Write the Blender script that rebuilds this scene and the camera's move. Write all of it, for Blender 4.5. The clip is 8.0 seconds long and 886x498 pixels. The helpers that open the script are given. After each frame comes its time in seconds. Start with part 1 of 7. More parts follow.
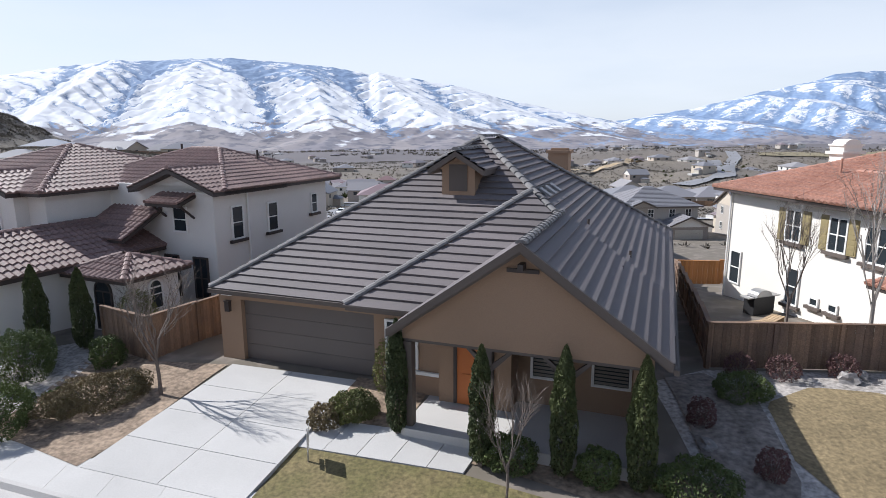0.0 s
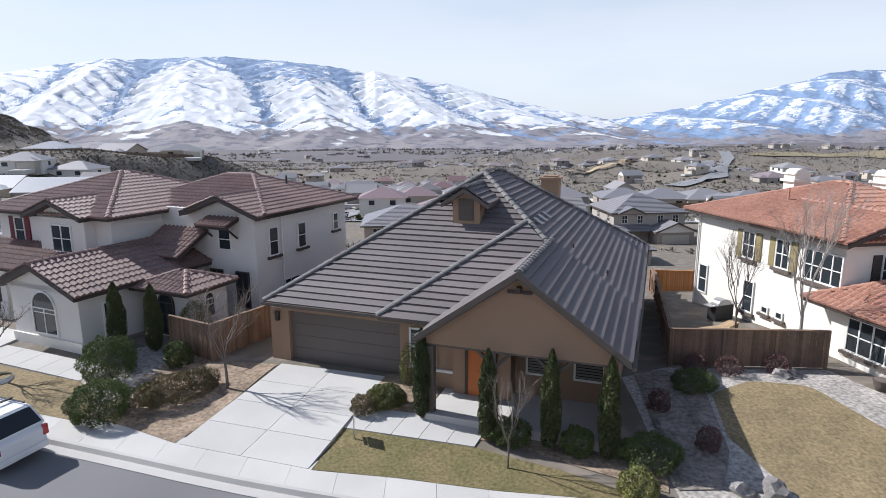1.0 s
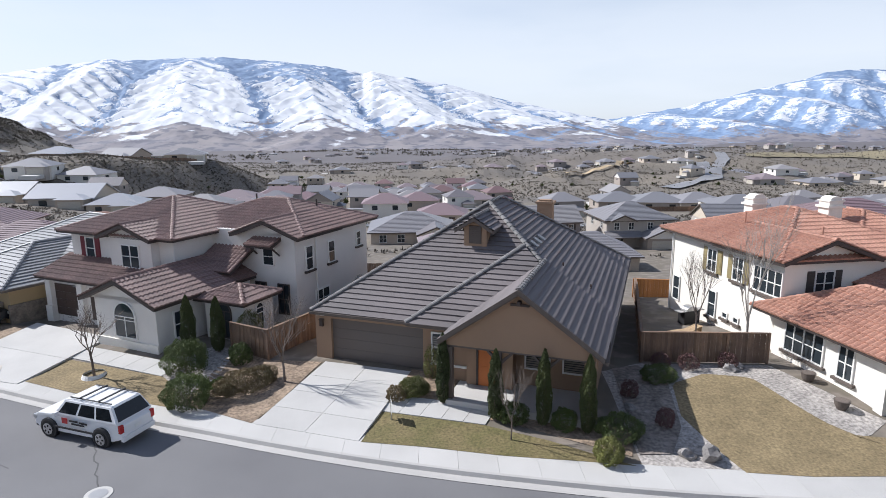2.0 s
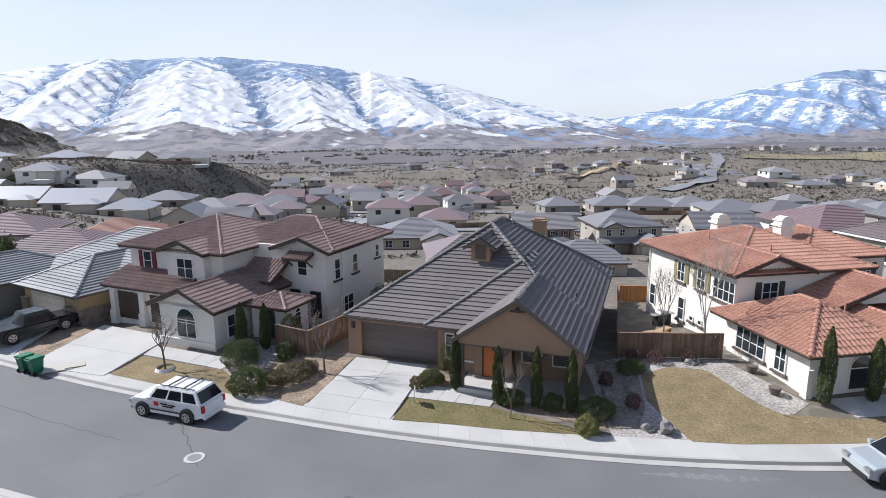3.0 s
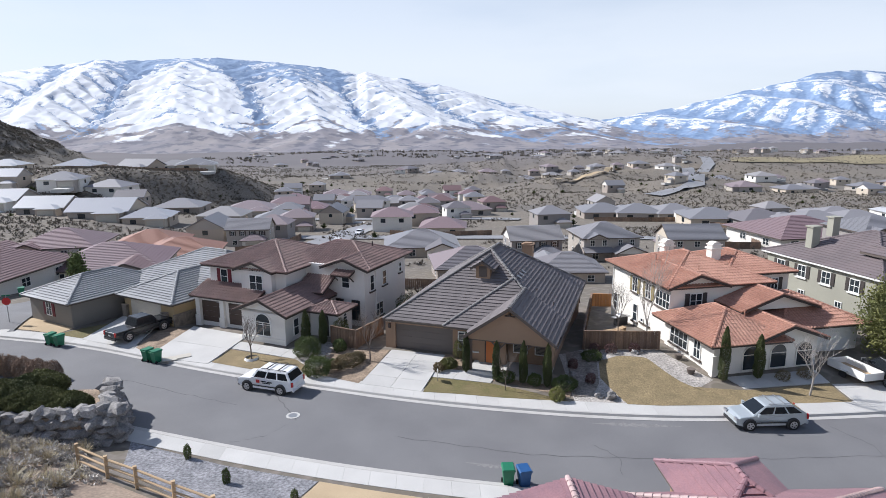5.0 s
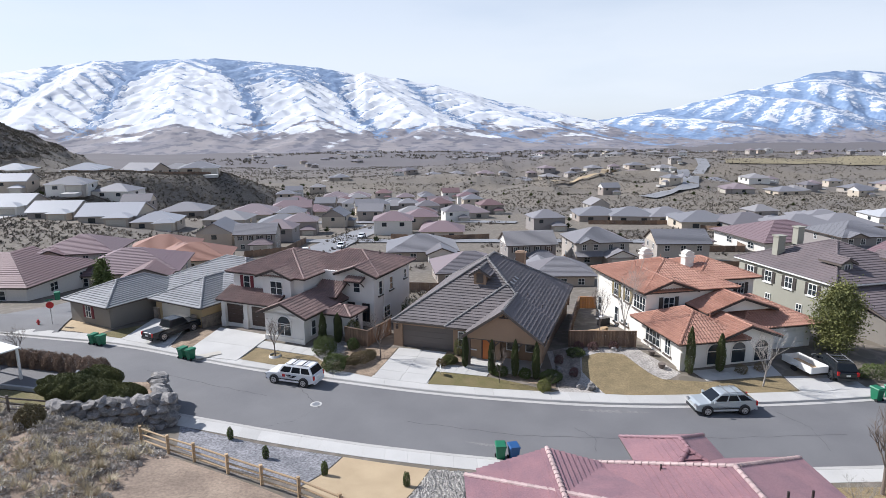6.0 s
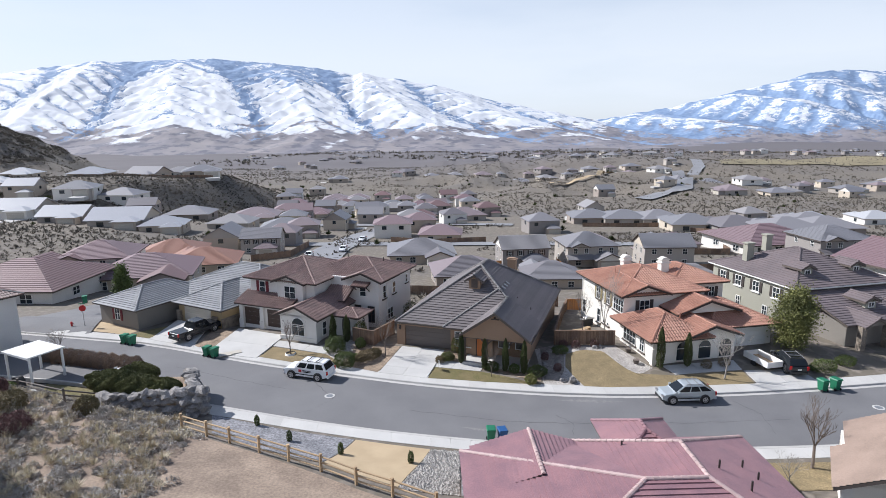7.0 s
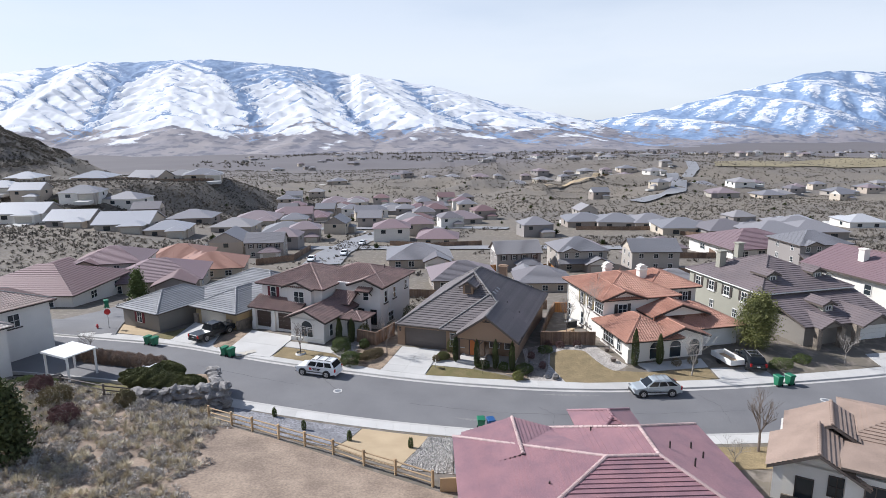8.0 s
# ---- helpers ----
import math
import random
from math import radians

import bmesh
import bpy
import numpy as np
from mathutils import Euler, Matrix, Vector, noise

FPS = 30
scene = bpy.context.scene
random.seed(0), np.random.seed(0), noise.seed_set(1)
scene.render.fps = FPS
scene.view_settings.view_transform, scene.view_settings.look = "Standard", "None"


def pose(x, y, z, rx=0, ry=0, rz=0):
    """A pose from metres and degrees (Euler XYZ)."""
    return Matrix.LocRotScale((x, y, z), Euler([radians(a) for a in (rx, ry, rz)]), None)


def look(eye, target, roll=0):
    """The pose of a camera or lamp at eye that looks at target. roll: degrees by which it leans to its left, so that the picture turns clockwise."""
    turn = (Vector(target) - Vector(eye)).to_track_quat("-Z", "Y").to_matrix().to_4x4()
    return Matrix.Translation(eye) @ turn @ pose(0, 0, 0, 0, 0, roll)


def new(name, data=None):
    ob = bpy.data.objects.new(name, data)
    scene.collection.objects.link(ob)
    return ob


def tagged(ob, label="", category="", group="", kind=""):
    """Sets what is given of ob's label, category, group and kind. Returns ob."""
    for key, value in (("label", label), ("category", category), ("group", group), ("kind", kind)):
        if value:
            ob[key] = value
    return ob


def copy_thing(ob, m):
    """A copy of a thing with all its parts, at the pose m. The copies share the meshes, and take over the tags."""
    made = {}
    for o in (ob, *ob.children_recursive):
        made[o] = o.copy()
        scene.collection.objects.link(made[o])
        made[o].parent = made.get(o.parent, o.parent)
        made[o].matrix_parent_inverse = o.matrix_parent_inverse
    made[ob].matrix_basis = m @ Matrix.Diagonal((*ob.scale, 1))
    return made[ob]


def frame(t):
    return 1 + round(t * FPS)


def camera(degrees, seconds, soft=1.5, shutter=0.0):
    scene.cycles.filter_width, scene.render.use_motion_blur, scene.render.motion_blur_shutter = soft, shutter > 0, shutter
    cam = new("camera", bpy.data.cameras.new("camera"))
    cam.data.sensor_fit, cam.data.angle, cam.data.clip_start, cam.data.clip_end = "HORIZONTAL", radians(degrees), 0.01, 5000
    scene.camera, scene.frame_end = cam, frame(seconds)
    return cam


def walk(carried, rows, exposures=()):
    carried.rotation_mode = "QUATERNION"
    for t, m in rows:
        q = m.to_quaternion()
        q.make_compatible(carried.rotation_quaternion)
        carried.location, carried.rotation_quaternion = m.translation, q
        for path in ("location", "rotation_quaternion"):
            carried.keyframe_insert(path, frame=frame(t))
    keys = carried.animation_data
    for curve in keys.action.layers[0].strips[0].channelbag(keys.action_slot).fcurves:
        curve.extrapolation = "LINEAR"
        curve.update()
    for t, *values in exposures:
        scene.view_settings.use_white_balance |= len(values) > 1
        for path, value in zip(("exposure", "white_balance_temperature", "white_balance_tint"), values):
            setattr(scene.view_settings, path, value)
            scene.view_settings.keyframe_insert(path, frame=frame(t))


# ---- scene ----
cam = camera(73.3, 8.0, soft=0.7)
PATH = [
    (0, (0.065, 3.778, 7.956), (0.065, 5.739, 7.561), -0.2),
    (0.5, (-0.21, 1.795, 8.8), (-0.204, 3.755, 8.402), -0.2),
    (1, (-0.579, -0.504, 9.747), (-0.565, 1.455, 9.347), -0.2),
    (1.5, (-0.996, -3.062, 10.757), (-0.978, -1.103, 10.357), -0.3),
    (3, (-2.284, -11.9, 14.055), (-2.257, -9.941, 13.653), -0.3),
    (3.5, (-2.7, -14.99, 15.142), (-2.669, -13.031, 14.74), -0.3),
    (4, (-3.125, -18.169, 16.268), (-3.092, -16.211, 15.866), -0.3),
    (4.5, (-3.523, -21.423, 17.38), (-3.486, -19.465, 16.978), -0.3),
    (6, (-4.295, -30.815, 20.675), (-4.248, -28.856, 20.273), -0.4),
    (6.5, (-4.376, -33.807, 21.746), (-4.327, -31.849, 21.344), -0.4),
    (7, (-4.432, -36.884, 22.856), (-4.379, -34.926, 22.453), -0.5),
    (7.5, (-4.435, -39.937, 23.983), (-4.379, -37.979, 23.581), -0.5),
    (8, (-4.392, -42.87, 25.114), (-4.332, -40.912, 24.712), -0.5),
]
walk(cam, [(t, look(eye, target, roll)) for t, eye, target, roll in PATH], [(0.0, 0.28, 5980, 11), (8.0, 0.28, 5980, 11)])

# ---- world and sun ----
SUN_EL = radians(40.0)   # sun behind and left of the houses
sun_way = Vector((math.cos(SUN_EL) * math.cos(radians(157.0)), math.cos(SUN_EL) * math.sin(radians(157.0)), math.sin(SUN_EL)))
world = bpy.data.worlds.new("sky")
scene.world = world
world.use_nodes = True
wn, wl = world.node_tree.nodes, world.node_tree.links
wn.clear()
sky = wn.new("ShaderNodeTexSky")
sky.sky_type = "NISHITA"
sky.sun_disc = False
sky.sun_elevation = SUN_EL
sky.sun_rotation = math.atan2(sun_way.x, sun_way.y)
sky.air_density, sky.dust_density, sky.ozone_density, sky.altitude = 1.0, 2.5, 1.5, 1400
wtc = wn.new("ShaderNodeTexCoord")
wmap = wn.new("ShaderNodeMapping")
wmap.inputs["Scale"].default_value = (1.0, 1.0, 4.5)
wnoise = wn.new("ShaderNodeTexNoise")
wnoise.inputs["Scale"].default_value, wnoise.inputs["Detail"].default_value = 1.6, 5.0
wramp = wn.new("ShaderNodeValToRGB")
wramp.color_ramp.elements[0].position, wramp.color_ramp.elements[0].color = 0.32, (0.6, 0.6, 0.6, 1)
wramp.color_ramp.elements[1].position, wramp.color_ramp.elements[1].color = 0.62, (0.9, 0.9, 0.9, 1)
wmix = wn.new("ShaderNodeMixRGB")
wmix.inputs[2].default_value = (7.35, 7.6, 7.85, 1)    # thin high cloud, lit by the sun
wbg = wn.new("ShaderNodeBackground")
wbg.inputs["Strength"].default_value = 0.10
wout = wn.new("ShaderNodeOutputWorld")
wl.new(wtc.outputs["Generated"], wmap.inputs["Vector"])
wl.new(wmap.outputs["Vector"], wnoise.inputs["Vector"])
wl.new(wnoise.outputs["Fac"], wramp.inputs["Fac"])
wsep = wn.new("ShaderNodeSeparateXYZ")
wl.new(wtc.outputs["Generated"], wsep.inputs[0])
whaze = wn.new("ShaderNodeMapRange")     # haze thins from the horizon to the zenith
whaze.inputs["From Min"].default_value, whaze.inputs["From Max"].default_value = 0.10, 0.55
whaze.inputs["To Min"].default_value, whaze.inputs["To Max"].default_value = 1.0, 0.12
wl.new(wsep.outputs["Z"], whaze.inputs["Value"])
wmul = wn.new("ShaderNodeMath")
wmul.operation = "MULTIPLY"
wl.new(wramp.outputs["Color"], wmul.inputs[0])
wl.new(whaze.outputs["Result"], wmul.inputs[1])
wl.new(wmul.outputs[0], wmix.inputs["Fac"])
wl.new(sky.outputs["Color"], wmix.inputs[1])
wl.new(wmix.outputs["Color"], wbg.inputs["Color"])
wl.new(wbg.outputs["Background"], wout.inputs["Surface"])
sun = new("sun", bpy.data.lights.new("sun", "SUN"))
sun.data.energy, sun.data.angle, sun.data.color = 4.9, radians(0.53), (1.0, 0.95, 0.88)
sun.matrix_world = look((0, 0, 60), Vector((0, 0, 60)) - sun_way)


# ---- materials ----
def material(name, colour, rough=0.8, vary=0.18, scale=3.0, bump=0.15, metal=0.0, second=None, per_object=0.0, patch=0.35, fine=40.0):
    """Base colour with broad patches and fine grain; second: the colour that patches go to; per_object: brightness change by object."""
    m = bpy.data.materials.new(name)
    m.use_nodes = True
    n, l = m.node_tree.nodes, m.node_tree.links
    b = n["Principled BSDF"]
    b.inputs["Roughness"].default_value, b.inputs["Metallic"].default_value = rough, metal
    tc = n.new("ShaderNodeTexCoord")
    geo = n.new("ShaderNodeNewGeometry")
    big, small = n.new("ShaderNodeTexNoise"), n.new("ShaderNodeTexNoise")
    big.inputs["Scale"].default_value, big.inputs["Detail"].default_value = patch, 5
    small.inputs["Scale"].default_value, small.inputs["Detail"].default_value = fine, 3
    l.new(geo.outputs["Position"], big.inputs["Vector"])
    l.new(geo.outputs["Position"], small.inputs["Vector"])
    ramp = n.new("ShaderNodeValToRGB")
    e = ramp.color_ramp.elements
    e[0].position, e[1].position = 0.36, 0.66
    e[0].color = (*colour, 1)
    e[1].color = (*(second or [c * (1 - vary) for c in colour]), 1)
    l.new(big.outputs["Fac"], ramp.inputs["Fac"])
    mul = n.new("ShaderNodeMixRGB")
    mul.blend_type = "MULTIPLY"
    mul.inputs[0].default_value = 1.0
    grain = n.new("ShaderNodeMapRange")
    grain.inputs["From Min"].default_value, grain.inputs["From Max"].default_value = 0.25, 0.75
    grain.inputs["To Min"].default_value, grain.inputs["To Max"].default_value = 1 - vary, 1 + vary * 0.6
    l.new(small.outputs["Fac"], grain.inputs["Value"])
    l.new(ramp.outputs["Color"], mul.inputs[1])
    last = grain.outputs["Result"]
    if per_object:
        info = n.new("ShaderNodeObjectInfo")
        rng = n.new("ShaderNodeMapRange")
        rng.inputs["To Min"].default_value, rng.inputs["To Max"].default_value = 1 - per_object, 1 + per_object
        l.new(info.outputs["Random"], rng.inputs["Value"])
        both = n.new("ShaderNodeMath")
        both.operation = "MULTIPLY"
        l.new(last, both.inputs[0])
        l.new(rng.outputs["Result"], both.inputs[1])
        last = both.outputs[0]
    l.new(last, mul.inputs[2])
    l.new(mul.outputs["Color"], b.inputs["Base Color"])
    if bump:
        bp = n.new("ShaderNodeBump")
        bp.inputs["Strength"].default_value, bp.inputs["Distance"].default_value = bump, 0.03
        l.new(small.outputs["Fac"], bp.inputs["Height"])
        l.new(bp.outputs["Normal"], b.inputs["Normal"])
    return m


def palette(name, colours, rough=0.85, vary=0.12, patch=0.4, fine=25.0):
    """One of several colours, picked by object."""
    m = material(name, colours[0], rough, vary, patch=patch, fine=fine)
    n, l = m.node_tree.nodes, m.node_tree.links
    info, ramp = n.new("ShaderNodeObjectInfo"), n.new("ShaderNodeValToRGB")
    ramp.color_ramp.interpolation = "CONSTANT"
    e = ramp.color_ramp.elements
    while len(e) < len(colours):
        e.new(0.5)
    for i, c in enumerate(colours):
        e[i].position, e[i].color = i / len(colours), (*c, 1)
    l.new(info.outputs["Random"], ramp.inputs["Fac"])
    mul = [k for k in n if k.bl_idname == "ShaderNodeMixRGB"][0]
    l.new(ramp.outputs["Color"], mul.inputs[1])
    return m


def glass_dark(name, colour=(0.02, 0.025, 0.03)):
    m = bpy.data.materials.new(name)
    m.use_nodes = True
    b = m.node_tree.nodes["Principled BSDF"]
    b.inputs["Base Color"].default_value = (*colour, 1)
    b.inputs["Roughness"].default_value = 0.05
    b.inputs["IOR"].default_value = 1.5
    return m


M = {
    "slate": material("grey_concrete_tile", (0.175, 0.152, 0.152), 0.7, 0.2, per_object=0.12, patch=0.25, second=(0.142, 0.126, 0.126)),
    "slate_pale": material("weathered_grey_tile", (0.27, 0.272, 0.28), 0.5, 0.18, per_object=0.08, second=(0.22, 0.222, 0.23)),
    "slate_mauve": material("brown_grey_tile", (0.185, 0.15, 0.152), 0.7, 0.2, patch=0.4, second=(0.15, 0.124, 0.127)),
    "cap": material("ridge_cap_tile", (0.23, 0.22, 0.215), 0.8, 0.25, per_object=0.2),
    "barrel_brown": material("brown_barrel_tile", (0.26, 0.17, 0.15), 0.6, 0.35, patch=0.8, fine=9.0, second=(0.19, 0.125, 0.112)),
    "barrel_orange": material("terracotta_barrel_tile", (0.46, 0.245, 0.175), 0.6, 0.35, patch=0.7, fine=9.0, second=(0.37, 0.185, 0.13)),
    # barrel tile with the sun's brightening put into its colour
    "barrel_sunlit": material("sunlit_colour_barrel_tile", (0.42, 0.37, 0.34), 0.6, 0.3, patch=0.8, fine=9.0, second=(0.33, 0.27, 0.25)),
    "red_flat": material("faded_red_concrete_tile", (0.325, 0.178, 0.19), 0.45, 0.22, patch=0.7, fine=14.0, second=(0.25, 0.145, 0.165)),
    # pink ridge tiles brightened: their sunlit edge is painted into the colour
    "cap_lit": material("lit_pink_ridge_tile", (0.52, 0.38, 0.36), 0.6, 0.2, per_object=0.12),
    "tan_flat": material("tan_concrete_tile", (0.36, 0.265, 0.21), 0.8, 0.2, patch=0.6, fine=14.0),
    "stucco_tan": material("tan_stucco", (0.335, 0.225, 0.15), 0.92, 0.1, bump=0.3),
    "stucco_white": material("white_stucco", (0.74, 0.71, 0.67), 0.92, 0.07, bump=0.3, patch=0.5),
    "stucco_warm": material("warm_white_stucco", (0.82, 0.78, 0.71), 0.92, 0.06, bump=0.3),
    "stucco_grey": material("grey_stucco", (0.235, 0.215, 0.19), 0.92, 0.08, bump=0.3),
    "stucco_olive": material("olive_grey_stucco", (0.36, 0.35, 0.29), 0.92, 0.08, bump=0.3),
    "stucco_ochre": material("ochre_stucco", (0.42, 0.31, 0.17), 0.92, 0.08, bump=0.3),
    "fascia_dark": material("dark_brown_fascia", (0.055, 0.042, 0.038), 0.6, 0.15),
    "fascia_grey": material("grey_brown_timber", (0.13, 0.105, 0.09), 0.7, 0.2),
    "garage_brown": material("brown_garage_door_paint", (0.125, 0.105, 0.095), 0.5, 0.06, bump=0.05),
    "garage_cream": material("cream_garage_door_paint", (0.52, 0.48, 0.41), 0.5, 0.06, bump=0.05),
    "garage_dark": material("dark_wood_garage_door", (0.075, 0.05, 0.04), 0.5, 0.15),
    "orange_door": material("orange_door_paint", (0.50, 0.145, 0.03), 0.45, 0.06, bump=0.03),
    "white_trim": material("white_trim_paint", (0.78, 0.77, 0.74), 0.5, 0.05, bump=0.03),
    "shutter_yellow": material("mustard_shutter_paint", (0.30, 0.245, 0.12), 0.6, 0.12),
    "shutter_red": material("dark_red_shutter_paint", (0.16, 0.02, 0.03), 0.6, 0.1),
    "shutter_dark": material("dark_brown_shutter_paint", (0.06, 0.05, 0.045), 0.6, 0.1),
    "glass": glass_dark("window_glass", (0.03, 0.038, 0.045)),
    "stone": material("stacked_stone", (0.30, 0.25, 0.20), 0.9, 0.4, patch=2.0, fine=8.0, bump=0.5, per_object=0.25),
    "concrete": material("pale_concrete", (0.53, 0.515, 0.49), 0.9, 0.09, patch=0.5, per_object=0.06, fine=30.0),
    "asphalt_seal": material("dark_crack_seal", (0.11, 0.108, 0.11), 0.8, 0.2),
    "asphalt_pale": material("pale_road_stain", (0.25, 0.24, 0.235), 0.9, 0.3, patch=2.0, fine=12.0, second=(0.19, 0.185, 0.185)),
    "kerb": material("kerb_concrete", (0.50, 0.48, 0.455), 0.9, 0.12, patch=0.6),
    "fence": material("weathered_cedar", (0.24, 0.155, 0.10), 0.85, 0.3, patch=1.0, per_object=0.25, fine=20.0, second=(0.17, 0.115, 0.085)),
    "fence_new": material("fresh_cedar", (0.50, 0.22, 0.07), 0.8, 0.2, per_object=0.15),
    "rail": material("bleached_pine_rail", (0.52, 0.37, 0.22), 0.8, 0.2, per_object=0.15),
    "bark": material("grey_bark", (0.21, 0.17, 0.145), 0.9, 0.3, fine=30.0),
    "bark_pale": material("pale_birch_bark", (0.42, 0.38, 0.34), 0.9, 0.25, fine=30.0),
    "cypress": material("dark_cypress_foliage", (0.085, 0.10, 0.03), 0.8, 0.35, fine=12.0, second=(0.045, 0.06, 0.02)),
    "shrub": material("green_shrub_foliage", (0.13, 0.165, 0.045), 0.8, 0.35, fine=10.0, second=(0.065, 0.09, 0.025)),
    "shrub_yellow": material("yellow_green_foliage", (0.24, 0.24, 0.07), 0.8, 0.3, fine=10.0, second=(0.10, 0.11, 0.035)),
    "shrub_brown": material("brown_winter_hedge", (0.22, 0.165, 0.09), 0.9, 0.35, fine=10.0, second=(0.14, 0.12, 0.06)),
    "juniper": material("olive_juniper_foliage", (0.15, 0.15, 0.05), 0.85, 0.35, fine=6.0, second=(0.075, 0.085, 0.03)),
    "hedge_twig": material("brown_hedge_twigs", (0.30, 0.215, 0.16), 0.95, 0.35, fine=8.0, second=(0.21, 0.15, 0.11)),
    "twig_red": material("dry_red_twigs", (0.17, 0.09, 0.085), 0.9, 0.3),
    "sage": material("dry_sagebrush", (0.56, 0.52, 0.47), 0.95, 0.4, patch=0.45, fine=3.0, second=(0.36, 0.32, 0.28)),
    "straw": material("dry_straw_grass", (0.62, 0.55, 0.40), 0.95, 0.35, patch=0.5, fine=8.0, second=(0.44, 0.37, 0.26)),
    "sage_dark": material("dark_hill_brush", (0.19, 0.165, 0.135), 0.95, 0.4, patch=0.05, fine=1.5, second=(0.10, 0.09, 0.075)),
    "rock": material("grey_boulder", (0.33, 0.31, 0.295), 0.9, 0.35, patch=1.2, fine=9.0, bump=0.5, per_object=0.2),
    "car_white": material("white_car_paint", (0.80, 0.80, 0.80), 0.25, 0.02, bump=0.0),
    "car_silver": material("silver_car_paint", (0.50, 0.54, 0.56), 0.32, 0.02, bump=0.0, metal=0.4),
    "car_black": material("black_car_paint", (0.018, 0.02, 0.024), 0.2, 0.02, bump=0.0),
    "car_glass": glass_dark("car_glass", (0.012, 0.015, 0.018)),
    "rubber": material("black_rubber", (0.02, 0.02, 0.02), 0.85, 0.2),
    "alloy": material("alloy_wheel", (0.55, 0.55, 0.56), 0.3, 0.05, metal=0.8, bump=0.0),
    "lamp_red": material("red_tail_lamp", (0.45, 0.02, 0.02), 0.2, 0.05, bump=0.0),
    "bin_green": material("green_plastic", (0.015, 0.17, 0.085), 0.5, 0.08, bump=0.02),
    "car_blue": material("blue_plastic", (0.02, 0.09, 0.25), 0.5, 0.08, bump=0.02),
    "black_plastic": material("black_plastic", (0.025, 0.025, 0.027), 0.5, 0.1),
    "sign_red": material("red_sign_enamel", (0.5, 0.03, 0.03), 0.4, 0.05, bump=0.0),
    "steel": material("galvanised_steel", (0.45, 0.45, 0.45), 0.4, 0.1, metal=0.7),
    "far_wall": palette("far_house_stucco", [(0.46, 0.39, 0.32), (0.33, 0.285, 0.25), (0.54, 0.47, 0.38), (0.29, 0.265, 0.25), (0.72, 0.69, 0.64), (0.42, 0.38, 0.34)]),
    "far_roof": palette("far_house_tile", [(0.25, 0.24, 0.25), (0.185, 0.17, 0.178), (0.29, 0.275, 0.275), (0.22, 0.215, 0.23), (0.25, 0.20, 0.207), (0.21, 0.207, 0.22)], 0.5),
    "far_roof_red": palette("far_house_mauve_tile", [(0.21, 0.13, 0.13), (0.23, 0.165, 0.175), (0.19, 0.12, 0.12), (0.22, 0.148, 0.16)], 0.6),
    "far_roof_orange": palette("far_house_orange_tile", [(0.32, 0.165, 0.12), (0.28, 0.15, 0.115)], 0.65),
    # paler greys: the sun on these roofs is put into the colour
    "far_roof_pale": palette("far_house_sunlit_tile", [(0.42, 0.42, 0.44), (0.36, 0.36, 0.38), (0.46, 0.46, 0.47)], 0.35),
}


# ---- small builders ----
def box(bm, x0, y0, z0, x1, y1, z1, bevel=0.0):
    v = [bm.verts.new(p) for p in ((x0, y0, z0), (x1, y0, z0), (x1, y1, z0), (x0, y1, z0), (x0, y0, z1), (x1, y0, z1), (x1, y1, z1), (x0, y1, z1))]
    f = [bm.faces.new([v[i] for i in q]) for q in ((3, 2, 1, 0), (4, 5, 6, 7), (0, 1, 5, 4), (1, 2, 6, 5), (2, 3, 7, 6), (3, 0, 4, 7))]
    if bevel:
        es = list({e for q in f for e in q.edges})
        bmesh.ops.bevel(bm, geom=es, offset=bevel, segments=2, affect="EDGES", profile=0.6)
    return v


def boxes(*rows):
    bm = bmesh.new()
    for r in rows:
        box(bm, *r)
    return bm


def prism(points, y0, y1, bm=None):
    """Outline in x and z, from y0 to y1."""
    bm = bm or bmesh.new()
    a = [bm.verts.new((x, y0, z)) for x, z in points]
    b = [bm.verts.new((x, y1, z)) for x, z in points]
    k = len(points)
    bm.faces.new(a[::-1])
    bm.faces.new(b)
    for i in range(k):
        bm.faces.new((a[i], a[(i + 1) % k], b[(i + 1) % k], b[i]))
    bmesh.ops.recalc_face_normals(bm, faces=bm.faces)
    return bm


def tube(bm, points, radii, sides=6):
    """A tapered tube through the points."""
    rings = []
    for i, p in enumerate(points):
        p = Vector(p)
        a = Vector(points[max(i - 1, 0)])
        b = Vector(points[min(i + 1, len(points) - 1)])
        d = (b - a).normalized()
        s = d.orthogonal().normalized()
        t = d.cross(s)
        rings.append([bm.verts.new(p + radii[i] * (math.cos(2 * math.pi * k / sides) * s + math.sin(2 * math.pi * k / sides) * t)) for k in range(sides)])
    for r0, r1 in zip(rings, rings[1:]):
        d0 = min(range(sides), key=lambda k: (r1[k].co - r0[0].co).length)
        for k in range(sides):
            bm.faces.new((r0[k], r0[(k + 1) % sides], r1[(k + 1 + d0) % sides], r1[(k + d0) % sides]))
    bm.faces.new(rings[0][::-1])
    bm.faces.new(rings[-1])
    return bm


def mesh_of(name, bm, mat):
    me = bpy.data.meshes.new(name)
    bm.to_mesh(me)
    bm.free()
    me.materials.append(mat)
    return me


def part(name, bm, mat, parent, label="", m=None, smooth=False):
    me = bm if isinstance(bm, bpy.types.Mesh) else mesh_of(name, bm, mat)
    if smooth:
        me.polygons.foreach_set("use_smooth", [True] * len(me.polygons))
    ob = new(name, me)
    ob.parent = parent
    if m is not None:
        ob.matrix_basis = m
    return tagged(ob, label)


def thing(name, m, label, category, group="", kind=""):
    ob = new(name)
    ob.empty_display_size = 0.2
    ob.matrix_basis = m
    return tagged(ob, label, category, group, kind)


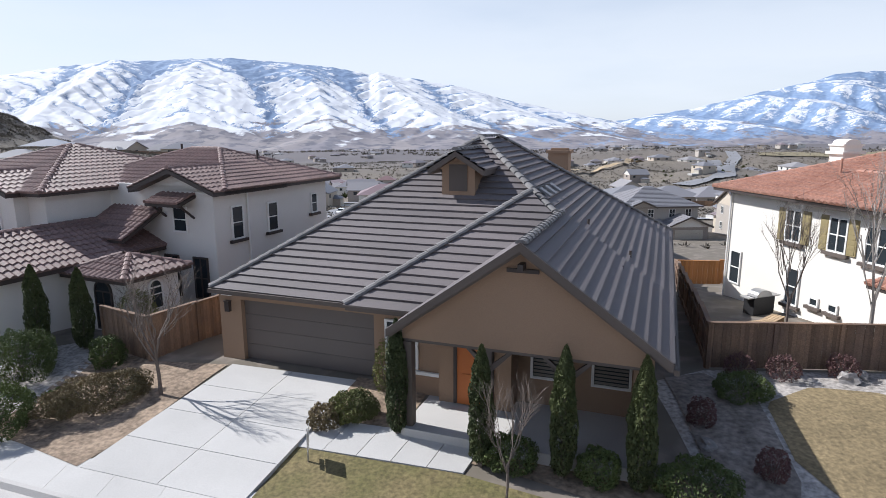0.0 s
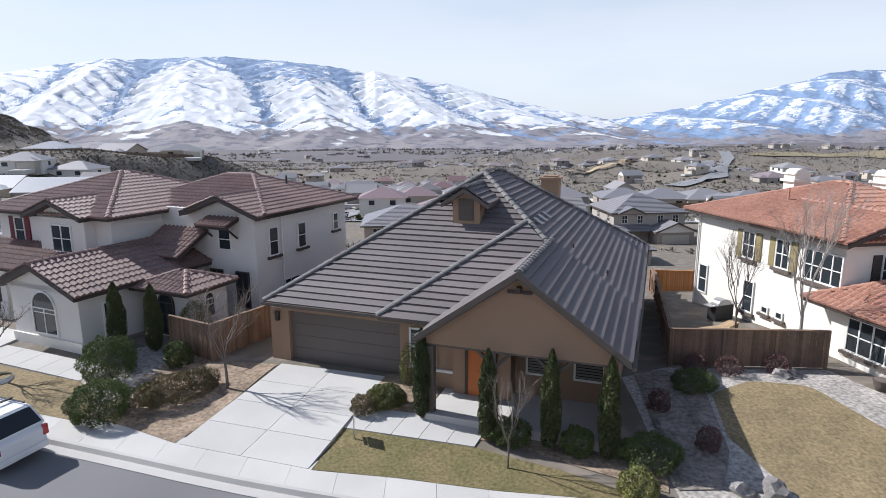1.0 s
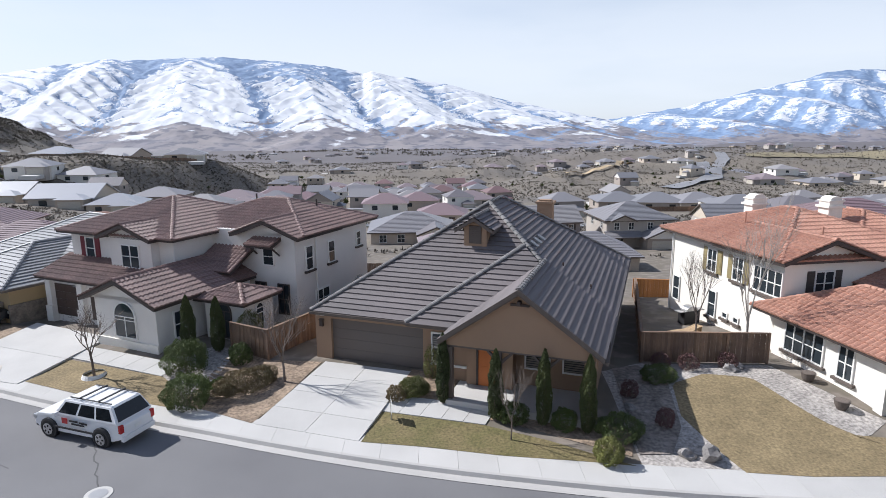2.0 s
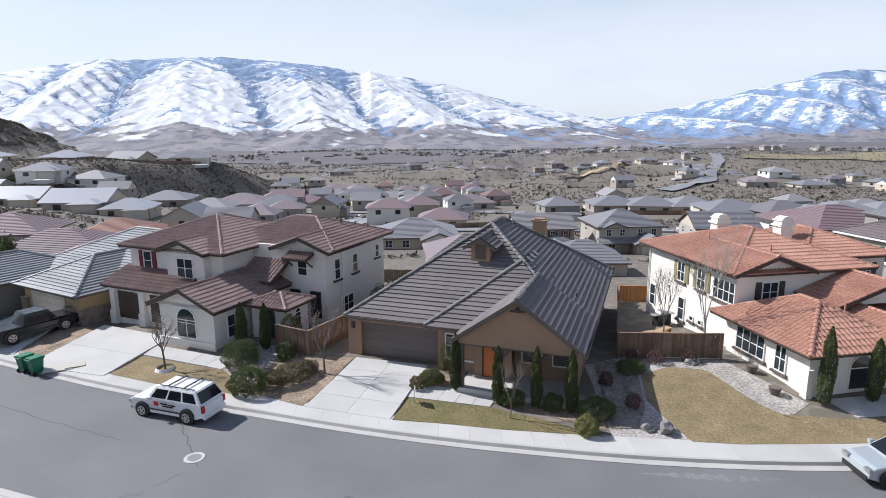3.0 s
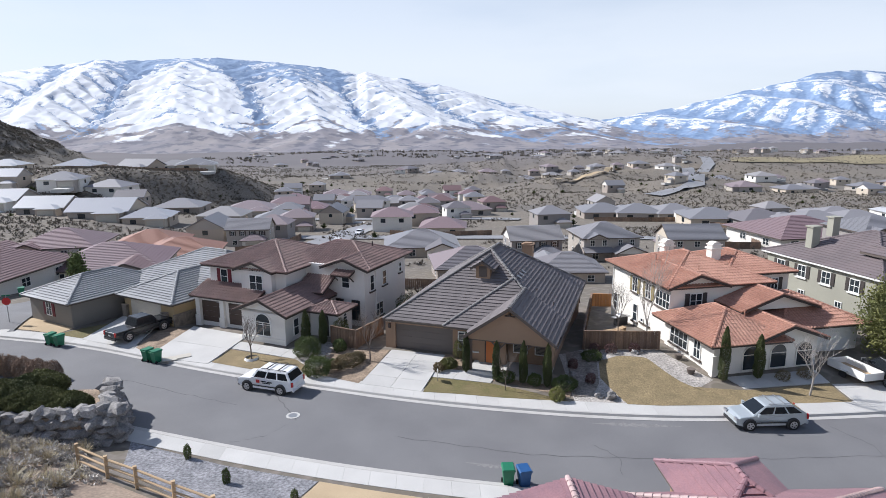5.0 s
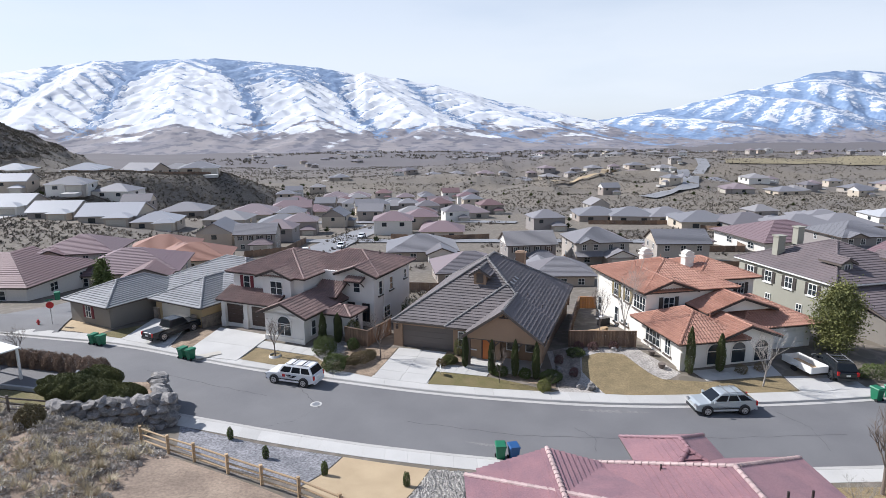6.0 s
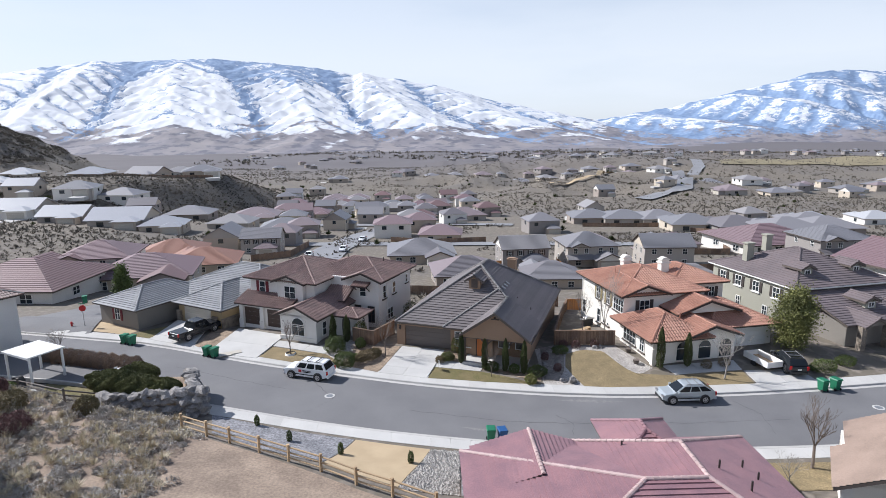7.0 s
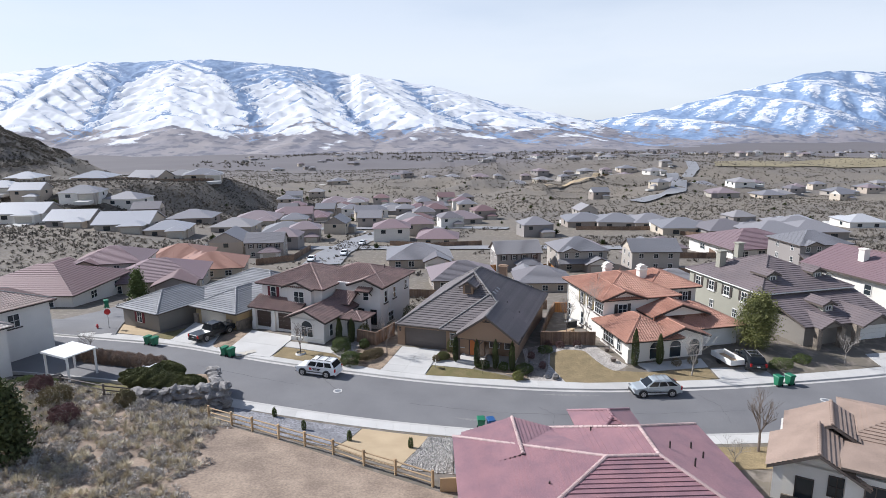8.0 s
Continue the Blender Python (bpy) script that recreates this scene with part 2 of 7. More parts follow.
def sheet(name, verts, faces, mat, parent=None, smooth=False):
    me = bpy.data.meshes.new(name)
    me.from_pydata([tuple(v) for v in verts], [], faces)
    me.update()
    me.materials.append(mat)
    if smooth:
        me.polygons.foreach_set("use_smooth", [True] * len(me.polygons))
    ob = new(name, me)
    ob.parent = parent
    return ob


# ---- the lie of the land ----
def vnoise(x, y, seed=0):
    """Smooth value noise on arrays, 0 to 1."""
    x, y = np.asarray(x, float), np.asarray(y, float)
    xi, yi = np.floor(x), np.floor(y)
    fx, fy = x - xi, y - yi
    fx, fy = fx * fx * (3 - 2 * fx), fy * fy * (3 - 2 * fy)

    def h(a, b):
        s = np.sin(a * 127.1 + b * 311.7 + seed * 74.7) * 43758.5453
        return s - np.floor(s)
    return (h(xi, yi) * (1 - fx) + h(xi + 1, yi) * fx) * (1 - fy) + (h(xi, yi + 1) * (1 - fx) + h(xi + 1, yi + 1) * fx) * fy


def fbm(x, y, octaves=5, seed=0, ridged=False):
    total, amp, norm = 0, 1.0, 0
    for o in range(octaves):
        v = vnoise(np.asarray(x) * 2 ** o + 17.3 * o, np.asarray(y) * 2 ** o - 9.1 * o, seed + o)
        total = total + amp * ((1 - np.abs(2 * v - 1)) if ridged else v)
        norm += amp
        amp *= 0.5
    return total / norm


def step(a, b, x):
    t = np.clip((np.asarray(x, float) - a) / (b - a), 0, 1)
    return t * t * (3 - 2 * t)


KERB_X = [-90, -60, -47.9, -35.0, -27.6, -18.6, -13.1, -4.6, 4.8, 9.3, 15.6, 24.2, 33.9, 42.7, 60, 90]
KERB_FAR = [40.0, 33.6, 30.6, 27.2, 23.6, 19.7, 17.9, 14.9, 12.8, 12.1, 11.7, 11.8, 12.7, 13.8, 17.0, 25.0]
KERB_NEAR = [27.0, 21.5, 19.4, 16.2, 13.1, 9.8, 7.8, 5.4, 3.5, 3.0, 2.7, 2.6, 3.0, 3.8, 6.5, 14.5]


def smooth_line(x, ys):
    """The kerb line, rounded off between its points."""
    return sum(np.interp(np.asarray(x, float) + d, KERB_X, ys) for d in (-4, -2, 0, 2, 4)) / 5


def far_kerb(x):
    return smooth_line(x, KERB_FAR)


def near_kerb(x):
    return smooth_line(x, KERB_NEAR)


BACK_Y = [-400, -120, -60, 26, 36, 52, 85, 150, 300, 450, 800, 2000, 5000]
BACK_Z = [10, 3, 0.3, 0.0, -0.8, -4.0, -7.5, -13, -23, -27, -36, -64, -90]


def land(x, y):
    """Height of the natural ground."""
    x, y = np.asarray(x, float), np.asarray(y, float)
    z = np.interp(y, BACK_Y, BACK_Z)
    # bench and hill on the one side, plateau on the other
    bench = step(-106, -148, x - 0.24 * (y - 270)) * step(190, 258, y) * step(415, 325, y)
    z = z + bench * (np.interp(y, [150, 262, 400], [14, 21.5, 25]))
    hill = np.exp(-(np.abs((x + 352) / 96) ** 3.4 + np.abs((y - 390) / 95) ** 2.4))
    ledge = hill * 6
    z = z + 56 * (0.6 * hill + 0.4 * (np.floor(ledge) + step(0.25, 0.75, ledge - np.floor(ledge))) / 6)
    z = z + 14 * step(60, 320, x) * step(470, 640, y) * step(1500, 900, y)
    z = z + 5 * step(-60, -140, x) * step(60, 130, y) * step(300, 180, y)
    far = step(140, 400, np.hypot(x, y))
    z = z + far * (fbm(x / 160, y / 160, 4, 3) - 0.5) * 14
    # hummocks and draws on the brown slopes beyond the houses
    z = z + step(300, 420, y) * step(1400, 900, y) * step(-60, 20, x) * step(330, 230, x) * (fbm(x / 120, y / 90, 4, 13, True) - 0.6) * 26
    # hillside with brush, on the near side of the street
    near = step(-6, -34, x + 0.75 * (y - 2)) * step(far_kerb(x) - 9.5, far_kerb(x) - 19, y)
    z = z + near * 1.9 * step(-70, -40, x) + near * 0.5 * (fbm(x / 4, y / 4, 3, 8) - 0.5)
    return z


def ground_z(x, y):
    """Height of the finished ground: the land, cut down for the street."""
    x, y = np.asarray(x, float), np.asarray(y, float)
    z = land(x, y)
    fk, nk = far_kerb(x), near_kerb(x)
    lot = -0.60 + 0.60 * step(1.6, 8.5, y - fk)
    z = np.where((y > fk) & (y < fk + 9), lot + (z - 0) * step(1.6, 9, y - fk), z)
    lot = -0.60 + 0.42 * step(1.6, 8.5, nk - y)
    z = np.where((y < nk) & (y > nk - 9), lot * (1 - step(4, 9, nk - y)) + z * step(1.6, 9, nk - y), z)
    z = np.where((y < fk + 0.95) & (y > nk - 0.95) & (np.abs(x) < 95), -1.05, z)
    return z


def gz(x, y):
    return float(ground_z(x, y))


# ---- ground, mountains, street ----
def ground_material():
    m = material("dry_hillside_soil", (0.245, 0.207, 0.168), 0.95, 0.4, patch=0.02, fine=1.3, second=(0.155, 0.138, 0.122), bump=0.4)
    n, l = m.node_tree.nodes, m.node_tree.links
    b = n["Principled BSDF"]
    mul = [k for k in n if k.bl_idname == "ShaderNodeMixRGB"][0]
    geo = [k for k in n if k.bl_idname == "ShaderNodeNewGeometry"][0]
    # brush on the slopes as dark specks at two sizes
    mix = n.new("ShaderNodeMixRGB")
    mix.inputs[2].default_value = (0.15, 0.13, 0.10, 1)
    vor = n.new("ShaderNodeTexVoronoi")
    vor.inputs["Scale"].default_value = 0.9
    big = n.new("ShaderNodeTexNoise")
    big.inputs["Scale"].default_value, big.inputs["Detail"].default_value = 0.02, 6
    add = n.new("ShaderNodeMath")
    add.operation = "ADD"
    r = n.new("ShaderNodeMapRange")
    r.inputs["From Min"].default_value, r.inputs["From Max"].default_value = 0.95, 1.1
    r.inputs["To Min"].default_value, r.inputs["To Max"].default_value = 0.85, 0.0
    l.new(geo.outputs["Position"], vor.inputs["Vector"])
    l.new(geo.outputs["Position"], big.inputs["Vector"])
    l.new(vor.outputs["Distance"], add.inputs[0])
    l.new(big.outputs["Fac"], add.inputs[1])
    l.new(add.outputs[0], r.inputs["Value"])
    l.new(r.outputs["Result"], mix.inputs["Fac"])
    l.new(mul.outputs["Color"], mix.inputs[1])
    far = n.new("ShaderNodeMixRGB")      # heath and woods on the floor of the far valley
    far.inputs[2].default_value = (0.125, 0.115, 0.125, 1)
    sep = n.new("ShaderNodeSeparateXYZ")
    l.new(geo.outputs["Position"], sep.inputs[0])
    dist = n.new("ShaderNodeMapRange")
    dist.inputs["From Min"].default_value, dist.inputs["From Max"].default_value = 520, 1000
    dist.inputs["To Max"].default_value = 0.85
    l.new(sep.outputs["Y"], dist.inputs["Value"])
    l.new(dist.outputs["Result"], far.inputs["Fac"])
    l.new(mix.outputs["Color"], far.inputs[1])
    l.new(far.outputs["Color"], b.inputs["Base Color"])
    return m


def spaced(limit, fine, flat):
    """Positions from -limit to limit: even near the middle, growing outwards."""
    out, d, w = [0.0], 0.0, fine
    while d < limit:
        if d > flat:
            w *= 1.045
        d += w
        out.append(min(d, limit))
    return np.array([-v for v in out[:0:-1]] + out)


def grid_mesh(name, X, Y, Z, mat, smooth=True):
    rows, cols = X.shape
    verts = np.stack([X, Y, Z], -1).reshape(-1, 3)
    i = np.arange(rows * cols).reshape(rows, cols)
    faces = np.stack([i[:-1, :-1], i[:-1, 1:], i[1:, 1:], i[1:, :-1]], -1).reshape(-1, 4)
    me = bpy.data.meshes.new(name)
    me.vertices.add(len(verts))
    me.vertices.foreach_set("co", verts.ravel().astype(np.float32))
    me.loops.add(len(faces) * 4)
    me.loops.foreach_set("vertex_index", faces.ravel().astype(np.int32))
    me.polygons.add(len(faces))
    me.polygons.foreach_set("loop_start", (np.arange(len(faces)) * 4).astype(np.int32))
    me.polygons.foreach_set("use_smooth", [smooth] * len(faces))
    me.update(calc_edges=True)
    me.materials.append(mat)
    return new(name, me)


gx, gy = np.meshgrid(spaced(4800, 0.55, 62), spaced(4800, 0.55, 62))
ground = grid_mesh("ground", gx, gy, ground_z(gx, gy), ground_material())
tagged(ground, "dry brown valley soil with scattered brush", "ground", kind="structure")


def mountain_material(name, snowline, forest_at, seed):
    """Snow on open faces, bare brown slopes below, forest patches in haze-blue colours above."""
    m = bpy.data.materials.new(name)
    m.use_nodes = True
    n, l = m.node_tree.nodes, m.node_tree.links
    b = n["Principled BSDF"]
    b.inputs["Roughness"].default_value = 0.9
    geo = n.new("ShaderNodeNewGeometry")
    sep = n.new("ShaderNodeSeparateXYZ")
    l.new(geo.outputs["Position"], sep.inputs[0])

    def noise_at(scale, detail, off, rough=0.55):
        t = n.new("ShaderNodeTexNoise")
        t.inputs["Scale"].default_value, t.inputs["Detail"].default_value, t.inputs["Roughness"].default_value = scale, detail, rough
        mp = n.new("ShaderNodeMapping")
        mp.inputs["Location"].default_value = (off, off * 2 + seed, 0)
        l.new(geo.outputs["Position"], mp.inputs["Vector"])
        l.new(mp.outputs["Vector"], t.inputs["Vector"])
        return t.outputs["Fac"]

    def mathop(op, a, c):
        k = n.new("ShaderNodeMath")
        k.operation = op
        for i, v in enumerate((a, c)):
            if isinstance(v, (int, float)):
                k.inputs[i].default_value = v
            else:
                l.new(v, k.inputs[i])
        return k.outputs[0]

    def band(v, a, c):
        k = n.new("ShaderNodeMapRange")
        k.inputs["From Min"].default_value, k.inputs["From Max"].default_value = a, c
        l.new(v, k.inputs["Value"])
        return k.outputs["Result"]

    def mix(f, a, c):
        k = n.new("ShaderNodeMixRGB")
        l.new(f, k.inputs[0])
        for i, v in ((1, a), (2, c)):
            if isinstance(v, tuple):
                k.inputs[i].default_value = (*v, 1)
            else:
                l.new(v, k.inputs[i])
        return k.outputs[0]
    z = sep.outputs["Z"]
    wood = n.new("ShaderNodeAttribute")
    wood.attribute_name = "wood"
    gully = n.new("ShaderNodeAttribute")
    gully.attribute_name = "gully"
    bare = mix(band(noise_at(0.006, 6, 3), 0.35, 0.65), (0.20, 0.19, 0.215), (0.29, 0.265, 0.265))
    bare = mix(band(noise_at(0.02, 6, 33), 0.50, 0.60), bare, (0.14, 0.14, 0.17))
    # distance haze is put into the forest colour as blue
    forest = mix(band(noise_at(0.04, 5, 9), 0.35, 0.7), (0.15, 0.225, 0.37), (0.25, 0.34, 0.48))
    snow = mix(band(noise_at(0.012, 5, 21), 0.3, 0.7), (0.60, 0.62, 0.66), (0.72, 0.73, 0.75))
    line = mathop("ADD", mathop("MULTIPLY", z, 1 / 110.0), mathop("MULTIPLY", noise_at(0.0045, 8, 1, 0.62), 3.2))
    line = mathop("SUBTRACT", line, mathop("MULTIPLY", gully.outputs["Fac"], 0.8))
    snowy = band(line, snowline / 110.0 + 1.52, snowline / 110.0 + 1.68)
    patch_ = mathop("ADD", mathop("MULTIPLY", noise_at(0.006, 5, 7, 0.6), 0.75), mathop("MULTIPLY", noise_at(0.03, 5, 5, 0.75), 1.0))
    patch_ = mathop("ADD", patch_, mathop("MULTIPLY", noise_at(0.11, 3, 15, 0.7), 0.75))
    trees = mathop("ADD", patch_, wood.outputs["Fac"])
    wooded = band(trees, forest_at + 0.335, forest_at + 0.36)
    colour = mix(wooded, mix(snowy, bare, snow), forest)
    l.new(colour, b.inputs["Base Color"])
    return m


# skylines: across over ahead, and height over ahead
SKY_A = [-1.3, -1.0, -0.76, -0.675, -0.621, -0.576, -0.522, -0.487, -0.424, -0.334, -0.272, -0.191, -0.132, -0.118, -0.103, -0.082, -0.045, 0.015, 0.094, 0.169, 0.235, 0.283, 0.341, 0.428, 0.52]
SKY_AH = [0.05, 0.075, 0.095, 0.1035, 0.1118, 0.1159, 0.1217, 0.1198, 0.1229, 0.1242, 0.1186, 0.1112, 0.102, 0.0967, 0.1019, 0.0955, 0.0909, 0.0816, 0.0603, 0.0443, 0.0319, 0.0232, 0.0098, -0.0003, -0.006]
SKY_B = [0.16, 0.236, 0.264, 0.33, 0.406, 0.463, 0.519, 0.585, 0.64, 0.678, 0.773, 0.9, 1.1, 1.4]
SKY_BH = [-0.004, 0.0098, 0.0207, 0.0294, 0.0417, 0.0541, 0.0684, 0.0807, 0.0958, 0.1001, 0.0977, 0.088, 0.07, 0.05]


def mountains(name, angles, heights, y0, y1, count, seed, mat, label, dense=0.0, plateau=0.0):
    a = np.linspace(angles[0], angles[-1], count)
    t = np.linspace(0, 1, 230)
    A, T = np.meshgrid(a, t)
    Y = y0 + (y1 - y0) * T
    X = A * Y
    crest = np.interp(A, angles, heights) * y1 - 42 + 9 * (fbm(A * 60, A * 0 + seed, 3, seed) - 0.5)
    base = np.interp(Y, BACK_Y, BACK_Z) - 6
    # spurs that run down towards the valley, with side gullies feathering off their crests
    warp = 330 * (fbm(X / 800, Y / 1000, 3, seed + 40) - 0.5)
    P = (X + warp + 0.32 * Y) / 640
    off = np.abs(P - np.floor(P) - 0.5) * 2
    size = 0.6 + 0.8 * vnoise(np.floor(P), np.floor(P) * 0 + seed, seed)
    Q = (Y + 90 * (fbm(X / 200, Y / 200, 3, seed + 8) - 0.5)) / 210 + off * 1.5
    rib = np.abs(Q - np.floor(Q) - 0.5) * 2
    Q2 = (Y * 0.6 + X * 0.5) / 85 + 2.2 * fbm(X / 150, Y / 150, 3, seed + 3)
    rib2 = np.abs(Q2 - np.floor(Q2) - 0.5) * 2
    fine = fbm(X / 90, Y / 120, 4, seed + 20, True)
    rise = np.clip(T, 0, 1) ** 1.1
    cut = 4 * rise * (1 - rise)
    shape = rise + cut * size * (0.42 - off) * 0.17 + cut * (0.5 - rib) * 0.065 * (0.3 + off) + cut * (0.5 - rib2) * 0.02
    Z = base + (crest - base) * np.clip(shape, 0, 1.0 + 0.004 * np.sin(A * 90)) + (fine - 0.6) * 13 * step(0.0, 0.25, T)
    hollow = np.clip((off - 0.72) * 1.5, -0.1, 0.4) + np.clip((rib - 0.62) * 0.9, -0.1, 0.35) + 0.22 * (rib2 - 0.5) - 0.06
    wood = dense + 0.75 * hollow * step(0.12, 0.3, T) + plateau * step(0.70, 0.84, T + 0.10 * np.sin(A * 21)) * step(-0.62, -0.45, A) * step(-0.10, -0.17, A) - 0.4 * step(0.22, 0.08, T)
    ob = grid_mesh(name, X, Y, Z, mat)
    for key, field in (("wood", wood), ("gully", hollow)):
        ob.data.attributes.new(key, "FLOAT", "POINT").data.foreach_set("value", field.ravel().astype(np.float32))
    return tagged(ob, label, "mountain", kind="structure")


mountains("backdrop_mountain", SKY_A, SKY_AH, 2050, 4350, 640, 5, mountain_material("snowy_mountain", 26, 1.0, 0), "snow-covered mountain range with forest patches in haze-blue colour behind the valley", 0.0, 0.34)
mountains("backdrop_mountain", SKY_B, SKY_BH, 3000, 4600, 420, 11, mountain_material("wooded_mountain", 30, 1.0, 40), "forested mountain with snow fields beyond the valley, haze blue in its colour", 0.26, 0.0)

ASPHALT = material("worn_asphalt", (0.185, 0.182, 0.185), 0.85, 0.12, patch=0.22, fine=45.0, second=(0.155, 0.152, 0.157), bump=0.3)
LAWN = material("dormant_lawn", (0.29, 0.222, 0.12), 0.95, 0.45, patch=0.9, fine=9.0, second=(0.22, 0.168, 0.09), bump=0.9)
LAWN_GREEN = material("half_green_lawn", (0.145, 0.13, 0.05), 0.95, 0.5, patch=1.0, fine=9.0, second=(0.20, 0.16, 0.075), bump=0.9)
MULCH = material("straw_mulch_bed", (0.37, 0.28, 0.20), 0.95, 0.55, patch=1.2, fine=7.0, second=(0.23, 0.17, 0.12), bump=0.9)
GRAVEL = material("pale_gravel", (0.48, 0.44, 0.40), 0.95, 0.6, patch=0.8, fine=7.0, second=(0.36, 0.33, 0.30), bump=0.8)
GRAVEL_BLUE = material("blue_grey_gravel", (0.30, 0.295, 0.31), 0.95, 0.65, patch=0.7, fine=6.0, second=(0.20, 0.20, 0.215), bump=0.8)
# rocky soil, with shade from the house put into the colour
SHADED_SOIL = material("shade_darkened_rocky_soil", (0.30, 0.26, 0.225), 0.95, 0.55, patch=0.9, fine=6.0, second=(0.19, 0.16, 0.135), bump=0.9)
SAND = material("decomposed_granite", (0.50, 0.385, 0.245), 0.95, 0.12, patch=0.5, fine=25.0, second=(0.44, 0.335, 0.21), bump=0.4)


def strip(name, xs, lines, mat, label, category, parent=None):
    """A long strip; lines: functions of x giving (y, z) from edge to edge."""
    X = np.array(xs, float)
    rows = [(X, *l(X)) for l in lines]
    Xg = np.stack([r[0] for r in rows])
    Yg = np.stack([np.broadcast_to(r[1], X.shape) for r in rows])
    Zg = np.stack([np.broadcast_to(r[2], X.shape) for r in rows])
    return tagged(grid_mesh(name, Xg, Yg, Zg, mat, False), label, category, kind="structure")


xs = np.arange(-92, 92.1, 0.5)
strip("road", xs, [lambda x: (near_kerb(x), -0.80), lambda x: (near_kerb(x) * 0.5 + far_kerb(x) * 0.5, -0.70), lambda x: (far_kerb(x), -0.80)], ASPHALT, "worn grey asphalt street with faint patches", "road")
for line, way in ((far_kerb, 1), (near_kerb, -1)):
    strip("kerb", xs if way > 0 else xs[::-1], [lambda x: (line(x) - way * 0.40, -0.775), lambda x: (line(x) - way * 0.02, -0.765), lambda x: (line(x) + way * 0.05, -0.62), lambda x: (line(x) + way * 0.17, -0.605), lambda x: (line(x) + way * 0.18, -0.95)], M["kerb"], "pale concrete kerb and gutter", "kerb")


def loft(name, a, b, mat, label, category="ground", dz=0.03, n=14, m=10, kind="structure", smooth=True, flat=None):
    """A piece of ground cover between two lines of plan points, lying on the ground."""
    def along(p, t):
        p = np.array(p, float)
        d = np.r_[0, np.cumsum(np.hypot(*np.diff(p, axis=0).T))]
        return np.interp(t * d[-1], d, p[:, 0]), np.interp(t * d[-1], d, p[:, 1])
    t = np.linspace(0, 1, n * 2)
    ax, ay = along(a, t)
    bx, by = along(b, t)
    w = np.linspace(0, 1, m * 2)[:, None]
    X, Y = ax * (1 - w) + bx * w, ay * (1 - w) + by * w
    Z = ground_z(X, Y) + dz if flat is None else np.full(X.shape, flat)
    ob = grid_mesh(name, X, Y, Z, mat, smooth)
    return tagged(ob, label, category, kind=kind)


def slab(bm, corners, z, thick=0.12):
    """A paving slab on plan corners; z may be one height or one a corner."""
    zs = z if isinstance(z, (list, tuple)) else [z] * len(corners)
    top = [bm.verts.new((x, y, h)) for (x, y), h in zip(corners, zs)]
    low = [bm.verts.new((x, y, h - thick)) for (x, y), h in zip(corners, zs)]
    bm.faces.new(top)
    for i in range(len(corners)):
        j = (i + 1) % len(corners)
        bm.faces.new((low[i], low[j], top[j], top[i]))
    bmesh.ops.recalc_face_normals(bm, faces=bm.faces)
    return bm


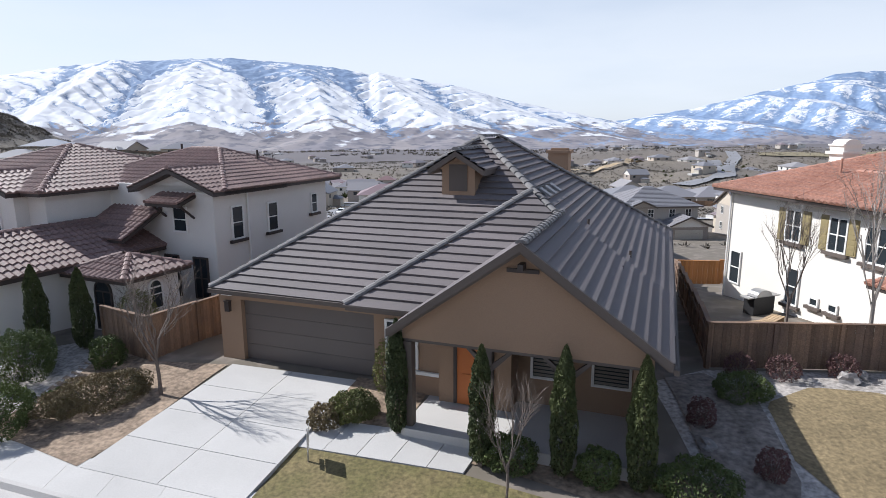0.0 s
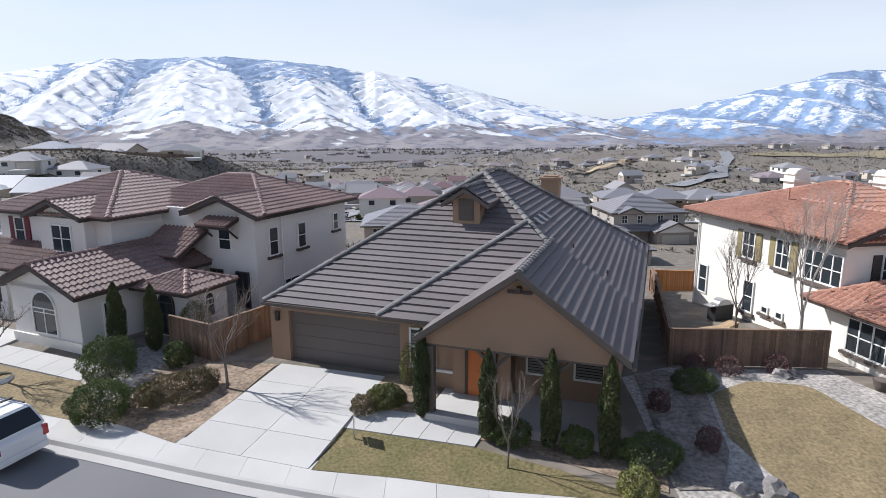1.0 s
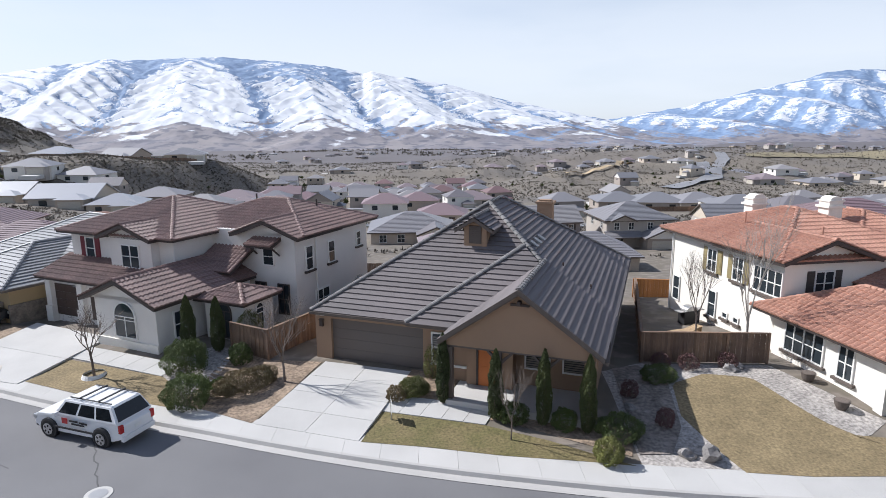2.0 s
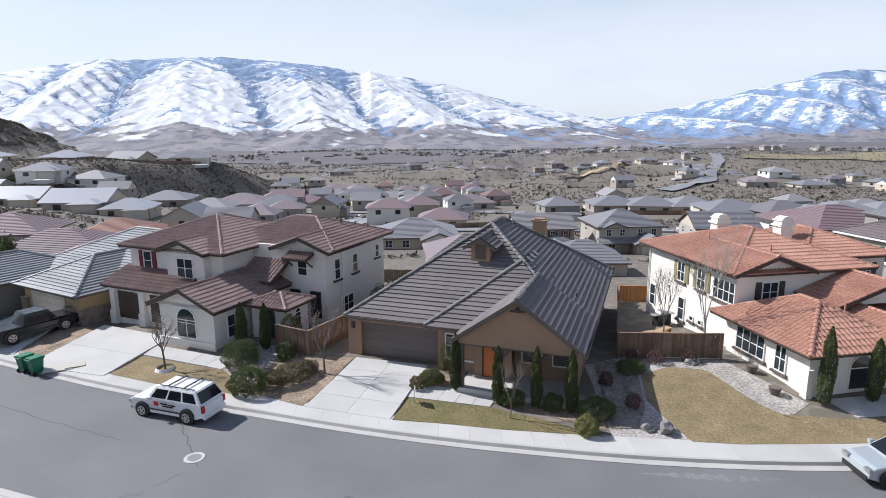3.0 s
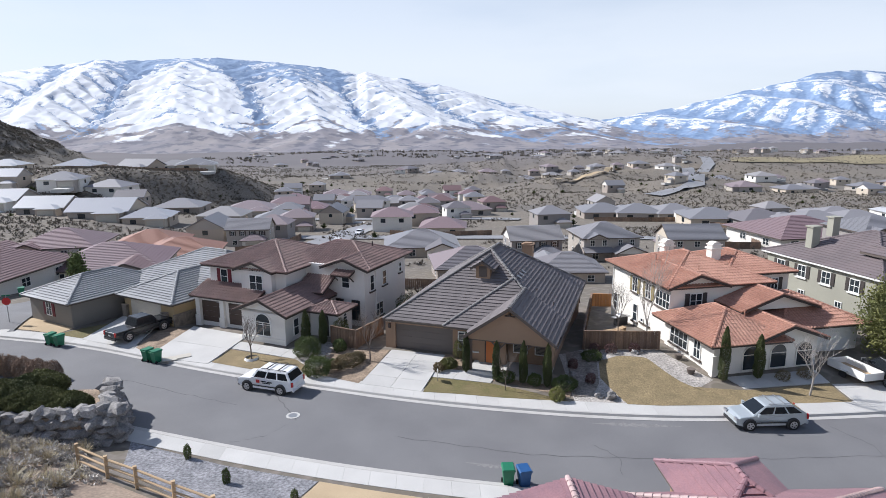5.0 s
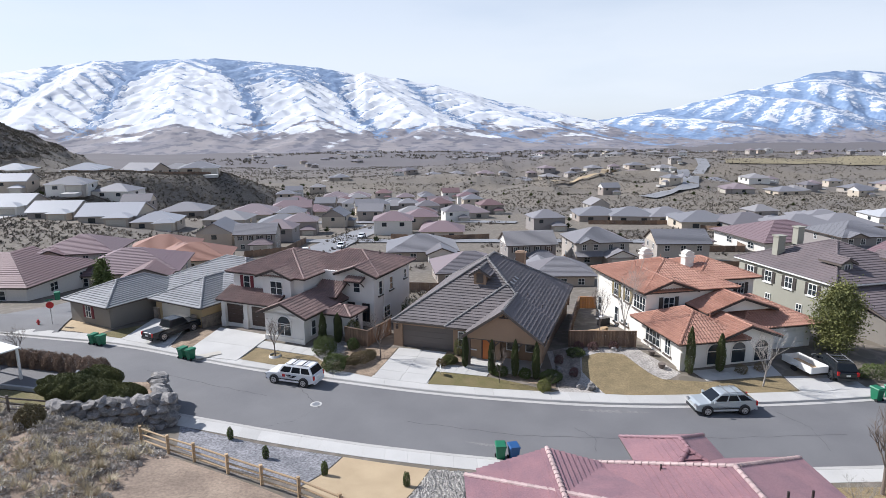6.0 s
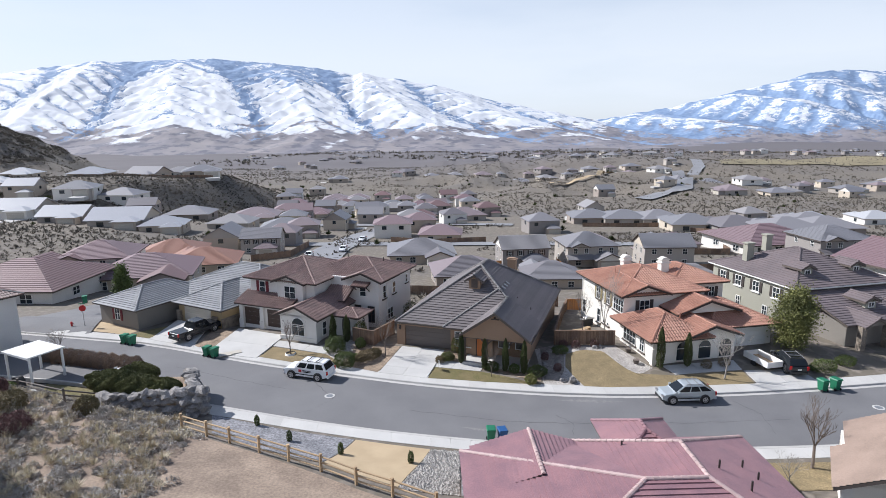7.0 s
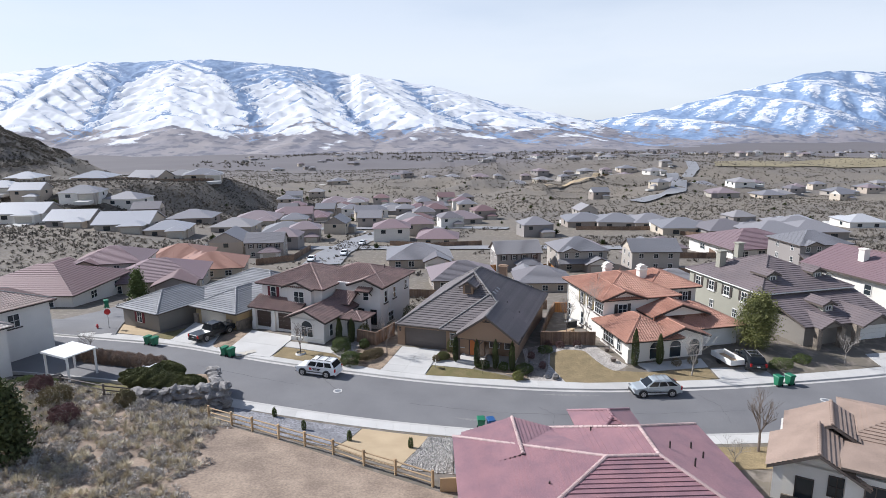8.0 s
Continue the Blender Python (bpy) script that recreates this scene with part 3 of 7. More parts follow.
# ---- roofs, windows and other house parts ----
def roof_face(parent, e0, e1, t0, t1, mat, style, name="roof_course"):
    """Tiles on one roof face. e0, e1: the eave; t0, t1: above them. Styles: flat, barrel, plain."""
    e0, e1, t0, t1 = map(Vector, (e0, e1, t0, t1))
    E = (e1 - e0).normalized()
    up = t0 - e0
    S = up - E * up.dot(E)
    if S.length < 0.05:
        return
    D = S.length
    S.normalize()
    N = E.cross(S)
    if N.z < 0:
        N = -N
    a0, a1 = 0.0, (e1 - e0).length
    b0, b1 = (t0 - e0).dot(E), (t1 - e0).dot(E)
    lo = lambda d: a0 + (b0 - a0) * d / D
    hi = lambda d: a1 + (b1 - a1) * d / D
    P = lambda x, d, h: e0 + E * x + S * d + N * h
    rows = max(1, round(D / (0.345 if style == "flat" else 0.42)))
    c = D / rows
    if style == "plain":
        bm = bmesh.new()
        for i in range(rows):
            d0, d1 = i * c, (i + 1) * c
            q = [P(lo(d0), d0, 0.02), P(hi(d0), d0, 0.02), P(hi(d0), d0, 0.08), P(lo(d0), d0, 0.08), P(hi(d1), d1, 0.03), P(lo(d1), d1, 0.03)]
            v = [bm.verts.new(p) for p in q]
            bm.faces.new((v[0], v[1], v[2], v[3]))
            bm.faces.new((v[3], v[2], v[4], v[5]))
        part("roof_tiles", bm, mat, parent)["kind"] = "stuff"
        return
    if style == "flat":
        for i in range(rows):
            d0, d1 = i * c - (0.04 if i == 0 else 0), (i + 1) * c
            bm = bmesh.new()
            cols = max(1, int((hi(d0) - lo(d0)) / 1.3))
            prev = None
            for k in range(cols + 1):
                f = k / cols
                x0, x1 = lo(d0) + (hi(d0) - lo(d0)) * f, lo(d1) + (hi(d1) - lo(d1)) * f
                w = 0.010 * math.sin(12.9 * k + 7.1 * i + D)
                cur = [bm.verts.new(P(x0, d0, 0.0)), bm.verts.new(P(x0, d0 + w, 0.085 + w * 0.5)), bm.verts.new(P(x1, d1, 0.022))]
                if prev:
                    bm.faces.new((prev[0], cur[0], cur[1], prev[1]))
                    bm.faces.new((prev[1], cur[1], cur[2], prev[2]))
                prev = cur
            part(name, bm, mat, parent)
        return
    # barrel tiles
    wave = (0.0, 0.055, 0.085, 0.055)
    verts, faces = [], []
    tw = 0.30 / 4
    kmax = int(max(a1, b1) / tw) + 2
    kmin = int(min(a0, b0) / tw) - 1
    for i in range(rows):
        d0, d1 = i * c - (0.05 if i == 0 else 0.0), (i + 1) * c
        base = len(verts)
        ks = list(range(kmin, kmax + 1))
        for k in ks:
            h = wave[k % 4]
            x0 = min(max(k * tw, lo(d0)), hi(d0))
            x1 = min(max(k * tw, lo(d1)), hi(d1))
            verts += [P(x0, d0, 0.0), P(x0, d0, 0.05 + h), P(x1, d1, 0.015 + h)]
        for j in range(len(ks) - 1):
            p, q = base + 3 * j, base + 3 * j + 3
            if (verts[q + 1] - verts[p + 1]).length < 1e-4 and (verts[q + 2] - verts[p + 2]).length < 1e-4:
                continue
            faces += [(p, q, q + 1, p + 1), (p + 1, q + 1, q + 2, p + 2)]
    ob = sheet("roof_tiles", verts, faces, mat, parent)
    ob["kind"] = "stuff"


def deck(parent, quad, mat, thick=0.16):
    """The boarding under a roof face, with its fascia edge."""
    bm = bmesh.new()
    pts = []
    for p in quad:
        if not pts or (Vector(p) - Vector(pts[-1])).length > 1e-3:
            pts.append(p)
    if (Vector(pts[0]) - Vector(pts[-1])).length < 1e-3:
        pts.pop()
    top = [bm.verts.new(Vector(p) - Vector((0, 0, 0.004))) for p in pts]
    low = [bm.verts.new(Vector(p) - Vector((0, 0, thick))) for p in pts]
    bm.faces.new(top)
    bm.faces.new(low[::-1])
    for i in range(len(pts)):
        j = (i + 1) % len(pts)
        bm.faces.new((low[i], low[j], top[j], top[i]))
    bmesh.ops.recalc_face_normals(bm, faces=bm.faces)
    part("roof_deck", bm, mat, parent)


CAP = {}


def caps(parent, p, q, mat, single=False):
    """Ridge tiles in a row from p to q: one part each where single, else one part for the row."""
    p, q = Vector(p), Vector(q)
    L = (q - p).length
    k = max(1, round(L / 0.38))
    x = (q - p).normalized()
    side = Vector((0, 0, 1)).cross(x).normalized()
    up = x.cross(side)

    def one(bm, a, w0, w1):
        ring = []
        for s, w, lift in ((0.0, w0, 0.03), (L / k * 1.12, w1, 0.0)):
            ring.append([bm.verts.new(a(s, w * math.cos(math.pi * i / 5), lift + 0.02 + 0.11 * math.sin(math.pi * i / 5))) for i in range(6)])
        for i in range(5):
            bm.faces.new((ring[0][i], ring[0][i + 1], ring[1][i + 1], ring[1][i]))
        bm.faces.new(ring[0])
    if single:
        key = (round(L / k, 3), mat.name)
        if key not in CAP:
            bm = bmesh.new()
            one(bm, lambda s, w, h: Vector((s, w, h)), 0.15, 0.12)
            CAP[key] = mesh_of("ridge_tile", bm, mat)
        for i in range(k):
            o = p + x * (i * L / k)
            m = Matrix.Identity(4)
            for r in range(3):
                m[r][0], m[r][1], m[r][2], m[r][3] = x[r], side[r], up[r], o[r]
            part("ridge_tile", CAP[key], mat, parent, m=m)
    else:
        bm = bmesh.new()
        for i in range(k):
            one(bm, lambda s, w, h: p + x * (i * L / k + s) + side * w + up * h, 0.15, 0.12)
        part("ridge_cap", bm, mat, parent)["kind"] = "stuff"


def hip_roof(H, u0, v0, u1, v1, ze, s, mat, style, fascia, cap=None, single=False, skip=""):
    w, d = u1 - u0, v1 - v0
    h = min(w, d) / 2
    zt = ze + s * h
    if w <= d:
        A, B = (u0 + h, v0 + h, zt), (u0 + h, v1 - h, zt)
    else:
        A, B = (u0 + h, v0 + h, zt), (u1 - h, v0 + h, zt)
    c = [(u0, v0, ze), (u1, v0, ze), (u1, v1, ze), (u0, v1, ze)]
    if w <= d:
        faces = {"f": (c[0], c[1], A, A), "r": (c[1], c[2], A, B), "b": (c[2], c[3], B, B), "l": (c[3], c[0], B, A)}
        lines = [(c[0], A), (c[1], A), (c[2], B), (c[3], B), (A, B)]
    else:
        faces = {"f": (c[0], c[1], A, B), "r": (c[1], c[2], B, B), "b": (c[2], c[3], B, A), "l": (c[3], c[0], A, A)}
        lines = [(c[0], A), (c[1], B), (c[2], B), (c[3], A), (A, B)]
    for k, (e0, e1, t0, t1) in faces.items():
        if k in skip:
            continue
        roof_face(H, e0, e1, t0, t1, mat, style)
        deck(H, (e0, e1, t1, t0), fascia)
    if cap:
        for p, q in lines:
            if (Vector(p) - Vector(q)).length > 0.4:
                caps(H, p, q, cap, single)
    return A, B


def gable_roof(H, u0, v0, u1, v1, ze, s, mat, style, fascia, wall=None, axis="v", cap=None, single=False, inset=0.45, ends="fb", skip=""):
    """Two slopes. axis: the way the ridge runs. wall: fills the gable ends."""
    if axis == "v":
        mu = (u0 + u1) / 2
        zt = ze + s * (u1 - u0) / 2
        A, B = (mu, v0, zt), (mu, v1, zt)
        sides = {"l": ((u0, v1, ze), (u0, v0, ze), B, A), "r": ((u1, v0, ze), (u1, v1, ze), A, B)}
    else:
        mv = (v0 + v1) / 2
        zt = ze + s * (v1 - v0) / 2
        A, B = (u0, mv, zt), (u1, mv, zt)
        sides = {"f": ((u0, v0, ze), (u1, v0, ze), A, B), "b": ((u1, v1, ze), (u0, v1, ze), B, A)}
    for k, (e0, e1, t0, t1) in sides.items():
        if k in skip:
            continue
        roof_face(H, e0, e1, t0, t1, mat, style)
        deck(H, (e0, e1, t1, t0), fascia, 0.2)
    if cap:
        caps(H, A, B, cap, single)
    if wall:
        e = 0.35
        for k in ends:
            if axis == "v":
                y = v0 + inset if k == "f" else v1 - inset
                tri = [(u0 + e, ze + s * e - 0.22), (u1 - e, ze + s * e - 0.22), (u1 - e, ze + s * e - 0.2), (mu, zt - 0.2), (u0 + e, ze + s * e - 0.2)]
                part("gable_wall", prism(tri, y, y + 0.2 if k == "f" else y - 0.2), wall, H)
            else:
                x = u0 + inset if k == "l" else u1 - inset
                bm = prism([(v0 + e, ze + s * e - 0.22), (v1 - e, ze + s * e - 0.22), (v1 - e, ze + s * e - 0.2), (mv, zt - 0.2), (v0 + e, ze + s * e - 0.2)], 0, 0.2)
                bmesh.ops.transform(bm, matrix=Matrix(((0, 1, 0, x - (0.2 if k != "l" else 0)), (1, 0, 0, 0), (0, 0, 1, 0), (0, 0, 0, 1))), verts=bm.verts)
                bmesh.ops.recalc_face_normals(bm, faces=bm.faces)
                part("gable_wall", bm, wall, H)
    return A, B


def shed_roof(H, e0, e1, t0, t1, mat, style, fascia):
    roof_face(H, e0, e1, t0, t1, mat, style)
    deck(H, (e0, e1, t1, t0), fascia)


def walls(H, u0, v0, u1, v1, z0, z1, mat, label=""):
    return part("wall", boxes((u0, v0, z0, u1, v1, z1)), mat, H, label)


FACE = {"f": 0, "r": 90, "b": 180, "l": -90}
WIN = {}


def window(H, u, v, z, w, h, face="f", trim="white_trim", shutters="", sill="", cols=2, rows=2, arch=False):
    """A window on a wall; (u, v, z) is the middle of its foot on the wall's face."""
    m = pose(u, v, z, 0, 0, FACE[face])
    key = (w, h, trim, cols, rows, arch)
    if key not in WIN:
        bm = bmesh.new()
        t, d = 0.075, 0.07
        if arch:
            k = 12
            out = [(-w / 2, 0), (w / 2, 0)] + [(w / 2 * math.cos(math.pi * i / k), h - w / 2 + w / 2 * math.sin(math.pi * i / k)) for i in range(k + 1)]
            inn = [(-w / 2 + t, t), (w / 2 - t, t)] + [((w / 2 - t) * math.cos(math.pi * i / k), h - w / 2 + (w / 2 - t) * math.sin(math.pi * i / k)) for i in range(k + 1)]
            a = [bm.verts.new((x, -d, y)) for x, y in out]
            b = [bm.verts.new((x, -d, y)) for x, y in inn]
            a2 = [bm.verts.new((x, 0.02, y)) for x, y in out]
            b2 = [bm.verts.new((x, 0.02, y)) for x, y in inn]
            q = len(out)
            for i in range(q):
                j = (i + 1) % q
                bm.faces.new((a[i], a[j], b[j], b[i]))
                bm.faces.new((a2[j], a2[i], a[i], a[j]))
                bm.faces.new((b[i], b[j], b2[j], b2[i]))
            box(bm, -w / 2 + t, -d + 0.01, h - w / 2 - 0.03, w / 2 - t, -0.01, h - w / 2 + 0.03)
            pane = prism([(x, y) for x, y in inn], -0.03, -0.012)
        else:
            xs_, zs_ = [-w / 2, -w / 2 + t], [0.0, t]
            for c in range(1, cols):
                xs_ += [-w / 2 + w * c / cols - 0.03, -w / 2 + w * c / cols + 0.03]
            for r in range(1, rows):
                zs_ += [h * r / rows - 0.022, h * r / rows + 0.022]
            xs_, zs_ = xs_ + [w / 2 - t, w / 2], zs_ + [h - t, h]
            vv = [[bm.verts.new((x, -d, z_)) for z_ in zs_] for x in xs_]
            bars = [bm.faces.new((vv[i][j], vv[i + 1][j], vv[i + 1][j + 1], vv[i][j + 1])) for i in range(len(xs_) - 1) for j in range(len(zs_) - 1) if i % 2 == 0 or j % 2 == 0]
            bmesh.ops.delete(bm, geom=[q for q in bm.verts if not q.link_faces], context="VERTS")
            deep = bmesh.ops.extrude_face_region(bm, geom=bars, use_keep_orig=True)
            bmesh.ops.translate(bm, verts=[q for q in deep["geom"] if isinstance(q, bmesh.types.BMVert)], vec=(0, d + 0.02, 0))
            bmesh.ops.recalc_face_normals(bm, faces=bm.faces)
            pane = boxes((-w / 2 + t, -0.03, t, w / 2 - t, -0.012, h - t))
        for c in range(1, cols if arch else 0):
            x = -w / 2 + w * c / cols
            box(bm, x - 0.03, -d + 0.012, t, x + 0.03, -0.012, h - w / 2)
        for r in range(1, rows if arch else 0):
            y = h * r / rows
            box(bm, -w / 2 + t, -d + 0.016, y - 0.022, w / 2 - t, -0.014, y + 0.022)
        WIN[key] = (mesh_of("window", bm, M[trim]), mesh_of("pane", pane, M["glass"]))
    f, p = WIN[key]
    win = part("window", f, None, H, m=m)
    part("pane", p, None, win)
    if sill:
        part("sill", boxes((-w / 2 - 0.15, -0.16, -0.14, w / 2 + 0.15, 0.02, -0.004)), M[sill], win)
    if shutters:
        sw = 0.42
        for sx in (-w / 2 - sw - 0.02, w / 2 + 0.02):
            rows_ = [(sx, -0.05, 0.0, sx + sw, 0.02, h)]
            rows_ += [(sx + 0.05, -0.065, 0.06 + i * 0.2, sx + sw - 0.05, -0.045, 0.2 + i * 0.2) for i in range(int((h - 0.1) / 0.2))]
            part("shutter", boxes(*rows_), M[shutters], win)
    return win


def garage_door(H, u, v, z, w, h, mat, face="f", panels=4):
    rows_ = []
    for i in range(4):
        z0 = h * i / 4
        rows_.append((-w / 2, -0.05, z0 + 0.012, w / 2, 0.0, z0 + h / 4 - 0.012))
        k = max(2, round(w / 1.2))
        for c in range(k):
            a = -w / 2 + w * c / k
            rows_.append((a + 0.1, -0.06, z0 + 0.1, a + w / k - 0.1, -0.045, z0 + h / 4 - 0.1))
    return part("garage_door", boxes(*rows_), M[mat], H, m=pose(u, v, z, 0, 0, FACE[face]))


# ---- the tan house with the grey tile roof ----
def main_house():
    H = thing("house", pose(-7.74, 23.94, 0, 0, 0, -20.3), "single-storey tan stucco house with grey tile hip roof and porch gable", "house")
    T, F = M["stucco_tan"], M["fascia_grey"]
    walls(H, 0, 0.25, 6.5, 9, -0.4, 2.6, T)
    walls(H, 6.5, -0.35, 8.4, 9, -0.4, 2.6, T)
    walls(H, 8.4, -0.6, 10.6, 9, -0.4, 2.75, T)
    walls(H, 10.6, 0.2, 14.3, 9, -0.4, 2.75, T)
    walls(H, 0.1, 9, 14.3, 17.0, -3.0, 2.6, T)
    # garage surround, proud of the door
    part("garage_surround", boxes((-0.05, -0.02, -0.4, 0.86, 0.25, 2.58), (5.98, -0.02, -0.4, 6.5, 0.25, 2.58), (0.86, -0.02, 2.2, 5.98, 0.25, 2.58)), T, H)
    part("garage_door", boxes(*[(0.86, 0.17, 0.02 + 0.545 * i, 5.98, 0.24, 0.555 + 0.545 * i) for i in range(4)]), M["garage_brown"], H, "flush dark brown sectional garage door")
    part("wall_lamp", boxes((0.26, -0.16, 1.75, 0.44, -0.02, 2.1), (0.23, -0.18, 2.1, 0.47, -0.02, 2.14)), M["fascia_dark"], H)
    part("number_plaque", boxes((0.05, -0.05, 2.3, 0.5, -0.02, 2.45)), M["white_trim"], H)
    S, C = M["slate"], M["cap"]
    hip_roof(H, -0.1, -0.35, 14.8, 17.4, 2.62, 0.662, S, "flat", F)
    hip_roof(H, 5.4, -0.8, 14.8, 12.0, 2.68, 0.672, S, "flat", F, skip="rb")
    peak, back_peak = (7.35, 7.1, 7.60), (7.35, 9.95, 7.60)
    for p, q in (((-0.1, -0.35, 2.62), peak), ((11.25, 3.1, 5.06), peak), (peak, back_peak),
                 ((14.8, 17.4, 2.62), back_peak), ((-0.1, 17.4, 2.62), back_peak),
                 ((5.4, -0.8, 2.68), (10.1, 3.9, 5.86))):
        caps(H, Vector(p), Vector(q), C, True)
    part("barge_board", prism([(7.7, 2.58), (11.25, 5.12), (11.25, 5.34), (7.7, 2.80)], -2.72, -2.62), M["fascia_grey"], H)
    part("barge_board", prism([(11.25, 5.12), (14.8, 2.58), (14.8, 2.80), (11.25, 5.34)], -2.72, -2.62), M["fascia_grey"], H)
    gable_roof(H, 7.75, -2.62, 14.75, 3.4, 2.74, 0.715, S, "flat", M["fascia_grey"], None, "v", C, True)
    # gable wall over the porch, with its beam
    z0 = 2.46
    part("gable_wall", prism([(8.0, z0), (14.4, z0), (14.4, 2.8), (11.25, 5.05), (8.0, 2.8)], -2.3, -2.1), T, H)
    part("gable_bracket", boxes((11.18, -2.62, 4.62, 11.32, -2.3, 4.78), (10.85, -2.36, 4.52, 11.65, -2.3, 4.62)), M["fascia_dark"], H)
    part("porch_beam", boxes((8.0, -2.29, 2.38, 14.4, -2.11, 2.457)), M["fascia_grey"], H)
    for u in (8.15, 14.2):
        part("porch_post", boxes((u - 0.13, -2.35, -0.4, u + 0.13, -2.09, 2.38), (u - 0.2, -2.42, -0.4, u + 0.2, -2.02, -0.12)), M["fascia_grey"], H)
    for u in (10.4, 12.4):
        part("porch_post", boxes((u - 0.08, -2.28, -0.4, u + 0.08, -2.12, 2.38)), M["fascia_grey"], H)
        part("porch_bracket", prism([(u - 0.62, 2.38), (u - 0.5, 2.38), (u, 1.96), (u + 0.5, 2.38), (u + 0.62, 2.38), (u + 0.06, 1.8), (u - 0.06, 1.8)], -2.26, -2.14), M["fascia_grey"], H)
    part("porch_wall", boxes((13.95, -2.1, -0.4, 14.28, 0.2, 2.45)), T, H)
    part("porch_floor", boxes((8.0, -2.5, -0.4, 14.3, 0.2, -0.06)), M["concrete"], H)
    part("porch_soffit", boxes((8.0, -2.2, 2.62, 14.1, 0.2, 2.67)), F, H)
    door = part("front_door", boxes((9.0, -0.68, 0.0, 10.0, -0.6, 2.2), (9.15, -0.70, 0.2, 9.85, -0.68, 0.95), (9.15, -0.70, 1.1, 9.85, -0.68, 2.05)), M["orange_door"], H, "orange painted front door")
    part("handle", boxes((9.86, -0.76, 0.95, 9.92, -0.68, 1.15)), M["steel"], door)
    part("door_frame", boxes((8.9, -0.72, 0, 9.0, -0.6, 2.3), (10.0, -0.72, 0, 10.1, -0.6, 2.3), (8.9, -0.72, 2.2, 10.1, -0.6, 2.3)), M["fascia_dark"], H)
    for u, v, z, w, h in ((7.1, -0.36, 0.75, 1.1, 1.5), (11.6, 0.19, 0.75, 1.2, 1.5), (13.3, 0.19, 0.75, 1.1, 1.5)):
        win = window(H, u, v, z, w, h, "f", cols=1, rows=2)
        slats = [(-w / 2 + 0.09, -0.045, 0.1 + i * 0.11, w / 2 - 0.09, -0.034, 0.17 + i * 0.11) for i in range(int((h - 0.2) / 0.11))]
        part("blind", boxes(*slats), M["stucco_grey"], win, "grey slatted blind")["kind"] = "stuff"
    part("stone_ledge", boxes((6.5, -0.46, 0.6, 8.4, -0.36, 0.7)), M["white_trim"], H)
    # dormer
    du, dv = 7.4, 4.1
    zb = 2.62 + 0.662 * (dv + 0.35)
    part("dormer_wall", boxes((du - 0.62, dv, zb - 0.3, du + 0.62, dv + 2.2, zb + 1.25)), T, H)
    part("dormer_louvre", boxes((du - 0.34, dv - 0.04, zb + 0.2, du + 0.34, dv, zb + 1.15), *[(du - 0.3, dv - 0.06, zb + 0.25 + i * 0.11, du + 0.3, dv - 0.03, zb + 0.3 + i * 0.11) for i in range(8)]), M["fascia_grey"], H)
    gable_roof(H, du - 1.05, dv - 0.35, du + 1.05, dv + 3.2, zb + 0.98, 0.62, S, "flat", F, T, "v", C, True, inset=0.36, ends="f")
    # chimney behind the ridge, vents and pipes on the slope
    part("chimney", boxes((8.8, 14.0, 3.4, 9.8, 14.9, 6.75), (8.7, 13.9, 6.75, 9.9, 15.0, 6.9), (8.9, 14.1, 6.9, 9.7, 14.8, 7.0)), T, H)
    rz = lambda u: 2.62 + 0.662 * (14.8 - u)
    for v in (5.3, 6.3, 7.3):
        u = 10.9
        bm = boxes((-0.25, -0.2, 0.02, 0.25, 0.2, 0.1))
        part("roof_vent", bm, M["slate_pale"], H, m=pose(u - 0.6, v, rz(u - 0.6) + 0.05, 0, math.degrees(math.atan(0.65)), 0))
    for u, v in ((12.2, 0.6), (12.6, 3.4), (13.3, 2.2), (11.9, 5.3), (13.4, 5.0)):
        bm = bmesh.new()
        tube(bm, [(u, v, rz(u) - 0.05), (u, v, rz(u) + 0.26)], [0.045, 0.045], 8)
        part("vent_pipe", bm, M["fascia_dark"], H)
    # gutters along the eaves
    part("gutter", boxes((-0.12, -0.49, 2.48, 5.4, -0.37, 2.62)), F, H)
    part("gutter", boxes((14.82, -2.6, 2.48, 14.94, 17.4, 2.62)), F, H)
    return H


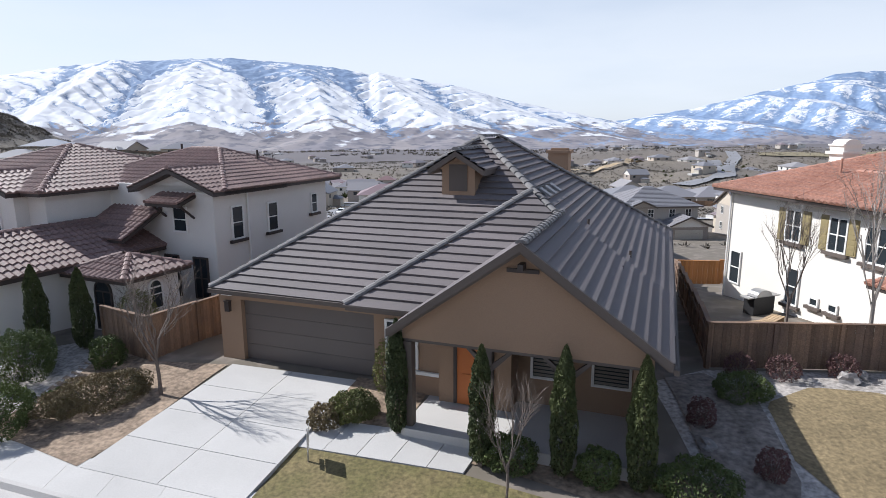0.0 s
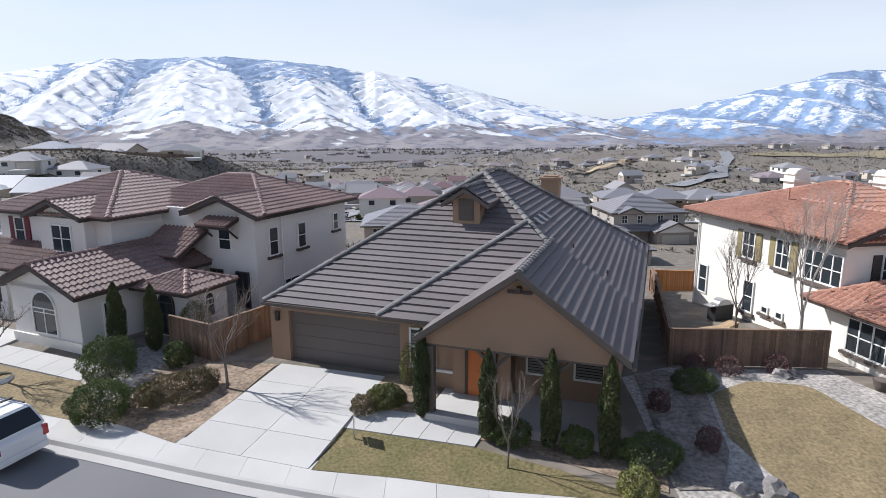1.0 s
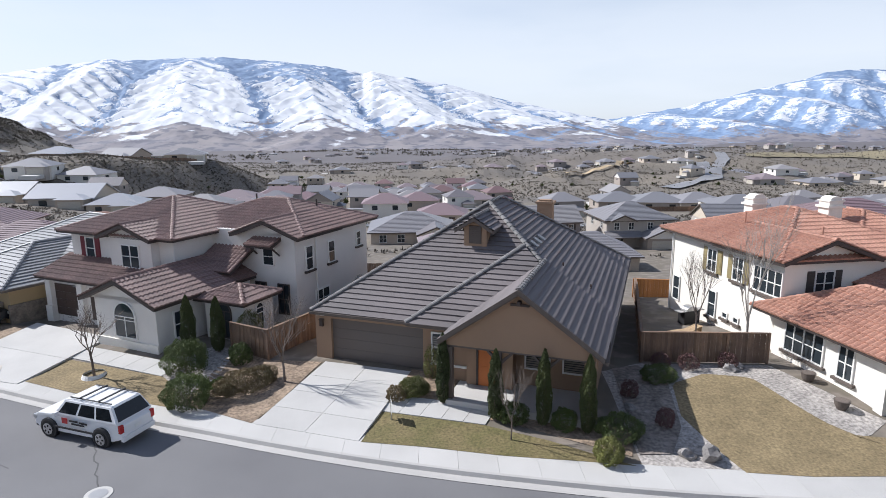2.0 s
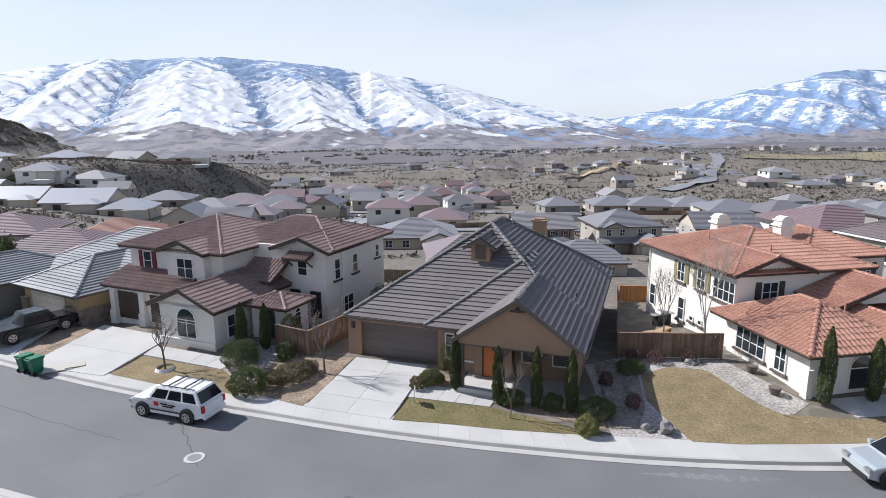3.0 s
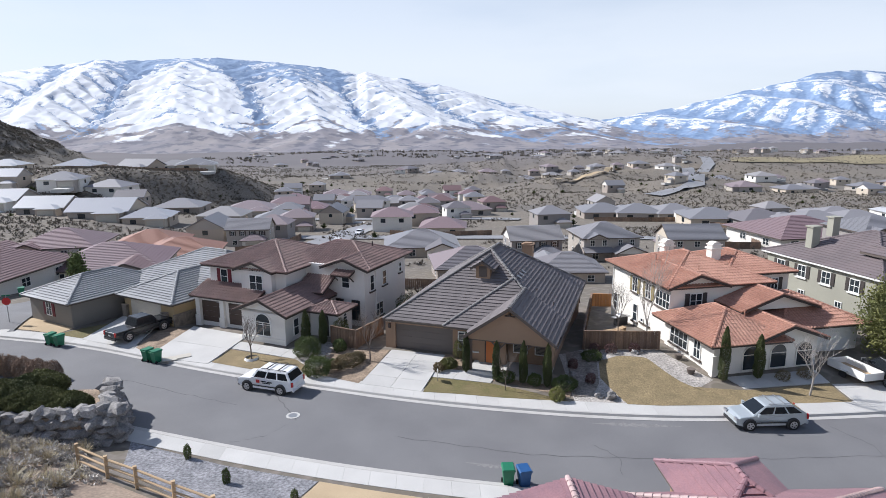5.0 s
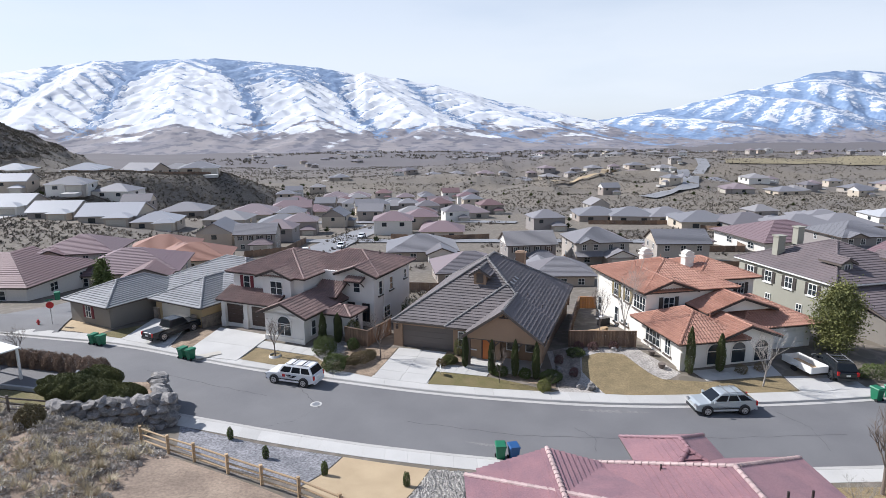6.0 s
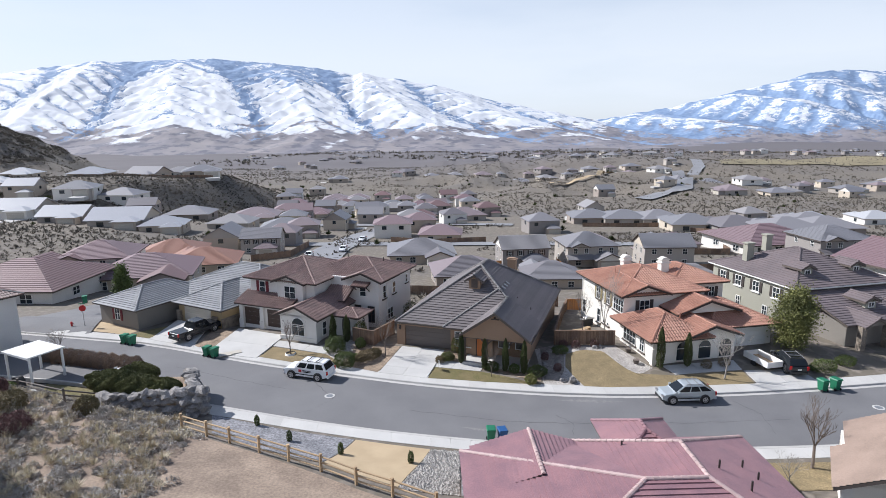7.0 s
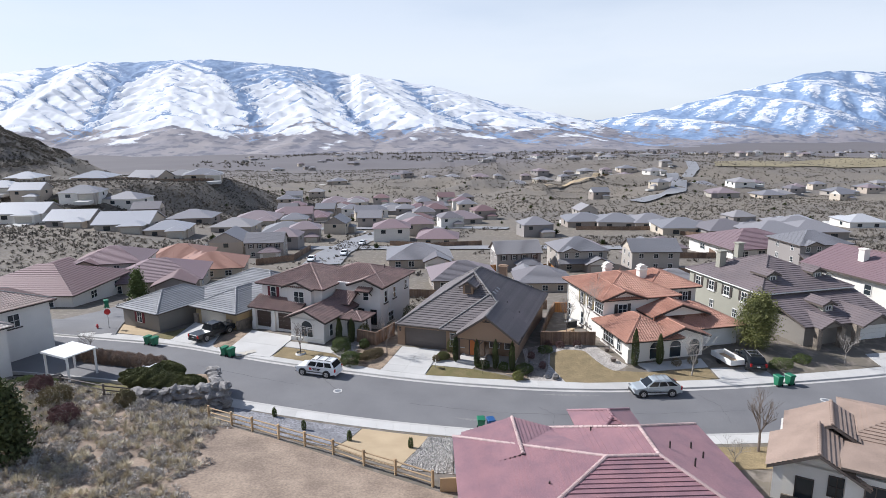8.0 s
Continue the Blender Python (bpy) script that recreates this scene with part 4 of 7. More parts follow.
# ---- the white house with the brown barrel tile roof ----
def left_house():
    H = thing("house", pose(-16.39, 24.68, 0, 0, 0, -24), "two-storey white stucco house with brown barrel tile roofs", "house")
    T, F, R = M["stucco_white"], M["fascia_dark"], M["barrel_brown"]
    C = M["barrel_brown"]
    walls(H, -5.0, 0.2, -0.3, 8, -0.5, 2.75, T)
    walls(H, -12.4, 2.6, -5.0, 9, -0.5, 2.75, T)
    walls(H, -12.4, 4.4, -3.2, 14, 2.5, 5.45, T)
    walls(H, -8.0, 3.8, -4.4, 5, 2.5, 5.45, T)
    walls(H, -5.0, 7.6, 3.4, 16.2, -2.0, 5.45, T)
    walls(H, 0.2, 3.2, 3.1, 5.6, -0.5, 2.35, T)
    # upper roofs
    s = 0.36
    gable_roof(H, -1.2, 7.0, 4.05, 12.0, 5.3, s, R, "barrel", F, T, "v", C, inset=0.6, ends="f", single=True)
    hip_roof(H, -7.0, 7.7, 4.05, 16.8, 5.3, s, R, "barrel", F, C, True)
    hip_roof(H, -13.0, 3.8, -2.6, 14.6, 5.3, s, R, "barrel", F, C, True)
    gable_roof(H, -8.5, 3.2, -3.9, 9, 5.3, s, R, "barrel", F, T, "v", C, inset=0.6, ends="f", single=True)
    # lower roofs
    gable_roof(H, -5.6, -0.35, 0.25, 9.0, 2.6, 0.42, R, "barrel", F, T, "v", C, inset=0.55, ends="f", single=True)
    shed_roof(H, (-13.0, 2.0, 2.6), (-5.2, 2.0, 2.6), (-13.0, 4.6, 3.6), (-5.2, 4.6, 3.6), R, "barrel", F)
    hip_roof(H, -0.2, 2.7, 3.5, 6.0, 2.3, 0.36, R, "barrel", F, C, True)
    shed_roof(H, (0.2, 5.4, 3.2), (-3.0, 5.4, 3.2), (0.2, 7.7, 4.4), (-3.0, 7.7, 4.4), R, "barrel", F)
    # small tiled hood over the gable window, on brackets
    shed_roof(H, (0.3, 6.6, 4.75), (2.4, 6.6, 4.75), (0.3, 7.6, 5.1), (2.4, 7.6, 5.1), R, "barrel", F)
    for u in (0.45, 2.2):
        bm = bmesh.new()
        tube(bm, [(u, 7.6, 4.0), (u, 6.75, 4.7)], [0.06, 0.06], 5)
        part("hood_bracket", bm, F, H)
    for u, v, z in ((-3.5, 12.5, 6.9), (1.2, 13.2, 6.6), (-8.2, 10.4, 6.8)):
        bm = bmesh.new()
        tube(bm, [(u, v, z - 0.5), (u, v, z + 0.3)], [0.06, 0.06], 8)
        part("vent_pipe", bm, M["fascia_dark"], H)
    bm = bmesh.new()
    tube(bm, [(3.47, 9.7, -0.6), (3.47, 9.7, 5.2)], [0.05, 0.05], 8)
    part("downpipe", bm, M["white_trim"], H)
    D = "fascia_dark"
    window(H, 1.35, 7.59, 3.3, 0.9, 1.2, "f", cols=1)
    for v, z, w, h in ((9.0, 2.9, 0.8, 1.6), (11.5, 2.9, 0.8, 1.5), (15.0, 3.4, 0.6, 1.1)):
        window(H, 3.41, v, z, w, h, "r", sill=D, cols=1)
    window(H, 3.41, 10.3, 0.0, 1.6, 1.4, "r", sill=D)
    window(H, -10.6, 4.39, 3.4, 0.9, 1.5, "f", shutters="shutter_red", sill=D, cols=1)
    window(H, -6.2, 3.79, 3.3, 1.6, 1.5, "f", sill=D)
    window(H, -3.9, 7.59, 4.2, 0.7, 0.8, "f", cols=1, rows=1)
    window(H, -2.65, 0.19, 0.4, 1.7, 2.1, "f", arch=True)
    window(H, -0.29, 1.7, 0.3, 0.8, 1.6, "r", cols=1)
    window(H, 1.65, 3.19, 0.0, 1.0, 2.1, "f", "fascia_dark", arch=True)
    window(H, 3.11, 4.4, 0.7, 0.7, 1.3, "r", arch=True, cols=1)
    window(H, 0.6, 7.59, 0.2, 0.9, 2.0, "f", "fascia_dark")
    window(H, 2.4, 7.59, 0.2, 0.9, 2.0, "f", "fascia_dark")
    garage_door(H, -10.9, 2.59, 0, 2.1, 2.1, "garage_dark")
    garage_door(H, -7.6, 2.59, 0, 2.1, 2.1, "garage_dark")
    for u in (-12.3, -9.3, -5.9):
        part("garage_pier", boxes((u - 0.25, 2.3, -0.5, u + 0.25, 2.62, 2.5), (u - 0.32, 2.22, -0.5, u + 0.32, 2.62, 0.6)), M["stucco_white"], H)
    part("wall_base", boxes((-5.05, 0.1, -0.5, -0.25, 0.22, 0.28)), M["stucco_warm"], H)
    return H


# ---- the white house with the terracotta roof ----
def right_house():
    H = thing("house", pose(16.35, 23.43, 0, 0, 0, 10), "two-storey white stucco house with orange terracotta tile roofs", "house")
    T, F, R = M["stucco_warm"], M["fascia_dark"], M["barrel_orange"]
    C = R
    walls(H, 0.3, 0.4, 9.6, 10.8, -1.2, 5.2, T)
    walls(H, 8.5, 3.5, 14.5, 11.5, -1.2, 5.0, T)
    walls(H, 0.0, -6.2, 9.0, 0.4, -0.5, 2.45, T)
    walls(H, 9.0, -4.0, 15.0, 3.5, -0.5, 2.45, T)
    s = 0.36
    hip_roof(H, -0.3, 0.0, 10.2, 11.4, 5.0, s, R, "barrel", F, C, True)
    gable_roof(H, -0.3, -0.25, 5.6, 5.7, 5.0, s, R, "barrel", F, T, "v", C, inset=0.6, ends="f", single=True)
    hip_roof(H, 7.4, 3.0, 15.0, 12.0, 5.0, s, R, "barrel", F, C, True)
    hip_roof(H, -0.7, -6.9, 6.2, 1.4, 2.4, 0.5, R, "barrel", F, C, True)
    gable_roof(H, 3.0, -6.95, 9.4, 0.5, 2.4, 0.36, R, "barrel", F, T, "v", C, inset=0.65, ends="f")
    gable_roof(H, 4.5, -3.2, 12.0, 1.0, 3.6, 0.34, R, "barrel", F, T, "v", C, inset=0.6, ends="f", single=True)
    hip_roof(H, 7.0, -4.7, 15.6, 4.2, 2.4, 0.42, R, "barrel", F, C, True)
    for u, v in ((5.0, 9.0), (8.7, 6.8)):
        part("chimney", boxes((u - 0.5, v - 0.42, 5.4, u + 0.5, v + 0.42, 7.1), (u - 0.64, v - 0.54, 6.7, u + 0.64, v + 0.54, 6.84), (u - 0.58, v - 0.48, 7.1, u + 0.58, v + 0.48, 7.18)), T, H)
        bm = prism([(u - 0.44 * math.cos(math.pi * i / 8), 7.18 + 0.24 * math.sin(math.pi * i / 8)) for i in range(9)], v - 0.4, v + 0.4)
        part("chimney_hood", bm, T, H)
    for u, v, z in ((2.2, 6.2, 6.2), (4.0, 2.2, 5.9), (6.6, 8.6, 6.2), (4.4, -3.6, 3.6)):
        bm = bmesh.new()
        tube(bm, [(u, v, z - 0.3), (u, v, z + 0.45)], [0.05, 0.05], 8)
        part("vent_pipe", bm, M["barrel_orange"], H)
    bm = bmesh.new()
    tube(bm, [(0.22, 10.6, -1.0), (0.22, 10.6, 4.9)], [0.05, 0.05], 8)
    part("downpipe", bm, M["white_trim"], H)
    D = "fascia_grey"
    for v, sh in ((6.3, "shutter_yellow"), (3.9, "shutter_yellow")):
        window(H, 0.29, v, 3.0, 0.95, 1.45, "l", shutters=sh, sill=D)
    window(H, 0.29, 1.5, 2.9, 2.2, 1.45, "l", sill=D, cols=4)
    window(H, 0.29, 9.9, 0.2, 0.8, 1.7, "l", cols=1)
    window(H, 0.29, 6.0, 0.2, 0.8, 1.7, "l", sill=D, cols=1)
    for v in (4.7, 3.7):
        window(H, 0.29, v, 0.5, 0.5, 0.4, "l", sill=D, cols=1, rows=1)
    window(H, -0.01, -1.7, 0.55, 2.5, 1.5, "l", sill=D, cols=4)
    window(H, -0.01, -4.2, 0.45, 0.9, 1.6, "l", sill=D)
    window(H, 2.7, 0.39, 3.0, 1.2, 1.35, "f", shutters="shutter_dark", sill=D)
    window(H, 6.9, 0.39, 3.6, 0.6, 0.7, "f", cols=1, rows=1)
    for u in (3.2, 5.6, 7.9):
        window(H, u, -6.21, 0.0, 1.5, 2.0, "f", "stucco_warm", arch=True, cols=1, rows=1)
    garage_door(H, 12.0, -4.01, 0, 4.6, 2.1, "white_trim")
    window(H, 10.5, 3.49, 3.2, 0.8, 1.2, "f", sill=D, shutters="shutter_dark")
    window(H, 13.0, 3.49, 3.2, 0.8, 1.2, "f", sill=D, shutters="shutter_dark")
    part("porch_pier", boxes((-0.15, -6.35, -0.5, 0.25, -5.9, 1.4)), T, H)
    return H


# ---- the grey ranch house ----
def grey_house():
    H = thing("house", pose(-38.6, 31.4, -0.3, 0, 0, -30), "single-storey grey stucco house with pale grey tile hip roofs", "house")
    T, F, R = M["stucco_grey"], M["fascia_grey"], M["slate_pale"]
    walls(H, -7.4, 0, -0.2, 9, -0.4, 2.4, T)
    walls(H, -0.2, 6, 1.2, 9, -0.4, 2.4, T)
    walls(H, 1.2, 4.6, 8.8, 12, -0.4, 2.4, M["stucco_ochre"])
    walls(H, -3, 9, 12, 20, -0.6, 2.4, T)
    hip_roof(H, -7.9, -0.6, 0.3, 11, 2.3, 0.42, R, "flat", F, R, True)
    hip_roof(H, 0.7, 4.0, 9.3, 16, 2.3, 0.45, R, "flat", F, R, True)
    hip_roof(H, -4.5, 6.8, 13, 21, 2.3, 0.45, R, "flat", F, R, True)
    window(H, -4.0, -0.01, 0.5, 1.0, 1.6, "f", shutters="shutter_red")
    garage_door(H, 4.6, 4.59, 0, 4.6, 2.2, "garage_cream")
    for u in (1.4, 7.6):
        part("stone_pier", boxes((u - 0.35, 4.3, -0.4, u + 0.35, 4.62, 1.15), (u - 0.4, 4.25, 1.15, u + 0.4, 4.62, 1.25)), M["stone"], H)
    part("stone_base", boxes((8.7, 4.5, -0.4, 8.9, 7.5, 1.15)), M["stone"], H)
    window(H, 0.5, 5.99, 0.0, 1.0, 2.1, "f", "fascia_dark", cols=1, rows=1)
    part("side_gate", boxes((9.0, 8.0, -0.4, 10.5, 8.1, 1.6)), M["fence_new"], H)
    return H


# ---- the olive-grey two-storey house ----
def olive_house():
    H = thing("house", pose(36.35, 25.81, 0, 0, 0, 12), "two-storey olive-grey stucco house with dark tile roof and dormers", "house")
    T, F, R = M["stucco_olive"], M["white_trim"], M["slate_mauve"]
    walls(H, 0.4, 0.4, 13.5, 14, -2, 4.9, T)
    walls(H, 1.5, -5.5, 14, 0.4, -0.8, 2.4, M["stucco_grey"])
    hip_roof(H, 0, -0.1, 14, 14.6, 4.8, 0.42, R, "plain", F, R)
    shed_roof(H, (1.0, -6.0, 2.4), (14.5, -6.0, 2.4), (1.0, 0.5, 4.4), (14.5, 0.5, 4.4), R, "plain", M["fascia_grey"])
    gable_roof(H, 7.5, -7.5, 12.5, -1, 2.4, 0.5, R, "plain", M["fascia_grey"], M["stucco_grey"], "v", R, ends="f")
    gable_roof(H, 2.2, -7.0, 5.8, -1, 2.4, 0.5, R, "plain", M["fascia_grey"], M["stucco_grey"], "v", R, ends="f")
    for u, v, z in ((6.5, -3.6, 3.5), (3.6, 2.2, 5.9), (10.5, 2.2, 5.9)):
        part("dormer_wall", boxes((u - 0.7, v, z - 0.6, u + 0.7, v + 2, z + 0.6)), T, H)
        window(H, u, v - 0.01, z - 0.2, 0.8, 0.6, "f", cols=2, rows=1)
        gable_roof(H, u - 1.1, v - 0.3, u + 1.1, v + 2.6, z + 0.5, 0.5, R, "plain", M["fascia_grey"], T, "v", R, ends="f", inset=0.3)
    for v in (3.0, 6.2, 9.2, 12.0):
        window(H, 0.39, v, 2.9, 1.1, 1.3, "l", shutters="shutter_dark", sill="white_trim")
    for v in (4.5, 9.0):
        window(H, 0.39, v, 0.4, 0.8, 1.2, "l")
    for u in (4.5, 10.0):
        window(H, u, 0.39, 3.2, 1.4, 1.2, "f")
    garage_door(H, 11.0, -5.51, -0.3, 4.6, 2.1, "white_trim")
    for u in (2.4, 5.6, 7.7):
        part("stone_pier", boxes((u - 0.3, -6.8, -0.6, u + 0.3, -6.2, 2.4)), M["stone"], H)
    part("chimney", boxes((2.0, 10.0, 5.5, 3.0, 10.8, 7.9), (1.88, 9.88, 7.9, 3.12, 10.92, 8.05)), T, H)
    part("chimney", boxes((6.2, 11.6, 6.5, 7.1, 12.4, 8.5), (6.08, 11.48, 8.5, 7.22, 12.52, 8.65)), T, H)
    return H


# ---- the white gabled house beyond it ----
def gabled_house():
    H = thing("house", pose(56.0, 30.0, -0.6, 0, 0, 14), "two-storey white stucco house with brown tile gable roof", "house")
    T, F, R = M["stucco_warm"], M["fascia_grey"], M["far_roof_red"]
    walls(H, 0, 0, 13, 13, -2, 5.2, T)
    gable_roof(H, -0.7, -0.7, 13.7, 13.7, 5.2, 0.34, R, "plain", F, T, "v", R, ends="f", inset=0.72)
    walls(H, 6.5, -5.5, 14, 0, -1, 2.5, T)
    hip_roof(H, 6.0, -6.1, 14.6, 1.5, 2.5, 0.4, R, "plain", F, R)
    garage_door(H, 10.3, -5.51, 0, 4.8, 2.2, "white_trim")
    for u in (2.4, 6.5, 10.6):
        window(H, u, -0.01, 2.9, 1.2, 1.6, "f", "garage_cream", cols=1)
    for v in (3.0, 9.0):
        window(H, -0.01, v, 2.9, 1.1, 1.5, "l", cols=1)
    part("chimney", boxes((3.0, 6.5, 5.5, 4.0, 7.4, 8.2), (2.9, 6.4, 8.2, 4.1, 7.5, 8.35)), T, H)
    return H


# ---- houses on the near side of the street ----
def red_roof_house():
    H = thing("house", pose(0, 0, 0), "house with a faded red concrete tile roof", "house")
    T, F, R = M["stucco_tan"], M["fascia_grey"], M["red_flat"]
    walls(H, -1.9, -15.4, 15.8, -2.4, -0.9, 2.3, T)
    walls(H, -0.9, -6, 4.8, -1.7, -0.9, 2.3, T)
    walls(H, 5.2, -4, 15.8, -1.4, -0.9, 2.3, T)
    walls(H, 7.6, -2.0, 11.4, 1.0, -0.9, 2.2, T)
    A, B, C = (6.9, -8.9, 4.55), (10.3, -8.9, 4.55), (10.3, -5.2, 4.55)
    W0, W1, NW, NE, SE = (-2.5, -16.6, 2.3), (-2.5, -1.9, 2.3), (4.5, -0.9, 2.3), (16.4, -0.9, 2.3), (16.4, -16.6, 2.3)
    for e0, e1, t0, t1 in ((W1, W0, A, A), (W1, NW, A, A), ((4.5, -9.5, 2.3), NW, B, C), (NE, NW, C, C), (SE, NE, B, C), (W0, SE, A, B)):
        roof_face(H, e0, e1, t0, t1, R, "flat")
        deck(H, (e0, e1, t1, t0), F)
    for p, q in ((W1, A), (W0, A), (A, B), (B, C), (C, NW), (C, NE), (B, SE)):
        caps(H, p, q, M["cap_lit"], True)
    gable_roof(H, -1.8, -6.6, 5.8, -1.35, 2.3, 0.31, R, "flat", F, None, "v", M["cap_lit"], True)
    hip_roof(H, 7.0, -4.5, 12.0, 1.6, 2.4, 0.5, R, "flat", F, R, True)
    for u, v, z in ((11.6, -7.4, 4.3), (13.6, -6.2, 3.5), (14.0, -7.2, 3.35), (12.6, -9.0, 4.0), (7.4, -3.6, 3.4), (3.0, -10.3, 3.5)):
        bm = bmesh.new()
        tube(bm, [(u, v, z - 0.4), (u, v, z + 0.35)], [0.06, 0.06], 8)
        part("vent_pipe", bm, M["fascia_dark"], H)
    part("side_gate", boxes((-3.6, -5.6, -0.6, -2.2, -5.5, 1.2)), M["rail"], H)
    return H


def tan_roof_house():
    H = thing("house", pose(21.2, -8.2, 0, 0, 0, -33), "cream stucco house with tan concrete tile roofs", "house")
    T, F, R = M["stucco_warm"], M["fascia_grey"], M["tan_flat"]
    walls(H, -2.3, 0.6, 2.4, 7.0, -0.8, 2.75, T)
    walls(H, -2.5, -0.3, -1.9, 0.3, -0.8, 2.7, T)
    walls(H, 1.6, -0.2, 12, 8.0, -0.8, 3.1, T)
    walls(H, 4.0, 4.0, 12, 11.0, -0.8, 3.1, T)
    gable_roof(H, -2.9, -0.7, 2.9, 4.4, 2.6, 0.54, R, "flat", F, T, "v", R, True, ends="f", inset=1.3)
    gable_roof(H, -2.1, 4.0, 3.7, 8.4, 2.75, 0.54, R, "flat", F, T, "v", R, True, ends="b")
    shed_roof(H, (1.2, 5.0, 3.2), (13, 5.0, 3.2), (1.2, -0.8, 3.75), (13, -0.8, 3.75), R, "flat", F)
    gable_roof(H, 3.8, 5.0, 9.8, 11.5, 3.1, 0.5, R, "flat", F, T, "v", R, True, ends="b")
    hip_roof(H, 1.4, 4.4, 13, 12, 3.25, 0.3, R, "flat", F)
    for u in (3.2, 6.2):
        window(H, u, -0.21, 0.9, 1.2, 1.8, "f", "fascia_grey")
    window(H, 1.2, 0.59, 0.8, 1.0, 1.5, "f", "fascia_dark")
    window(H, -0.6, 0.59, -0.4, 1.1, 2.1, "f", "fascia_dark", cols=1, rows=1)
    return H


def corner_house():
    H = thing("house", pose(-49.3, 17.6, 0.1, 0, 0, -30), "two-storey white stucco house with barrel tile roof painted sunlit pale", "house")
    T, F, R = M["stucco_white"], M["fascia_dark"], M["barrel_sunlit"]
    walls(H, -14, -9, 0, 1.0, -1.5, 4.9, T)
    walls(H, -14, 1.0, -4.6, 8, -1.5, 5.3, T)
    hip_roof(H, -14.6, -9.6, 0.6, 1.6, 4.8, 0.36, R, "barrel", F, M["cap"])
    hip_roof(H, -14.6, -2.0, -4.0, 8.6, 5.3, 0.36, M["barrel_brown"], "barrel", F, M["cap"])
    window(H, 0.01, -5.5, 3.0, 1.3, 1.5, "r", sill="fascia_dark")
    window(H, 0.01, -1.2, 2.6, 1.0, 1.9, "r", sill="fascia_dark")
    window(H, -4.59, 4.0, 3.0, 1.3, 1.6, "r", sill="fascia_dark")
    window(H, -3, -9.01, 2.8, 1.8, 1.2, "f", sill="fascia_dark")
    window(H, 0.01, -3.4, 0.2, 1.2, 1.3, "r", sill="fascia_dark")
    return H


main_house()
left_house()
right_house()
grey_house()
olive_house()
gabled_house()
red_roof_house()
tan_roof_house()
corner_house()


# ---- plants ----
def leaves(name, points, size, mat, parent, rng, label="", stretch=1.0, aspect=0.55):
    """A crown of many small leaf blades at the given points."""
    n = len(points)
    pts = np.asarray(points, float)
    a = rng.normal(size=(n, 3))
    a /= np.linalg.norm(a, axis=1)[:, None]
    b = np.cross(a, rng.normal(size=(n, 3)))
    b /= np.linalg.norm(b, axis=1)[:, None] + 1e-9
    s = size * (0.6 + 0.8 * rng.random((n, 1)))
    a[:, 2] *= stretch
    v = np.stack([pts - a * s, pts + b * s * aspect, pts + a * s, pts - b * s * aspect], 1).reshape(-1, 3)
    i = np.arange(n)[:, None] * 4
    f = i + np.array([[0, 1, 2, 3]])
    me = bpy.data.meshes.new(name)
    me.from_pydata(v.tolist(), [], f.tolist())
    me.update()
    me.materials.append(mat)
    ob = new(name, me)
    ob.parent = parent
    return tagged(ob, label)


def cypress(x, y, h, r, seed, group=""):
    rng = np.random.default_rng(seed)
    T = thing("cypress", pose(x, y, gz(x, y)), "tall narrow dark green columnar cypress", "tree", group)
    bm = bmesh.new()
    tube(bm, [(0, 0, -0.1), (0.02, 0, h * 0.5), (0, 0.02, h * 0.93)], [0.09, 0.05, 0.015], 6)
    part("trunk", bm, M["bark"], T)
    n = 9000
    t = rng.random(n) ** 0.85
    ang = rng.random(n) * 2 * math.pi
    prof = np.interp(t, [0, 0.06, 0.25, 0.55, 0.8, 0.93, 1.0], [0.45, 0.8, 1.0, 0.95, 0.66, 0.34, 0.06])
    lump = 0.92 + 0.12 * np.sin(ang * 3 + t * 9 + seed) + 0.08 * np.sin(ang * 5 - t * 23)
    rad = r * prof * lump * (0.45 + 0.55 * rng.random(n) ** 0.35)
    pts = np.stack([rad * np.cos(ang), rad * np.sin(ang), 0.12 + t * h], 1)
    leaves("crown", pts, 0.036, M["cypress"], T, rng, stretch=1.7)
    return T


def shrub(x, y, r, h, mat, seed, label, stems=True, n=1500, size=0.07, long=1.0, yaw=0.0, group="", name="shrub"):
    rng = np.random.default_rng(seed)
    T = thing(name, pose(x, y, gz(x, y), 0, 0, yaw), label, "shrub", group)
    bm = bmesh.new()
    for k in range(7):
        a = 2 * math.pi * k / 7 + rng.random()
        tube(bm, [(0.03 * math.cos(a), 0.03 * math.sin(a), -0.05), (r * 0.35 * math.cos(a) * long, r * 0.35 * math.sin(a), h * 0.45), (r * 0.7 * math.cos(a) * long, r * 0.7 * math.sin(a), h * 0.8)], [0.025, 0.016, 0.006], 4)
    part("stem", bm, M["bark"], T)
    n, size = int(n * 3.4), size * 0.6
    th = rng.random(n) * 2 * math.pi
    ph = np.arccos(1 - 1.72 * rng.random(n))
    lump = 0.95 + 0.10 * np.sin(3 * th + seed) * np.sin(2.5 * ph) + 0.08 * np.sin(7 * th + 5 * ph + seed)
    q = lump * (0.6 + 0.4 * rng.random(n) ** 0.3)
    pts = np.stack([r * long * q * np.sin(ph) * np.cos(th), r * q * np.sin(ph) * np.sin(th), np.maximum(0.04, h * (0.42 + 0.58 * q * np.cos(ph)))], 1)
    leaves("foliage", pts, size, M[mat], T, rng)
    return T


